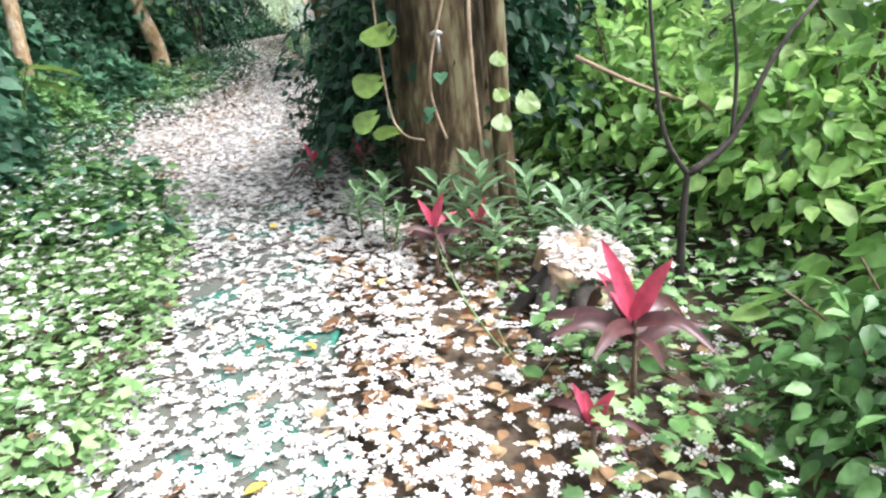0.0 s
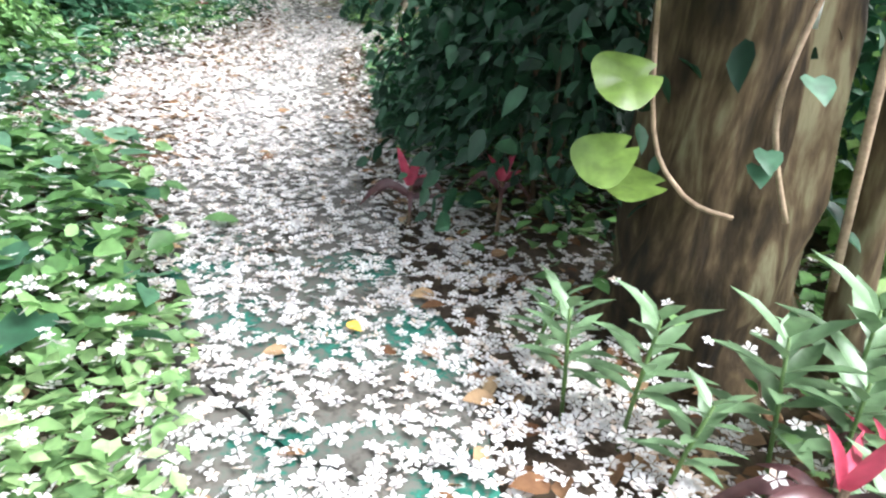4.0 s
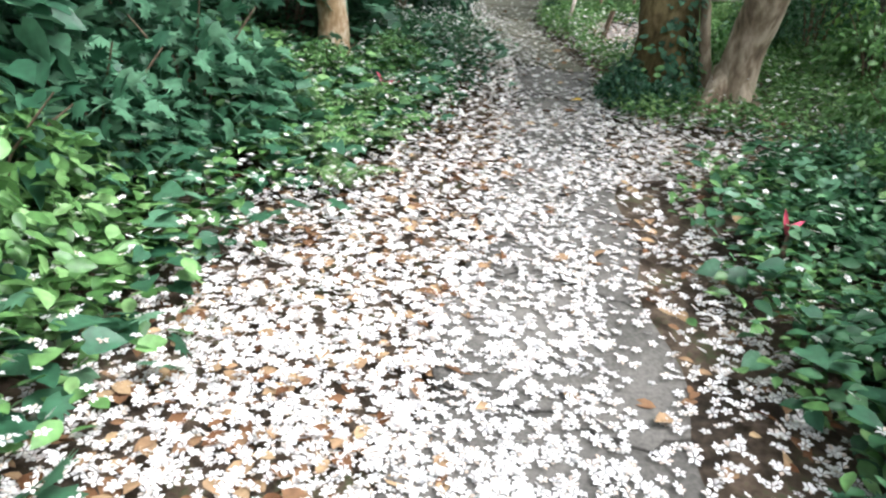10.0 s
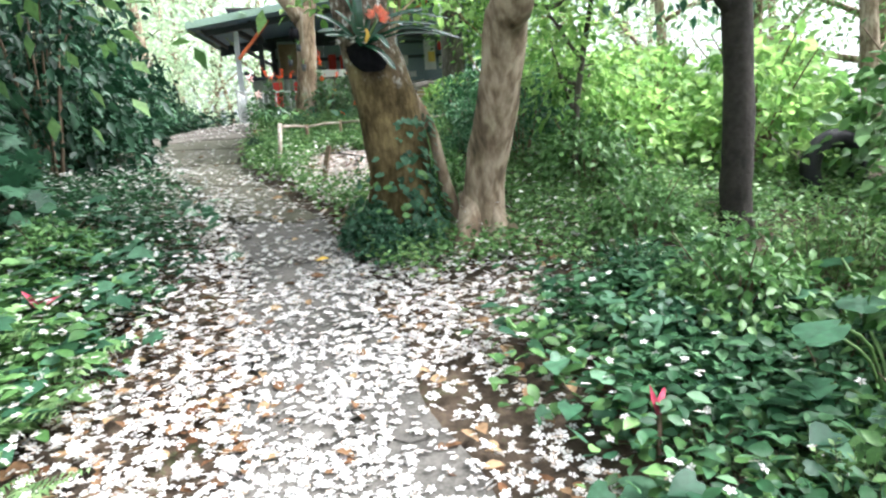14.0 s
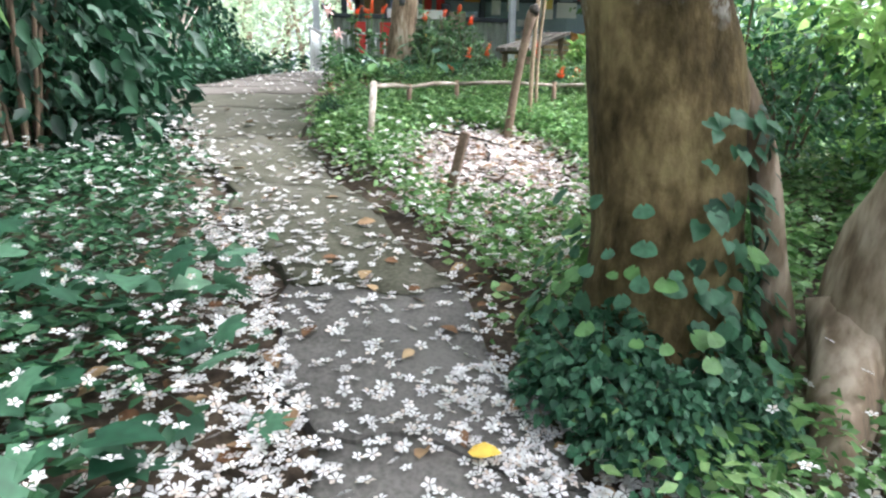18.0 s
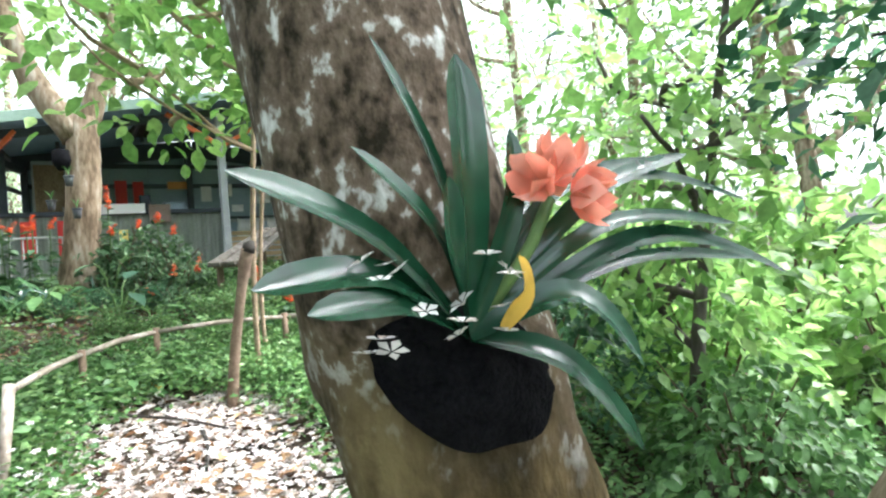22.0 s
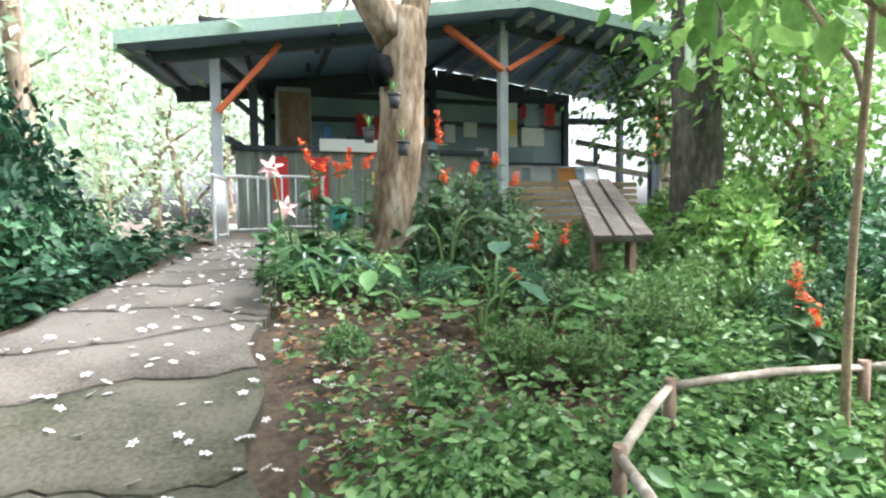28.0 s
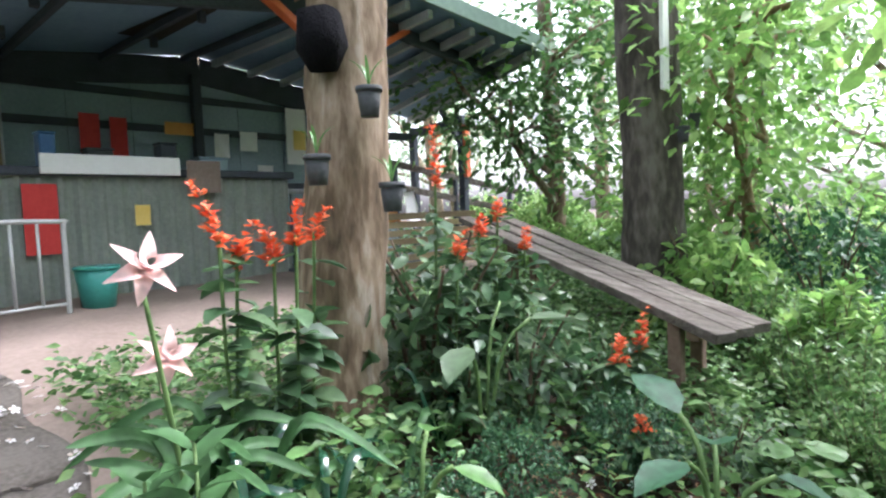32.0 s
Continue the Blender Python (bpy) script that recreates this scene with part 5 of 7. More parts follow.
for a, b in (((-2.36, 18.02, 5.25), (-1.68, 17.98, 6.02)), ((0.94, 17.73, 5.86), (0.2, 17.75, 6.32)), ((1.0, 17.73, 5.86), (1.72, 17.65, 6.3)), ((4.25, 19.02, 5.0), (4.25, 19.02, 5.75))):
    bm = bmesh.new()
    beam(bm, a, b, 0.1, 0.06)
    part("brace", bm, M_BRACE, shed, "orange painted steel brace")
bm = bmesh.new()
beam(bm, (4.25, 19.1, 5.45), (3.7, 19.0, 5.9), 0.06, 0.07)
part("brace", bm, M_BEAM, shed)
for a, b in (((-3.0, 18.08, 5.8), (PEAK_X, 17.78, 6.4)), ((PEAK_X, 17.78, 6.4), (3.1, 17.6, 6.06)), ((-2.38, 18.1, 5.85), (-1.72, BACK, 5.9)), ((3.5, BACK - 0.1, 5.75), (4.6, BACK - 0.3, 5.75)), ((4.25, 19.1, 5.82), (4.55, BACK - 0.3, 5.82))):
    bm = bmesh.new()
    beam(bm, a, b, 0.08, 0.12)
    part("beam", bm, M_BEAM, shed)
for k in range(8):
    x = -1.75 + k * 0.66
    bm = bmesh.new()
    box(bm, (x, BACK - 0.06, FL - 0.1), (x + 0.655, BACK, (6.02 + (x + 3) / 4.05 * 0.42 if x < 0.7 else 6.42 - (x + 0.2 - 1.05) / 3.85 * 0.47)), 0.004)
    part("wall_panel", bm, M_WALL, shed)
for a, b in (((-3.0, BACK - 0.08, 5.93), (PEAK_X, BACK - 0.08, 6.36)), ((PEAK_X, BACK - 0.08, 6.36), (3.6, BACK - 0.08, 6.06))):
    bm = bmesh.new()
    beam(bm, a, b, 0.04, 0.32)
    part("top_plate", bm, M_BEAM, shed)
for z in (4.95, 5.62, 6.0):
    bm = bmesh.new()
    beam(bm, (-1.75, BACK - 0.1, z), (3.5, BACK - 0.1, z), 0.05, 0.08)
    part("rail", bm, M_BEAM, shed)
for z in (4.98, 5.5):
    bm = bmesh.new()
    beam(bm, (-2.28, 18.15, z), (-1.75, BACK, z), 0.05, 0.07)
    part("rail", bm, M_BEAM, shed)
bm = bmesh.new()
vs = []
for i in range(92):
    x = -2.2 + i * 0.037
    y = 19.0 + (0.014 if (i // 2) % 2 else -0.014)
    vs.append((bm.verts.new((x, y, FL - 0.05)), bm.verts.new((x, y, 4.93))))
for p, q in zip(vs, vs[1:]):
    bm.faces.new((p[0], q[0], q[1], p[1]))
part("counter_front", bm, M_CORRUGATED, shed, "grey-green corrugated counter front")
bm = bmesh.new()
box(bm, (-2.25, 18.93, 4.93), (1.2, 19.6, 5.0), 0.01)
part("counter_top", bm, M_BEAM, shed)
bm = bmesh.new()
box(bm, (-1.15, 18.89, 4.94), (-0.05, 18.925, 5.1), 0.004)
part("counter_edge", bm, M_PAPER, shed, "pale torn board along the counter edge")
for k in range(8):
    bm = bmesh.new()
    beam(bm, (1.0, 17.88, 3.86 + k * 0.088), (3.1, 17.98, 3.86 + k * 0.088), 0.03, 0.068)
    part("slat", bm, M_SLAT, shed)
for k in range(6):
    bm = bmesh.new()
    box(bm, (1.3 + k * 0.36, BACK - 1.0, FL - 0.02), (1.3 + k * 0.36 + 0.34, BACK - 0.95, 4.8), 0.006)
    part("low_panel", bm, M_WALL, shed)
bm = bmesh.new()
box(bm, (1.2, BACK - 1.05, 4.8), (3.6, BACK - 0.5, 4.86), 0.008)
part("shelf", bm, M_POST, shed, "grey shelf along the back wall")

# ---- inside the shed ----
def sheet(name, x0, z0, x1, z1, y, mat, label, category="poster"):
    ob = thing(name, ((x0 + x1) / 2, y, (z0 + z1) / 2), label, category)
    bm = bmesh.new()
    n = 6
    rows = []
    for j in range(n):
        rows.append([bm.verts.new(((i / (n - 1) - 0.5) * (x1 - x0), 0.006 * math.sin(i * 1.3 + j), (j / (n - 1) - 0.5) * (z1 - z0))) for i in range(n)])
    for a, b in zip(rows, rows[1:]):
        for i in range(n - 1):
            bm.faces.new((a[i], a[i + 1], b[i + 1], b[i])).smooth = True
    part("paper", bm, mat, ob)
    return ob


WY = BACK - 0.16
sheet("notice", 2.2, 5.25, 2.52, 6.02, WY, M_PAPER, "tall white notice sheet on the shed wall")
sheet("note", 2.3, 5.45, 2.5, 5.72, WY - 0.02, M_YELLOW, "small yellow note on a white sheet", "note")
sheet("notice", 2.6, 5.28, 3.05, 5.6, WY, M_PAPER, "white notice sheet below a red pennant")
sheet("notice", 2.66, 5.62, 2.95, 6.02, WY, M_WALL, "grey faded notice sheet on the wall")
sheet("poster", 3.05, 5.65, 3.25, 6.03, WY - 0.03, M_REDPAPER, "red paper poster on the wall")
sheet("poster", 2.58, 5.75, 2.68, 5.98, WY - 0.03, M_REDPAPER, "small red pennant on the wall")
sheet("poster", -0.35, 5.25, -0.15, 5.72, WY, M_REDPAPER, "red paper banner on the back wall")
sheet("poster", -0.05, 5.28, 0.13, 5.70, WY, M_REDPAPER, "red paper banner on the back wall")
sheet("poster", 0.55, 5.55, 0.95, 5.7, WY, M_ORANGE_PLASTIC, "faded orange strip on the back wall")
sheet("notice", 1.15, 5.3, 1.35, 5.6, WY, M_PAPER, "small pale card on the back wall")
sheet("notice", 1.5, 5.4, 1.75, 5.65, WY, M_PAPER, "small pale card on the back wall")
sheet("notice", 1.72, 5.08, 1.95, 5.22, WY - 0.02, M_PAPER, "small white card above the shelf")
for x, w in ((-1.75, 0.2), (-1.28, 0.24)):
    sheet("sign", x, 4.3, x + w, 4.86, 18.93, M_REDPAPER, "orange-red cloth sign on the corrugated counter", "sign")
sheet("sign", -0.45, 4.5, -0.32, 4.68, 18.95, M_YELLOW, "small orange-yellow badge on the counter", "sign")
sheet("board", 0.0, 4.78, 0.33, 5.08, 18.88, M_STONE, "tan card hung from the counter corner", "board")
cab = thing("cabinet", (-1.35, BACK - 0.35, FL + 0.35), "tall grey wooden cabinet against the wall", "cabinet")
bm = bmesh.new()
box(bm, (-0.25, -0.2, 0), (0.25, 0.2, 1.75), 0.015)
part("body", bm, M_POST, cab)
bm = bmesh.new()
box(bm, (-0.22, -0.225, 0.08), (0.22, -0.203, 1.68), 0.006)
door = part("door", bm, M_STUMP, cab, "faded brown door panel")
part("handle", tube(bmesh.new(), [(0.17, -0.245, 0.8), (0.17, -0.245, 0.95)], [0.01, 0.01], 8), M_GALV, door)
for x, w, h, m in ((-0.6, 0.22, 0.18, M_POT), (0.0, 0.16, 0.26, M_BEAM), (0.45, 0.3, 0.14, M_WALL), (-1.0, 0.12, 0.3, M_BLUE)):
    jar = thing("box", (x, 19.3, 5.0), "small dim box on the counter", "box")
    bm = bmesh.new()
    box(bm, (-w / 2, -0.08, 0), (w / 2, 0.08, h), 0.012)
    part("body", bm, m, jar)
    bm = bmesh.new()
    box(bm, (-w / 2 - 0.006, -0.086, h), (w / 2 + 0.006, 0.086, h + 0.02), 0.005)
    part("lid", bm, m, jar)


def chair(x, y, z, rz, mat, label):
    ob = thing("chair", (x, y, z), label, "chair", "plastic chairs in the shed", rz=rz)
    bm = bmesh.new()
    n = 9
    rows = []
    prof = [(0.22, 0.43), (0.1, 0.41), (-0.08, 0.41), (-0.17, 0.45), (-0.2, 0.58), (-0.23, 0.72), (-0.25, 0.82)]
    for py, pz in prof:
        rows.append([bm.verts.new((0.23 * (2 * i / (n - 1) - 1) * (1 if pz < 0.7 else 0.85), py + 0.05 * abs(2 * i / (n - 1) - 1) ** 2 * (1 if pz > 0.5 else 0), pz + 0.03 * abs(2 * i / (n - 1) - 1) ** 2)) for i in range(n)])
    for a, b in zip(rows, rows[1:]):
        for i in range(n - 1):
            bm.faces.new((a[i], a[i + 1], b[i + 1], b[i])).smooth = True
    bmesh.ops.solidify(bm, geom=bm.faces[:], thickness=0.012)
    part("shell", bm, mat, ob)
    for sx in (-0.19, 0.19):
        for sy in (-0.18, 0.18):
            part("leg", tube(bmesh.new(), [(sx, sy, 0), (sx * 0.8, sy * 0.75, 0.41)], [0.012, 0.012], 6), M_GALV, ob)
    return ob


platform = thing("platform", (0, 0, 0), "raised timber floor behind the slat wall", "platform")
bm = bmesh.new()
box(bm, (1.1, 18.1, FL - 0.1), (4.2, BACK - 1.1, FL + 0.06), 0.01)
part("deck", bm, M_BEAM, platform)
for k, (x, m, lab) in enumerate(((1.62, M_WHITE_PLASTIC, "white plastic shell chair"), (2.17, M_WHITE_PLASTIC, "white plastic shell chair"), (2.66, M_ORANGE_PLASTIC, "orange plastic shell chair"), (3.15, M_WHITE_PLASTIC, "white plastic shell chair"))):
    chair(x, 18.75 + 0.05 * k, FL + 0.06, 180 + 8 * k, m, lab + " behind the slat wall")

side_rail = thing("railing", (0, 0, 0), "long dark wooden railing beside the shed", "railing")
for z in (4.5, 4.85):
    bm = bmesh.new()
    beam(bm, (3.55, BACK - 0.4, z + 0.5), (7.5, 19.2, z - 0.3), 0.06, 0.1)
    part("rail", bm, M_WOOD, side_rail)
for k in range(4):
    bm = bmesh.new()
    x, y = 3.9 + k * 1.1, BACK - 0.5 - k * 0.3
    beam(bm, (x, y, gz(x, y) - 0.1), (x, y, 5.25 - k * 0.2), 0.07, 0.07)
    part("post", bm, M_BEAM, side_rail)


def barrier(points, label):
    """Tube barrier: frame and uprights, along a line on the ground."""
    for a, b in zip(points, points[1:]):
        ob = thing("barrier", (a[0], a[1], gz(a[0], a[1])), label, "barrier", "metal barriers before the shed")
        d = Vector((b[0] - a[0], b[1] - a[1], 0))
        h, low = 0.68, 0.1
        part("frame", tube(bmesh.new(), smooth_line([(0, 0, -0.02), (0, 0, h - 0.06), tuple(d * 0.04 + Vector((0, 0, h))), tuple(d * 0.96 + Vector((0, 0, h))), tuple(d + Vector((0, 0, h - 0.06))), tuple(d + Vector((0, 0, -0.02)))], 26), [0.018] * 26, 8), M_GALV, ob)
        part("bottom_rail", tube(bmesh.new(), [(0, 0, low), tuple(d + Vector((0, 0, low)))], [0.013, 0.013], 6), M_GALV, ob)
        n = max(3, int(d.length / 0.13))
        for i in range(1, n):
            q = d * (i / n)
            part("upright", tube(bmesh.new(), [tuple(q + Vector((0, 0, low))), tuple(q + Vector((0, 0, h - 0.01)))], [0.011, 0.011], 6), M_GALV, ob)


barrier([(-2.4, 17.05), (-2.3, 17.85), (-1.85, 18.15), (-1.22, 18.2)], "grey galvanised tube barrier before the shed counter")
bucket = thing("bucket", (-0.98, 18.35, FL), "teal plastic bucket by the barrier", "bucket")
part("pail", tube(bmesh.new(), [(0, 0, 0), (0, 0, 0.15), (0, 0, 0.3)], [0.11, 0.13, 0.15], 18), M_TEAL, bucket)
part("rim", tube(bmesh.new(), [(0, 0, 0.29), (0, 0, 0.315)], [0.158, 0.158], 18), M_TEAL, bucket)


# ---- plants with a form of their own ----
def rosette(name, loc, label, leaves, mat, category="plant", group="", stem=0.0, stem_mat=None, spread=(0.3, 0.9), width=1.0, template=None):
    """Blades that rise from one point; leaves: list of (length, count)."""
    ob = thing(name, loc, label, category, group)
    if stem:
        part("stem", tube(bmesh.new(), [(0, 0, -0.05), (0.01, 0, stem * 0.5), (0, 0.01, stem)], [0.013, 0.012, 0.01], 7), stem_mat or M_STEM, ob)
    for length, count in leaves:
        for i in range(count):
            a = 2.4 * i + rng.uniform(0, 0.6)
            lift = rng.uniform(*spread)
            g = Leaves().add(template or (T_STRAP, T_STRAP_UP, T_STRAP_LOW)[i % 3], turns([(math.cos(a), math.sin(a), lift - 0.55)], [(0, 0, 1)]), [(0, 0, stem * rng.uniform(0.75, 1) if stem else 0.0)], [(length * width, length, length)])
            mesh_object("leaf", g.mesh("leaf"), mat, ob)
    return ob


def strap(base, bow, tip, width, pointed=False):
    """An arching strap leaf with a folded midrib, blunt at the tip."""
    line = smooth_line([base, bow, tip], 12)
    bm = bmesh.new()
    rows = []
    for i, p in enumerate(line):
        p = Vector(p)
        d = (Vector(line[min(i + 1, 11)]) - Vector(line[max(i - 1, 0)])).normalized()
        side = d.cross(Vector((0.15, -0.75, 0.65))).normalized()
        up = side.cross(d).normalized()
        t = i / 11
        w = width * (0.45 + 0.55 * min(1, t * 2.5)) * (1 - max(0, (t - 0.72) / 0.28) ** 2.2 * 0.93)
        if pointed:
            w = width * max(0.04, math.sin(math.pi * (0.12 + 0.88 * t) ** 0.8))
        rows.append([bm.verts.new(p + side * w * q + up * w * 0.35 * abs(q)) for q in (-1, -0.5, 0, 0.5, 1)])
    for a, b in zip(rows, rows[1:]):
        for k in range(4):
            bm.faces.new((a[k], a[k + 1], b[k + 1], b[k])).smooth = True
    return bm


def cordyline(loc, size, label, red, dark, stem):
    ob = thing("cordyline", loc, label, "plant", "red-leaved cordylines")
    part("stem", tube(bmesh.new(), [(0, 0, -0.05), (0.01, 0, stem)], [0.012, 0.009], 7), M_TWIG, ob)
    for i in range(dark):
        a = 2.4 * i + rng.uniform(-0.3, 0.3)
        c, s, q = math.cos(a), math.sin(a), size * rng.uniform(0.8, 1.15)
        b = stem * rng.uniform(0.7, 1)
        part("leaf", strap((0, 0, b), (0.5 * q * c, 0.5 * q * s, b + q * rng.uniform(0.1, 0.3)), (q * c, q * s, b + q * rng.uniform(-0.35, 0.15)), q * 0.095, True), M_MAROON, ob, "dark maroon leaf")
    for i in range(red):
        a = 2.4 * i + 0.8
        c, s, q = math.cos(a), math.sin(a), size * rng.uniform(0.75, 1.1)
        up = rng.uniform(0.75, 1.0) if i % 3 else rng.uniform(0.1, 0.4)
        part("leaf", strap((0, 0, stem), (0.2 * q * c * (1.8 - up), 0.2 * q * s * (1.8 - up), stem + 0.55 * q * up), (q * c * (1.25 - up), q * s * (1.25 - up), stem + q * up), q * 0.115, True), M_RED, ob, "pink-red young leaf")
    return ob


cordyline((1.72, -0.45, gz(1.72, -0.45)), 0.33, "red and maroon cordyline beside the stump", 4, 9, 0.36)
cordyline((1.04, 0.54, gz(1.04, 0.54)), 0.2, "red and maroon cordyline beside the path", 3, 7, 0.28)
cordyline((1.28, 0.72, gz(1.28, 0.72)), 0.17, "small red cordyline near the stump", 4, 5, 0.25)
cordyline((1.5, -0.7, gz(1.5, -0.7)), 0.18, "low red cordyline in front of the stump", 5, 4, 0.12)
cordyline((0.15, 2.26, gz(0.15, 2.26)), 0.2, "small red cordyline at the path edge", 4, 6, 0.22)
cordyline((0.54, 2.1, gz(0.54, 2.1)), 0.16, "small red cordyline under the climber", 3, 4, 0.3)
for x, y in ((-2.75, 7.87), (-0.04, 6.28)):
    cordyline((x, y, gz(x, y)), 0.16, "single pink-red cordyline shoot in the undergrowth", 2, 0, 0.22)

rosette("spear_plant", (1.38, -0.33, gz(1.38, -0.33)), "tall bright green upright blade plant", [(0.72, 1), (0.35, 2)], M_COVER_PALE, spread=(1.3, 1.7), width=0.7, template=T_STRAP_UP)
def whorl(x, y, s, mat=None, label="pale green lance-leaved plant under the tree"):
    ob = thing("lance_plant", (x, y, gz(x, y)), label, "plant", "lance-leaved plants")
    lx, ly = rng.normal(0, 0.05), rng.normal(0, 0.05)
    part("stem", tube(bmesh.new(), [(0, 0, -0.04), (lx * 0.5, ly * 0.5, s * 0.5), (lx, ly, s)], [0.006, 0.006, 0.004], 6), M_STEM, ob)
    for i in range(16):
        t = 0.35 + 0.65 * i / 15
        a = 2.4 * i + rng.uniform(-0.3, 0.3)
        g = Leaves().add(T_SLIM, turns([(math.cos(a), math.sin(a), 0.1 + 0.9 * t * t)], [(0, 0, 1)]), [(lx * t, ly * t, s * t)], [(s * 0.7, s * (0.62 - 0.2 * t) * (0.55 if mat else 1), s * 0.5)])
        mesh_object("leaf", g.mesh("leaf"), mat or M_LANCE, ob)
    return ob


M_LANCE = leafy("grey_green_lance_leaf", [(0.0, (0.09, 0.18, 0.08)), (0.6, (0.17, 0.28, 0.14)), (1.0, (0.30, 0.42, 0.25))], 0.4, 0.25)
for x, y, s in [(0.42, 0.72, 0.3), (0.55, 0.62, 0.36), (0.9, 0.52, 0.42), (1.05, 0.5, 0.4), (1.42, 0.62, 0.44), (1.6, 0.45, 0.4), (1.15, 0.25, 0.34), (1.5, 0.1, 0.36), (0.98, 0.28, 0.3), (0.35, 0.95, 0.26), (1.12, 0.62, 0.5), (1.5, 0.35, 0.42), (0.6, 0.45, 0.25), (1.85, 0.3, 0.36)]:
    whorl(x + 0.2, y + 0.3, s)

# stump
stump = thing("tree_stump", (1.74, 0.26, gz(1.74, 0.26)), "rotting cut tree stump covered with white blossoms", "stump")


def stump_ring(t, i, n=40):
    a = 2 * math.pi * i / n
    r = (0.27 - 0.07 * t) * (1 + 0.12 * math.sin(5 * a + 1) * (1 - 0.5 * t) + 0.22 * noise.noise(Vector((2.5 * math.cos(a), 2.5 * math.sin(a), 2 * t))) + 0.10 * noise.noise(Vector((8 * math.cos(a), 8 * math.sin(a), 4 * t))))
    return Vector((r * math.cos(a), r * math.sin(a), -0.1 + t * (0.38 + 0.09 * math.sin(a - 0.4) + 0.04 * noise.noise(Vector((5 * math.cos(a), 5 * math.sin(a), 9))))))


for lo, hi, mat, lab in ((0.0, 0.72, M_BARK_DARK, "dark rotting bark"), (0.72, 1.0, M_STUMP, "tan broken wood")):
    bm = bmesh.new()
    rings = [[bm.verts.new(stump_ring(lo + (hi - lo) * q / 8, i)) for i in range(40)] for q in range(9)]
    if hi == 1.0:
        for f in (0.8, 0.5, 0.2):
            rings.append([bm.verts.new(Vector((v.co.x * f, v.co.y * f, v.co.z - 0.03 * (1 - f) + 0.02 * noise.noise(v.co * 12 * f)))) for v in rings[8]])
    for a, b in zip(rings, rings[1:]):
        for i in range(40):
            bm.faces.new((a[i], a[(i + 1) % 40], b[(i + 1) % 40], b[i])).smooth = True
    if hi == 1.0:
        bm.faces.new(rings[-1])
    part("bark" if lo == 0 else "broken_wood", bm, mat, stump, lab)
for line, r in (([(-0.3, -0.3, -0.05), (-0.22, -0.16, 0.12), (-0.12, -0.05, 0.2)], 0.1), ([(-0.1, -0.42, -0.05), (-0.08, -0.25, 0.1), (-0.04, -0.1, 0.18)], 0.09), ([(-0.42, -0.05, -0.06), (-0.28, -0.02, 0.1), (-0.15, 0.0, 0.2)], 0.08)):
    part("root", tube(bmesh.new(), smooth_line(line, 8), [r * (0.4 + 0.05 * i) for i in range(8)], 10, 0.7), M_BARK_DARK, stump)
k = 420
a, r = rng.uniform(0, 2 * np.pi, k), np.sqrt(rng.uniform(0, 1, k)) * 0.21
top = np.stack([1.74 + r * np.cos(a), 0.26 + r * np.sin(a), np.full(k, gz(1.74, 0.26) + 0.285) + 0.09 * np.sin(a - 0.4) * r / 0.24], -1)
fallen("fallen_blossom", "white blossoms heaped on the stump", top, (0.035, 0.055), T_BLOSSOM, M_PETAL, 0.5)

# climbers on the large tree
climber = thing("climber", (1.17, 1.5, gz(0.98, 1.2)), "climbing vine with pale stems on the large trunk", "vine")
gz0 = gz(0.98, 1.2)


def on_trunk(ang, z, r=0.36, c=(0.98, 1.2)):
    return (c[0] + r * math.cos(radians(ang)) - 0.98, c[1] + r * math.sin(radians(ang)) - 1.2, z - gz0)


for line, rad in (([(212, 3.1, 0.45), (208, 2.4, 0.43), (215, 1.75, 0.42), (232, 1.55, 0.44), (250, 1.5, 0.42)], 0.007), ([(300, 3.2, 0.4), (282, 2.5, 0.4), (262, 2.0, 0.4), (258, 1.75, 0.4), (268, 1.5, 0.42)], 0.008),
                  ([(310, 3.3, 0.4), (296, 2.5, 0.4), (292, 1.9, 0.42), (298, 1.3, 0.42)], 0.012), ([(330, 3.2, 0.42), (318, 2.3, 0.42), (322, 1.5, 0.42), (320, 1.0, 0.45)], 0.06)):
    part("vine_stem", tube(bmesh.new(), smooth_line([on_trunk(a, z, r) for a, z, r in line], 18), [rad] * 18, 8, 0.15), M_VINE if rad < 0.05 else M_BARK_MOSS, climber)
for x, y, z, s, ax, up in [(0.5, 0.95, 2.15, 0.22, (-0.5, -0.5, -0.5), (-0.3, -0.8, 0.5)), (0.42, 0.92, 1.85, 0.19, (-0.8, -0.2, -0.2), (-0.1, -0.8, 0.7)), (0.38, 0.9, 1.66, 0.18, (-0.9, -0.1, -0.5), (-0.2, -0.7, 0.8)), (0.5, 0.95, 1.55, 0.18, (-0.9, 0.1, 0.0), (0, -0.4, 0.9)), (0.45, 1.0, 2.45, 0.2, (-0.6, -0.4, -0.3), (-0.3, -0.8, 0.5)), (0.6, 0.85, 2.75, 0.22, (-0.4, -0.5, -0.6), (-0.2, -0.8, 0.4)), (1.45, 0.95, 1.72, 0.16, (0.2, -0.4, -0.9), (0.3, -0.9, 0.2)), (1.3, 0.85, 1.95, 0.1, (-0.2, -0.4, -0.7), (0.1, -0.9, 0.3)), (1.28, 0.82, 1.75, 0.1, (0.2, -0.4, -0.5), (0.1, -0.9, 0.3)), (1.3, 0.8, 1.6, 0.12, (-0.2, -0.4, -0.5), (0.1, -0.9, 0.4))]:
    g = Leaves().add(T_HEART_FINE, turns([ax], [up]), [(x - (0.8 if x < 0.7 else 0.98), y - 1.2, z - gz0)], [s])
    mesh_object("leaf", g.mesh("leaf"), M_HEART, climber, "pale green heart-shaped leaf")
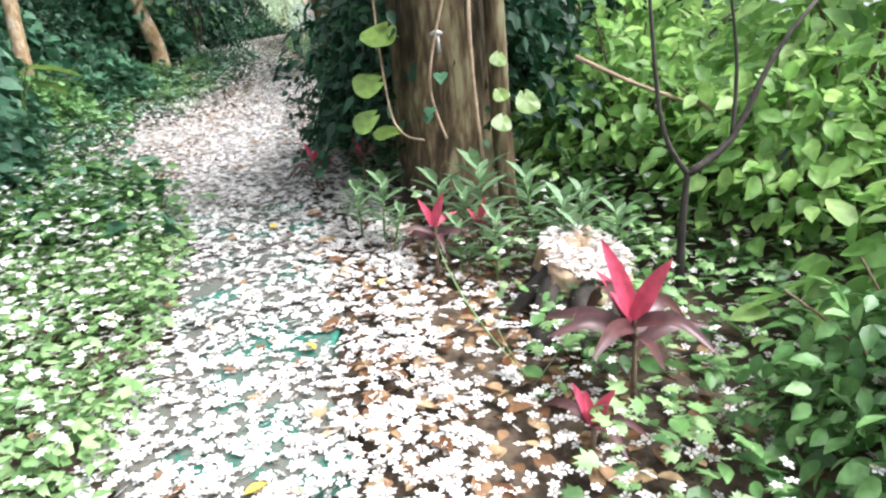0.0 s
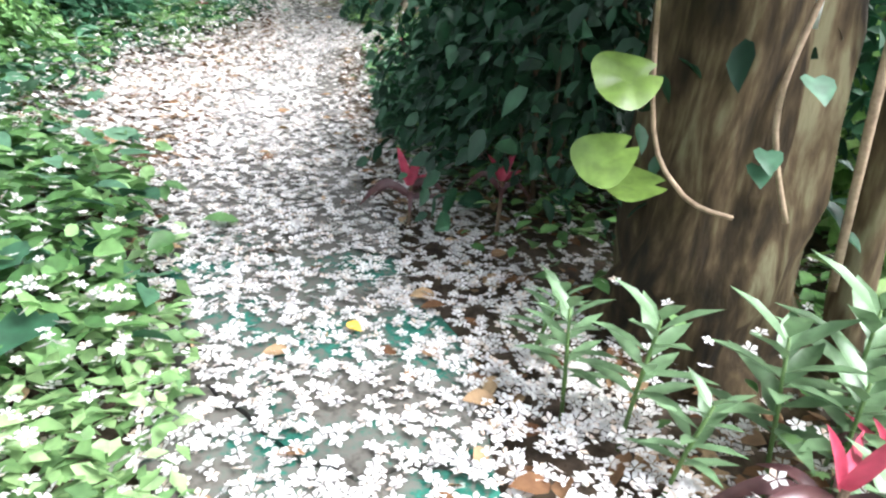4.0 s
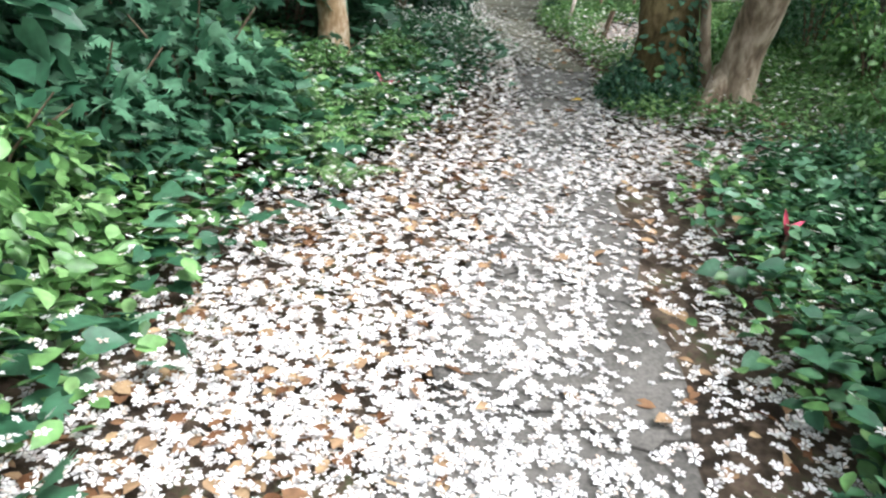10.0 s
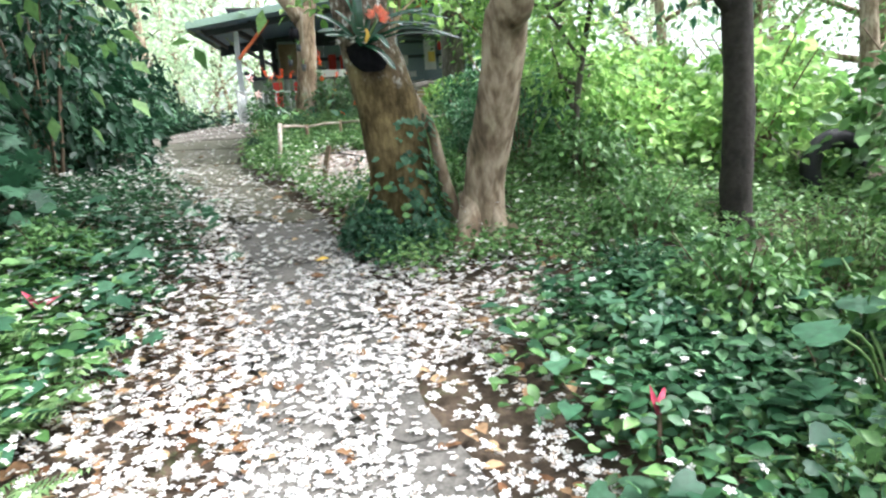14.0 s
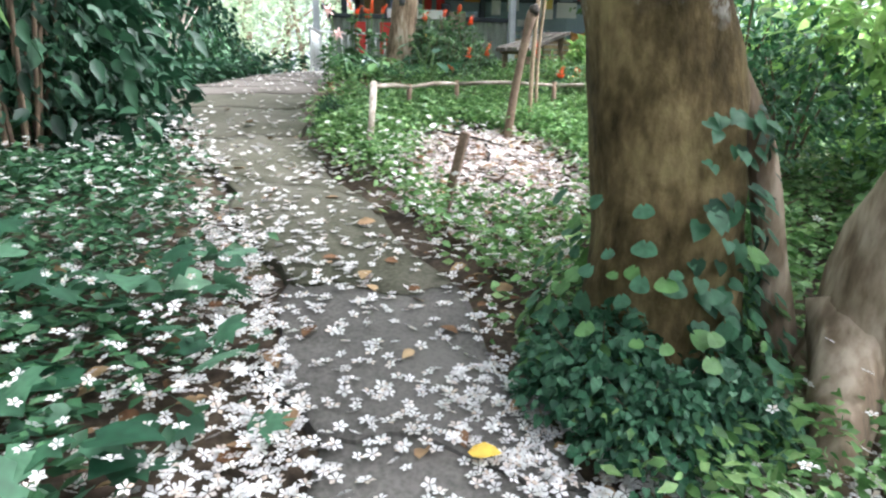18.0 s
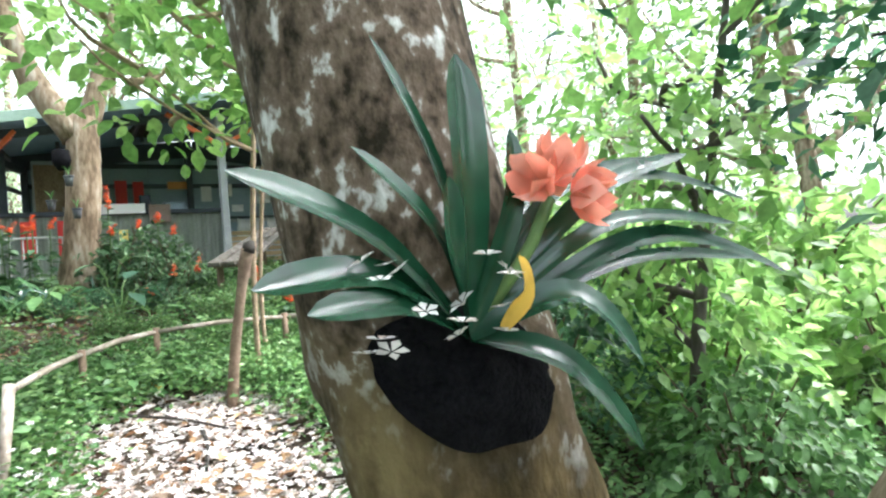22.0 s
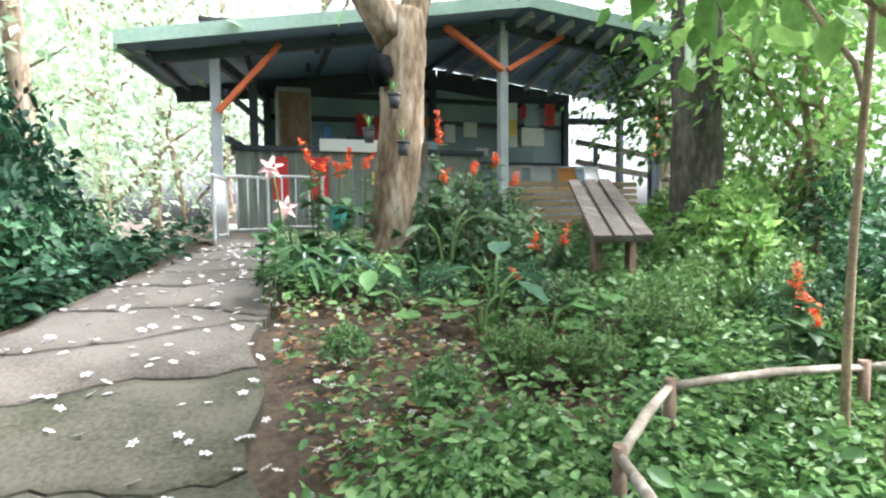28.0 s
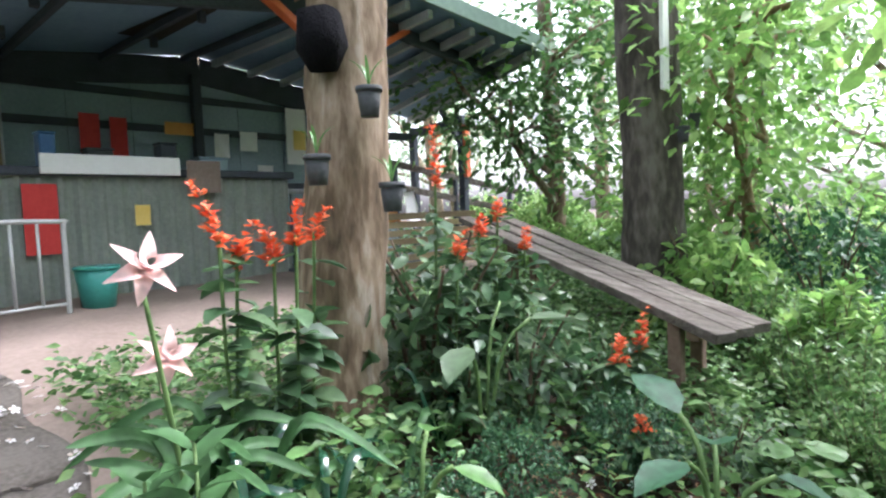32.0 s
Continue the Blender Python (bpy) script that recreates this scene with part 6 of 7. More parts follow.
for k in range(6):
    a, z = rng.uniform(255, 345), rng.uniform(1.3, 3.2)
    g = Leaves().add(T_HEART, turns([(math.cos(radians(a)), math.sin(radians(a)), -0.7)], [(math.cos(radians(a)), math.sin(radians(a)), 0.6)]), [on_trunk(a, z, 0.41)], [rng.uniform(0.05, 0.1)])
    mesh_object("leaf", g.mesh("leaf"), M_BLUEGREEN, climber)
fungus = thing("bracket_fungus", (1.14, 1.14, 2.08), "pale bracket fungus on the trunk", "fungus")
part("cap", tube(bmesh.new(), [(-0.035, 0, 0), (0, -0.015, 0.008), (0.035, 0, 0)], [0.007, 0.018, 0.008], 8, 0.3), M_GALV, fungus)
part("stalk", tube(bmesh.new(), [(0.01, 0.01, -0.1), (0.008, 0, 0)], [0.010, 0.009], 7), M_GALV, fungus)

# broken branch and the twiggy shrub
branch = thing("broken_branch", (1.92, 1.13, 1.9), "bare broken branch lying across the shrubs", "branch")
part("stick", tube(bmesh.new(), smooth_line([(0, 0, 0.0), (0.4, 0.0, -0.2), (0.85, 0.05, -0.35), (1.6, 0.1, -0.48)], 14), [0.014 - 0.0006 * i for i in range(14)], 8, 0.2), M_VINE, branch)
twiggy = thing("bare_shrub", (2.23, 0.36, gz(2.23, 0.36)), "bare forked brown shrub stems", "shrub")
for pts, r in (([(0, 0, -0.1), (0.0, 0, 0.3), (0.02, 0, 0.62)], 0.028), ([(0.02, 0, 0.6), (-0.1, 0.02, 0.85), (-0.16, 0.05, 1.5)], 0.015), ([(0.02, 0, 0.6), (0.25, 0.05, 0.75), (0.45, 0.1, 1.1), (0.7, 0.2, 1.35)], 0.02), ([(0.25, 0.05, 0.75), (0.28, 0.1, 1.1), (0.22, 0.1, 1.5)], 0.012)):
    line = smooth_line(pts, 10)
    part("branch", tube(bmesh.new(), line, [r * (1 - 0.06 * i) for i in range(10)], 7, 0.1), M_BARK_DARK, twiggy)
# Pale blue patch of unknown nature, modelled as a crumpled lump.
bag = thing("plastic_bag", (3.4, 1.3, 1.3), "crumpled pale blue lump among the shrubs", "bag")
bm = bmesh.new()
bmesh.ops.create_icosphere(bm, subdivisions=3, radius=0.2)
for v in bm.verts:
    v.co *= 1 + 0.5 * noise.noise(v.co * 9) + 0.2 * noise.noise(v.co * 23)
    v.co.y *= 0.5
part("film", bm, surface("pale_blue_film", [(0.25, (0.30, 0.40, 0.48)), (0.75, (0.45, 0.55, 0.62))], 5, 0.3, 0.2, 30), bag)


# single fallen leaves on the path
for x, y, s, m, lab in [(0.47, -0.05, 0.07, M_YELLOW_LEAF, "small bright yellow leaf"), (0.42, -0.85, 0.08, M_YELLOW_LEAF, "small bright yellow leaf"), (-0.8, 4.56, 0.1, M_BROWN_LEAF, "tan dry oval leaf"), (-1.64, 4.31, 0.1, M_BROWN_LEAF, "tan dry oval leaf"), (-0.94, 4.37, 0.12, M_BROWN_LEAF, "brown curled leaf"), (-0.6, 2.2, 0.16, M_COVER, "dull green fallen leaf"), (-1.5, 5.9, 0.1, M_BROWN_LEAF, "tan dry oval leaf"), (-2.73, 7.46, 0.14, M_YELLOW_LEAF, "long yellow fallen leaf"), (-0.88, 6.27, 0.1, M_BROWN_LEAF, "brown curled leaf"), (-2.6, 7.9, 0.13, M_BROWN_LEAF, "tan dry oval leaf"), (-1.26, 8.67, 0.1, M_YELLOW_LEAF, "yellow fallen leaf"), (-2.5, 12.4, 0.12, M_BROWN_LEAF, "tan dry oval leaf"), (-2.8, 12.9, 0.1, M_BROWN_LEAF, "brown curled leaf"), (0.75, 0.35, 0.08, M_YELLOW_LEAF, "yellow fallen leaf"), (-0.02, 1.4, 0.07, M_YELLOW_LEAF, "yellow fallen leaf")]:
    ob = thing("fallen_leaf", (x, y, gz(x, y) + 0.045), lab + " lying on the path", "leaf", "single fallen leaves")
    g = Leaves().add(T_OVAL, turns(rand_flat(1, 0, 0.1), rand_up(1, 0.3)), [(0, 0, 0)], [s])
    mesh_object("blade", g.mesh("blade"), m, ob)


# broad-leaved plants
def broad(loc, label, leaves, mat=M_HEART, template=T_HEART_FINE, group=""):
    """Big leaves on arching stalks: (azimuth, reach, height, size, dip)."""
    ob = thing("broadleaf_plant", loc, label, "plant", group)
    for az, reach, h, s, dip in leaves:
        c, sn = math.cos(radians(az)), math.sin(radians(az))
        end = (reach * c, reach * sn, h)
        stalk = part("stalk", tube(bmesh.new(), smooth_line([(0, 0, -0.03), (reach * 0.4 * c, reach * 0.4 * sn, h * 0.75), end], 8), [0.008] * 8, 6), M_STEM, ob)
        g = Leaves().add(template, turns([(c, sn, -dip)], [(c * 0.4, sn * 0.4, 1)]), [end], [s])
        mesh_object("leaf", g.mesh("leaf"), mat, stalk)
    return ob


broad((-2.55, 3.1, gz(-2.55, 3.1)), "plant with one large pale green leaf over the path edge", [(20, 0.12, 0.95, 0.46, 0.12), (60, 0.15, 0.84, 0.34, 0.3), (170, 0.2, 0.7, 0.3, 0.3), (270, 0.15, 0.6, 0.26, 0.4)], M_HEART, T_OVAL)
for x, y, s in [(-2.6, 7.1, 0.5), (-2.9, 6.6, 0.55), (-2.95, 7.5, 0.55), (-2.5, 6.5, 0.4), (-3.2, 7.2, 0.6), (0.75, 7.9, 0.4), (1.4, 7.6, 0.45), (0.22, 12.33, 0.34), (0.52, 12.48, 0.3)]:
    ob = thing("fern", (x, y, gz(x, y)), "light green fern with arching fronds", "fern", "ferns by the path")
    for i in range(9):
        a = 2 * math.pi * i / 9 + rng.uniform(-0.2, 0.2)
        g = Leaves().add(T_FERN, turns([(math.cos(a), math.sin(a), rng.uniform(0.2, 0.7))], [(0, 0, 1)]), [(0, 0, 0.02)], [s * rng.uniform(0.8, 1.15)])
        mesh_object("frond", g.mesh("frond"), M_COVER_PALE, ob)
for x, y in [(0.9, 6.1), (0.35, 5.2), (0.75, 5.4), (1.3, 6.6), (0.3, 4.4)]:
    broad((x, y, gz(x, y)), "blue-green heart-leaved plant at the path edge", [(rng.uniform(0, 360), rng.uniform(0.1, 0.3), rng.uniform(0.25, 0.6), rng.uniform(0.14, 0.2), rng.uniform(0.1, 0.5)) for i in range(8)], M_BLUEGREEN, T_HEART_FINE, "heart-leaved plants")

# roots of the split tree
for line, r in (([(-0.06, -0.05, 0.42), (-0.2, -0.22, 0.2), (-0.34, -0.42, 0.05), (-0.45, -0.55, -0.08)], 0.15), ([(-0.05, 0.0, 0.25), (-0.35, -0.05, 0.1), (-0.65, -0.02, 0.04), (-0.95, 0.05, -0.06)], 0.1), ([(0.1, -0.1, 0.4), (0.14, -0.3, 0.15), (0.12, -0.55, -0.06)], 0.12), ([(0.15, -0.05, 0.3), (0.4, -0.2, 0.1), (0.6, -0.35, -0.05)], 0.07)):
    line = [(x * 0.6, y * 0.6, z * 0.9) for x, y, z in line]
    part("root", tube(bmesh.new(), smooth_line(line, 9), [r * 0.85 * (1 - 0.075 * i) for i in range(9)], 11, 0.3), M_BARK, twin)

part("stem", tube(bmesh.new(), smooth_line([(-0.14, 0.08, 0.05), (-0.24, 0.1, 0.5), (-0.33, 0.14, 0.95), (-0.5, 0.22, 1.3)], 16), [0.062 - 0.002 * i for i in range(16)], 11, 0.18), M_BARK, twin, "slim dark second stem")
# leafy climbers at the foot of the mossy trunk
foot = thing("climber", (-0.56, 9.03, gz(-0.56, 9.03)), "heart-leaved climber covering the trunk foot", "vine")
for k in range(290):
    a, z = rng.uniform(0, 2 * math.pi), min(0.6, abs(rng.normal(0, 0.24)))
    rr = 0.29 + 0.25 * max(0, 0.45 - z) + rng.uniform(0, 0.07)
    c, s = math.cos(a), math.sin(a)
    g = Leaves().add(T_HEART_FINE, turns([(c * 0.5 + rng.normal(0, 0.3), s * 0.5 + rng.normal(0, 0.3), -0.6)], [(c, s, 0.7)]), [(rr * c, rr * s, z + 0.05)], [rng.uniform(0.035, 0.075)])
    mesh_object("leaf", g.mesh("leaf"), M_BLUEGREEN if k % 3 else M_COVER, foot)

for k in range(150):
    a, z = radians(rng.uniform(262, 345)), rng.uniform(0.05, 0.95)
    rr = 0.285 + rng.uniform(0, 0.05)
    c, s = math.cos(a), math.sin(a)
    g = Leaves().add(T_HEART, turns([(c * 0.5 + rng.normal(0, 0.4), s * 0.5 + rng.normal(0, 0.4), -0.5)], [(c, s, 0.6)]), [(rr * c, rr * s, z)], [rng.uniform(0.03, 0.075)])
    mesh_object("leaf", g.mesh("leaf"), M_BLUEGREEN if k % 3 else M_DARKLEAF, foot)

# orange-flowered strap plant in a black cloth pocket on the trunk
PX, PY_, PZ_ = -0.80, 8.76, 3.785
pocket = thing("cloth_pocket", (-0.70, 9.035, PZ_ - 0.035), "black cloth pocket tied round the trunk", "planter")
bm = bmesh.new()
rings = []
for j in range(9):
    t = j / 8
    ring = []
    for i in range(17):
        a = radians(225 + 60 * i / 16)
        edge = abs(i - 8) / 8
        half = 0.108 * math.sqrt(max(0.02, 1 - edge * edge * 0.95))
        zz = -0.055 - 0.03 * (i - 8) / 8 * edge + half * (2 * t - 1) + 0.003 * math.sin(i * 0.9 + j)
        r = 0.268 + 0.03 * math.sin(math.pi * t) * (1 - edge) + 0.003 * math.sin(i * 1.1 + j)
        ring.append(bm.verts.new((r * math.cos(a) + 0.02 - 0.18 * (zz + 0.1), r * math.sin(a), zz)))
    rings.append(ring)
for a, b in zip(rings, rings[1:]):
    for i in range(16):
        bm.faces.new((a[i], a[i + 1], b[i + 1], b[i])).smooth = True
part("cloth", bm, M_BLACK, pocket)


clivia = thing("clivia", (PX, PY_, PZ_), "orange-flowered strap-leaved plant growing on the trunk", "plant")
clivia.scale = (1.15, 1.15, 1.15)
for bow, tip, w in [((-0.12, -0.05, 0.10), (-0.26, -0.06, 0.165), 0.021), ((-0.12, -0.06, 0.06), (-0.25, -0.08, 0.06), 0.02), ((-0.1, -0.07, 0.03), (-0.21, -0.1, 0.035), 0.018), ((-0.02, -0.03, 0.16), (-0.09, -0.02, 0.32), 0.012),
                    ((0.0, -0.05, 0.15), (0.0, -0.05, 0.30), 0.03), ((-0.03, -0.06, 0.07), (-0.035, -0.07, 0.16), 0.016), ((0.06, -0.05, 0.12), (0.07, -0.05, 0.22), 0.016),
                    ((0.25, -0.04, 0.16), (0.60, -0.02, 0.13), 0.012), ((0.3, -0.06, 0.08), (0.66, -0.05, 0.0), 0.017), ((0.28, -0.03, 0.05), (0.62, -0.02, 0.03), 0.012), ((0.2, -0.05, 0.14), (0.42, -0.04, 0.20), 0.012), ((0.18, 0.0, 0.15), (0.47, 0.05, 0.21), 0.012), ((0.2, -0.07, 0.1), (0.5, -0.06, 0.09), 0.012),
                    ((0.1, -0.1, 0.02), (0.16, -0.14, -0.06), 0.022), ((0.1, -0.08, -0.06), (0.2, -0.1, -0.18), 0.024), ((-0.05, -0.06, 0.10), (-0.14, -0.06, 0.19), 0.014), ((0.12, 0.02, 0.12), (0.22, 0.1, 0.18), 0.016)]:
    part("leaf", strap((0.01, -0.02, -0.02), bow, tip, w), M_CLIVIA, clivia)
part("flower_stalk", tube(bmesh.new(), smooth_line([(0.03, -0.02, 0), (0.08, -0.05, 0.07), (0.115, -0.06, 0.135)], 6), [0.008] * 6, 7), M_STEM, clivia)
for k, (c, s, up) in enumerate(((0.1, -0.3, 0.9), (0.8, -0.5, 0.1), (-0.8, -0.3, 0.3), (0.5, 0.5, 0.5), (0.5, -0.8, -0.2))):
    g = Leaves()
    d = Vector((c, s, up)).normalized()
    u = d.orthogonal().normalized()
    v = d.cross(u)
    for j in range(6):
        b = j * math.pi / 3
        w = d * 0.8 + (u * math.cos(b) + v * math.sin(b)) * (0.45 + 0.2 * (j % 2))
        g.add(T_OVAL, turns([tuple(w)], [tuple(u * math.cos(b) + v * math.sin(b))]), [tuple(Vector((0.12, -0.06, 0.14)) + d * 0.022)], [(0.072, 0.058, 0.058)])
    mesh_object("blossom", g.mesh("blossom"), M_SALMON, clivia, "salmon-orange trumpet blossom")
part("leaf", strap((0.03, -0.06, -0.01), (0.045, -0.085, 0.03), (0.035, -0.09, 0.07), 0.012), M_YELLOW_LEAF, clivia, "yellowed leaf")
k = 16
p = np.stack([PX + rng.uniform(-0.2, 0.1, k), PY_ + rng.uniform(-0.13, -0.07, k), PZ_ + rng.uniform(-0.03, 0.07, k)], -1)
fallen("fallen_blossom", "white blossoms caught in the strap leaves", p, (0.028, 0.042), T_BLOSSOM, M_PETAL, 0.6)

# tyre, blue tray, white pipes, bare earth
tyre = thing("tyre", (3.55, 8.95, gz(3.55, 8.95) + 0.25), "old black rubber tyre leaning in the shrubs", "tyre")
bm = bmesh.new()
n, mseg = 36, 10
vs = [[bm.verts.new(((0.27 + 0.085 * math.cos(2 * math.pi * j / mseg)) * math.cos(2 * math.pi * i / n), 0.09 * math.sin(2 * math.pi * j / mseg), (0.27 + 0.085 * math.cos(2 * math.pi * j / mseg)) * math.sin(2 * math.pi * i / n))) for j in range(mseg)] for i in range(n)]
for i in range(n):
    for j in range(mseg):
        bm.faces.new((vs[i][j], vs[(i + 1) % n][j], vs[(i + 1) % n][(j + 1) % mseg], vs[i][(j + 1) % mseg])).smooth = True
part("tread", bm, M_RUBBER, tyre)
tray = thing("tray", (0.75, 7.9, gz(0.75, 7.9) + 0.1), "small blue plastic tray in the weeds", "tray")
bm = bmesh.new()
box(bm, (-0.09, -0.05, 0), (0.09, 0.05, 0.03), 0.008)
part("tray_body", bm, M_BLUE, tray)
pipes = thing("pipe_rail", (0, 0, 0), "white pipe railing beyond the shrubs", "railing")
for z in (3.38, 3.52):
    part("pipe", tube(bmesh.new(), [(4.2, 14.9, z), (7.8, 16.6, z)], [0.022, 0.022], 8), M_WHITE_PLASTIC, pipes)
for x in (4.6, 6.0, 7.4):
    y = 14.9 + (x - 4.2) * 0.472
    part("post", tube(bmesh.new(), [(x, y, gz(x, y) - 0.1), (x, y, 3.56)], [0.022, 0.022], 8), M_WHITE_PLASTIC, pipes)
earth = thing("bare_earth", (0, 0, 0), "patch of pale pinkish bare earth", "ground", kind="structure")
bm = bmesh.new()
c0 = bm.verts.new((2.6, 11.2, gz(2.6, 11.2) + 0.02))
ring = []
for i in range(28):
    a = 2 * math.pi * i / 28
    q = 1 + 0.2 * math.sin(3 * a + 1) + 0.1 * math.sin(7 * a)
    x, y = 2.6 + 1.5 * q * math.cos(a), 11.2 + 1.3 * q * math.sin(a)
    ring.append(bm.verts.new((x, y, gz(x, y) + 0.02)))
for i in range(28):
    bm.faces.new((c0, ring[i], ring[(i + 1) % 28]))
part("earth_patch", bm, M_STONE, earth)

# thin tree with large bright leaves beside the pole
tree("small_tree", (-0.12, 12.35, gz(-0.12, 12.35)), (0.12, 12.5, 6.2), (0.022, 0.016), "thin pale-stemmed tree with bright hanging leaves", M_VINE, 9, 1.6, (11, 0.28, (0.10, 0.19)), M_BRIGHT, bends=[(-0.1, 12.35, 4.0)], seg=9, limb_from=0.6, flare=1.1, template=T_OVAL)
tree("small_tree", (0.02, 12.6, gz(0.02, 12.6)), (0.35, 12.7, 6.4), (0.018, 0.014), "thin pale-stemmed tree with bright hanging leaves", M_VINE, 7, 1.6, (11, 0.28, (0.11, 0.2)), M_BRIGHT, bends=[(0.02, 12.6, 4.0)], seg=8, limb_from=0.6, flare=1.1, template=T_OVAL)


# ---- flower bed before the shed ----
def salvia(x, y, z, lean, size=1.0, label="red-flowered sage stem with green leaves"):
    """One stem that ends in a slim curved flower spike with its top at height z."""
    ob = thing("sage", (x, y, gz(x, y)), label, "plant", "red-flowered sages")
    h = z - gz(x, y) - 0.1
    stem = part("stem", tube(bmesh.new(), smooth_line([(-lean * 0.4, 0.03, -0.03), (-lean * 0.1, 0.02, h * 0.5), (0, 0, h)], 8), [0.006] * 8, 5), M_STEM, ob)
    k = 28
    d = rng.uniform(0.2, 0.97, k)
    az = rng.uniform(0, 2 * np.pi, k)
    p = np.stack([-lean * 0.4 * (1 - d), 0.03 * (1 - d), d * h], -1)
    g = Leaves().add(T_OVAL, turns(np.stack([np.cos(az), np.sin(az), rng.uniform(-0.4, 0.3, k)], -1), rand_up(k, 0.3)), p, rng.uniform(0.07, 0.14, k))
    mesh_object("foliage", g.mesh("foliage"), M_SAGE, ob)
    k = 70
    t = rng.uniform(0, 1, k)
    az = rng.uniform(0, 2 * np.pi, k)
    ln = 0.16 * size
    p = np.stack([lean * t * t * 0.6 + rng.normal(0, 0.006, k), rng.normal(0, 0.006, k), h + ln * (t - 0.25)], -1)
    g = Leaves().add(T_LEAF, turns(np.stack([np.cos(az), np.sin(az), rng.uniform(-0.1, 0.9, k)], -1), rand_up(k, 0.4)), p, rng.uniform(0.7, 1.2, k) * 0.04 * (1.15 - 0.55 * t))
    mesh_object("flower_spike", g.mesh("flower_spike"), M_ORANGE_FLOWER, stem, "orange-red flower spike")
    return ob


for x, y, z, lean, size in [(-1.72, 15.1, 4.48, -0.12, 1.2), (-1.66, 15.12, 4.40, 0.12, 0.9), (-1.47, 15.1, 4.46, 0.03, 0.9), (-1.52, 15.15, 4.40, -0.05, 0.7), (-1.33, 15.2, 4.46, 0.1, 0.7), (-0.82, 15.1, 4.66, 0.0, 1.5), (-0.56, 15.1, 4.42, 0.05, 0.6), (-0.36, 15.15, 4.48, 0.02, 0.7), (-0.22, 15.1, 4.34, 0.04, 0.7), (-0.82, 15.0, 4.36, 0.1, 0.7),
                            (-0.10, 14.6, 3.92, 0.08, 1.2), (-0.32, 14.6, 3.90, 0.02, 0.8), (-0.55, 14.4, 3.72, -0.08, 0.5), (0.05, 12.95, 3.78, 0.03, 1.0), (0.62, 13.35, 3.6, -0.04, 0.7), (0.35, 13.1, 3.6, 0.06, 0.7), (0.95, 13.6, 3.62, 0.0, 0.8)]:
    salvia(x, y - 0.08, z + 0.1, lean, size)


def lily(x, y, lean, flowers):
    """Strap leaves round a stalk; flowers: (height, facing azimuth)."""
    ob = thing("striped_lily", (x, y, gz(x, y)), "pink and white striped lily with strap leaves", "plant", "striped lilies")
    for i in range(7):
        a = 2.4 * i
        q = rng.uniform(0.28, 0.42)
        part("leaf", strap((0, 0, 0), (0.3 * q * math.cos(a), 0.3 * q * math.sin(a), q * 0.8), (0.85 * q * math.cos(a), 0.85 * q * math.sin(a), q * rng.uniform(0.5, 1.0)), 0.018), M_STRAP, ob)
    h = max(f[0] for f in flowers)
    part("stalk", tube(bmesh.new(), smooth_line([(0, 0, -0.03), (lean * 0.5, 0, h * 0.5), (lean, 0, h - 0.03)], 8), [0.008, 0.008, 0.0075, 0.007, 0.007, 0.006, 0.006, 0.005], 7), M_STEM, ob)
    for z, az in flowers:
        d = Vector((math.cos(radians(az)), math.sin(radians(az)), 0.1)).normalized()
        u = d.cross(Vector((0, 0, 1))).normalized()
        v = d.cross(u)
        c = Vector((lean * z / h, 0, z)) + d * 0.05
        throat = part("flower_tube", tube(bmesh.new(), [tuple(Vector((lean * z / h, 0, z - 0.02))), tuple(c)], [0.006, 0.014], 7), M_STEM, ob)
        for j in range(6):
            b = j * math.pi / 3 + 0.3
            o = u * math.cos(b) + v * math.sin(b)
            part("petal", strap(tuple(c), tuple(c + d * 0.045 + o * 0.03), tuple(c + d * (0.03 + 0.01 * (j % 2)) + o * 0.088), 0.023, True), M_LILY, throat, "pink and white petal")
    return ob


lily(-1.86, 14.95, -0.1, [(0.8, 255)])
lily(-1.8, 15.1, -0.08, [(0.52, 265)])
for x, y, q in [(-1.8, 14.78, 0.46), (-1.64, 14.7, 0.42), (-1.7, 14.95, 0.5), (-1.42, 14.85, 0.36), (-0.98, 14.9, 0.4), (-1.9, 14.95, 0.34)]:
    ob = thing("strap_clump", (x, y, gz(x, y)), "clump of arching dark green strap leaves", "plant", "strap-leaved clumps")
    for i in range(7):
        a, ln = 2.4 * i + rng.uniform(0, 0.5), q * rng.uniform(0.7, 1.15)
        c, s_, up = math.cos(a), math.sin(a), rng.uniform(0.5, 0.95)
        part("leaf", strap((0, 0, 0), (0.3 * ln * c, 0.3 * ln * s_, up * ln * 0.8), (0.85 * ln * c, 0.85 * ln * s_, ln * (up - 0.45)), 0.015), M_STRAP if i % 3 else M_CLIVIA, ob)
broad((-1.4, 14.6, gz(-1.4, 14.6)), "plant with broad grey-green leaves in the bed", [(250, 0.12, 0.22, 0.2, 0.6), (300, 0.1, 0.25, 0.16, 0.4), (200, 0.15, 0.2, 0.18, 0.6), (30, 0.12, 0.3, 0.16, 0.2)], M_COVER, T_OVAL)
broad((-0.85, 13.98, gz(-0.85, 13.98)), "plant with broad grey-green leaves in the bed", [(20, 0.15, 0.32, 0.24, 0.2), (60, 0.15, 0.42, 0.24, -0.4), (300, 0.15, 0.3, 0.22, 0.5), (160, 0.12, 0.36, 0.2, 0.1)], M_BLUEGREEN, T_OVAL)
broad((-0.85, 14.8, gz(-0.85, 14.8)), "plant with broad grey-green leaves in the bed", [(330, 0.2, 0.5, 0.26, 0.1), (15, 0.2, 0.55, 0.22, 0.3), (200, 0.15, 0.45, 0.2, 0.3)], M_COVER_BROAD, T_OVAL)
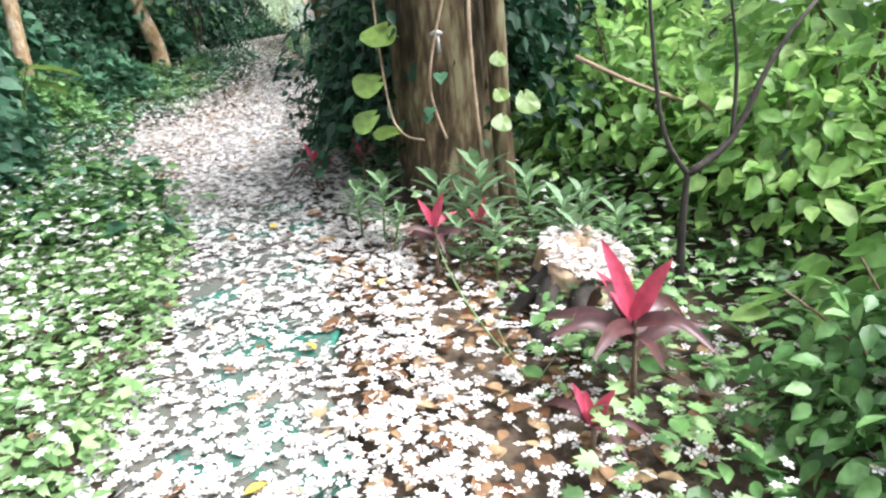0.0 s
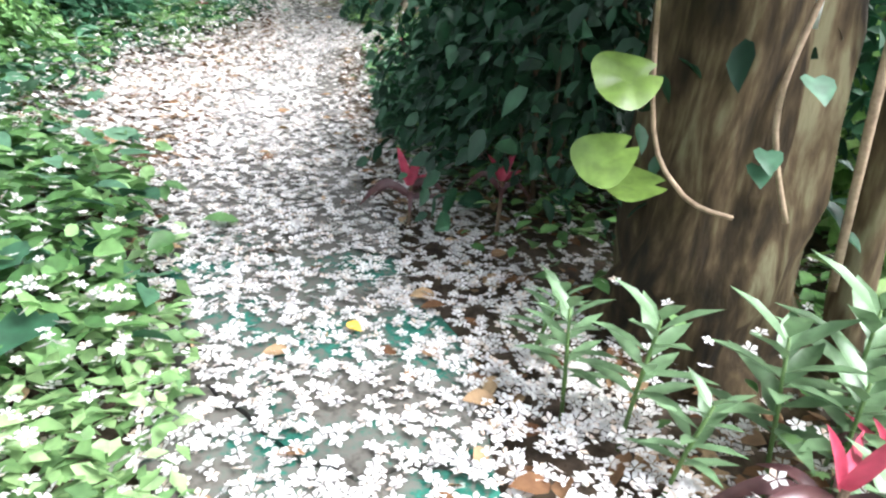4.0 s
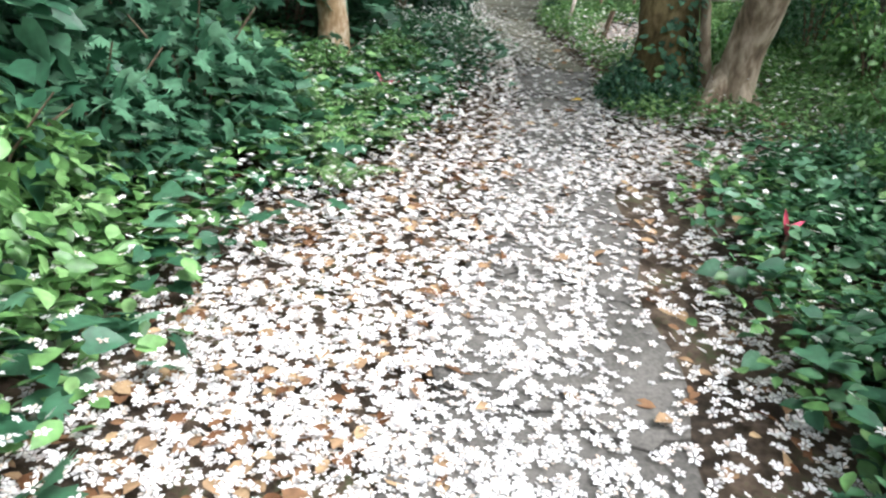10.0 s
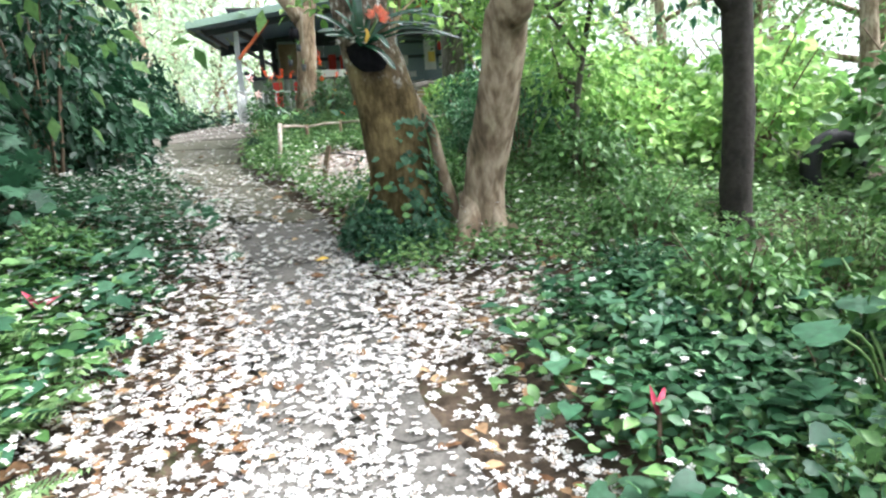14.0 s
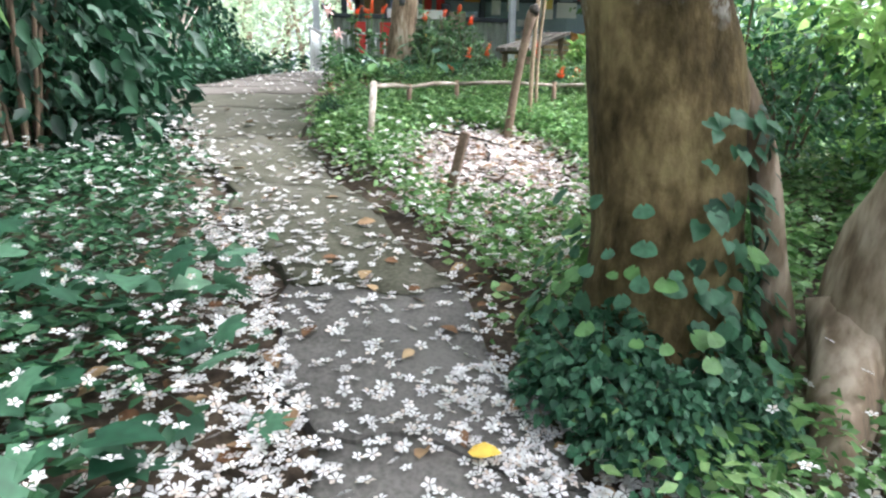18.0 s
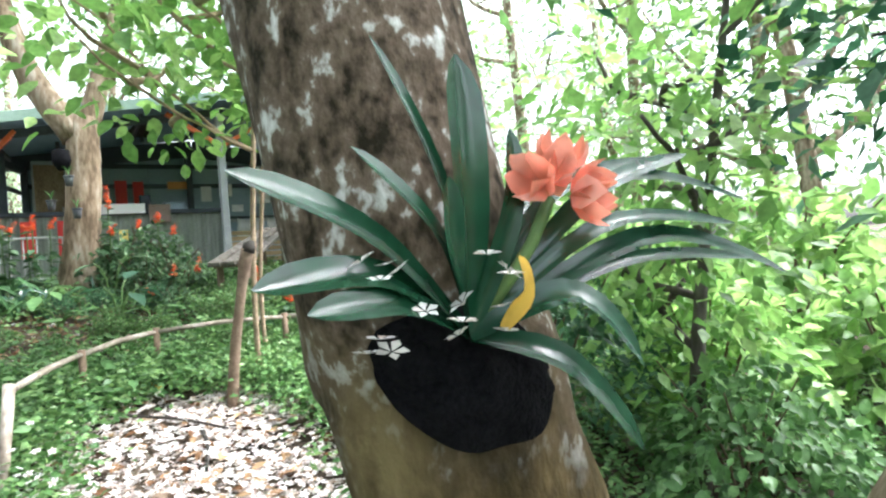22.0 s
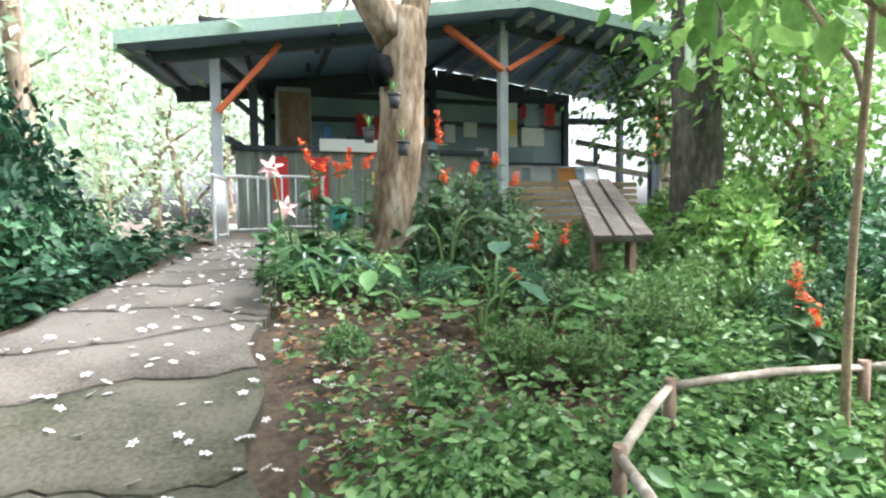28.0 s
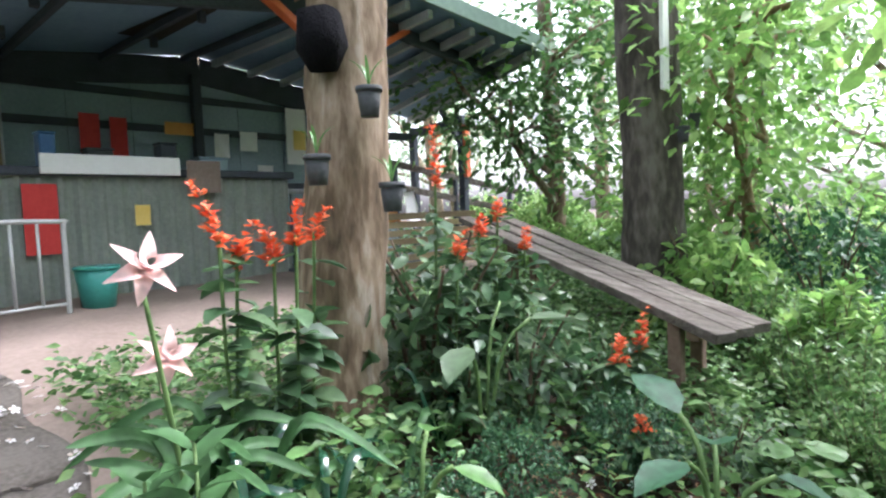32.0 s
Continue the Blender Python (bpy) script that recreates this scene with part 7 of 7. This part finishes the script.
for x, y in [(-0.95, 13.95), (-0.6, 13.8), (-0.2, 14.0), (-1.3, 14.2)]:
    broad((x, y, gz(x, y)), "bright green broad-leaved weed", [(rng.uniform(0, 360), 0.12, rng.uniform(0.1, 0.22), rng.uniform(0.10, 0.15), 0.15) for i in range(6)], M_COVER, T_HEART_FINE, "broad-leaved weeds")
for x, y, s in [(-2.0, 14.62, 0.5), (-2.05, 14.8, 0.4)]:
    whorl(x, y, s, M_STRAP, "thin-stemmed plant with slim leaves at the bed corner")


# pots on the trunk, white board
def pot(x, y, z, label, r=0.042, h=0.095):
    ob = thing("hanging_pot", (x, y, z), label, "pot", "pots hung on the trunk")
    body = part("pot_body", tube(bmesh.new(), [(0, 0, 0), (0, 0, h * 0.5), (0, 0, h)], [r * 0.75, r * 0.9, r], 14), M_POT, ob)
    part("rim", tube(bmesh.new(), [(0, 0, h - 0.01), (0, 0, h + 0.008)], [r * 1.12, r * 1.12], 14), M_POT, body)
    for i in range(5):
        a = 1.3 * i
        g = Leaves().add(T_STRAP, turns([(math.cos(a), math.sin(a), 0)], [(0, 0, 1)]), [(0, 0, h)], [(0.12, 0.13, 0.13)])
        mesh_object("leaf", g.mesh("leaf"), M_COVER, ob)
    return ob


pot(-1.14, 15.02, 4.85, "small dark pot hung high on the trunk")
pot(-1.09, 14.98, 4.52, "small dark pot hung on the trunk")
pot(-1.3, 15.12, 4.62, "small dark pot hung on the trunk side")
pot(1.46, 14.89, 4.9, "small dark pot hung on the grey trunk")
pot(1.66, 14.89, 5.0, "small dark pot hung on the grey trunk")
board = thing("white_board", (1.32, 14.95, 5.23), "long white board tied to the grey trunk", "board")
bm = bmesh.new()
box(bm, (-0.05, -0.012, 0), (0.05, 0.012, 1.6), 0.004)
part("plank", bm, M_WHITE_PLASTIC, board)
cloth2 = thing("cloth_pocket", (-0.98, 9.0, 4.3), "black cloth pocket tied high on the mossy trunk", "planter")
part("cloth", tube(bmesh.new(), smooth_line([(0.03, 0, 0), (0.0, -0.02, 0.1), (-0.03, -0.02, 0.22), (-0.05, 0, 0.4)], 9), [0.02, 0.035, 0.045, 0.05, 0.055, 0.06, 0.06, 0.06, 0.06], 14, 0.15), M_BLACK, cloth2)

sprigs("shrub", (0.92, 14.0, gz(0.92, 14.0)), 0.2, 0.78, 16, M_BRIGHT, "upright yellow-green leafy shrub by the bench")
moss = thing("cloth_pocket", (-1.19, 15.25, 5.04), "dark cloth pocket tied on the forked tree", "planter")
part("cloth", tube(bmesh.new(), [(0.02, -0.02, 0), (0.0, -0.04, 0.08), (0.0, -0.03, 0.2)], [0.05, 0.085, 0.075], 14, 0.3), M_BLACK, moss)

bare = thing("bare_shrub", (-3.85, 14.55, gz(-3.85, 14.55)), "pale leafless forked shrub beside the path", "shrub")
for k in range(9):
    a, q = 2.4 * k, rng.uniform(0.25, 0.55)
    line = smooth_line([(0, 0, -0.05), (0.3 * q * math.cos(a), 0.3 * q * math.sin(a), 0.5), (q * math.cos(a), q * math.sin(a), rng.uniform(1.0, 1.5))], 8)
    part("branch", tube(bmesh.new(), line, [0.02 * (1 - 0.11 * i) for i in range(8)], 6, 0.2), M_BAMBOO, bare)
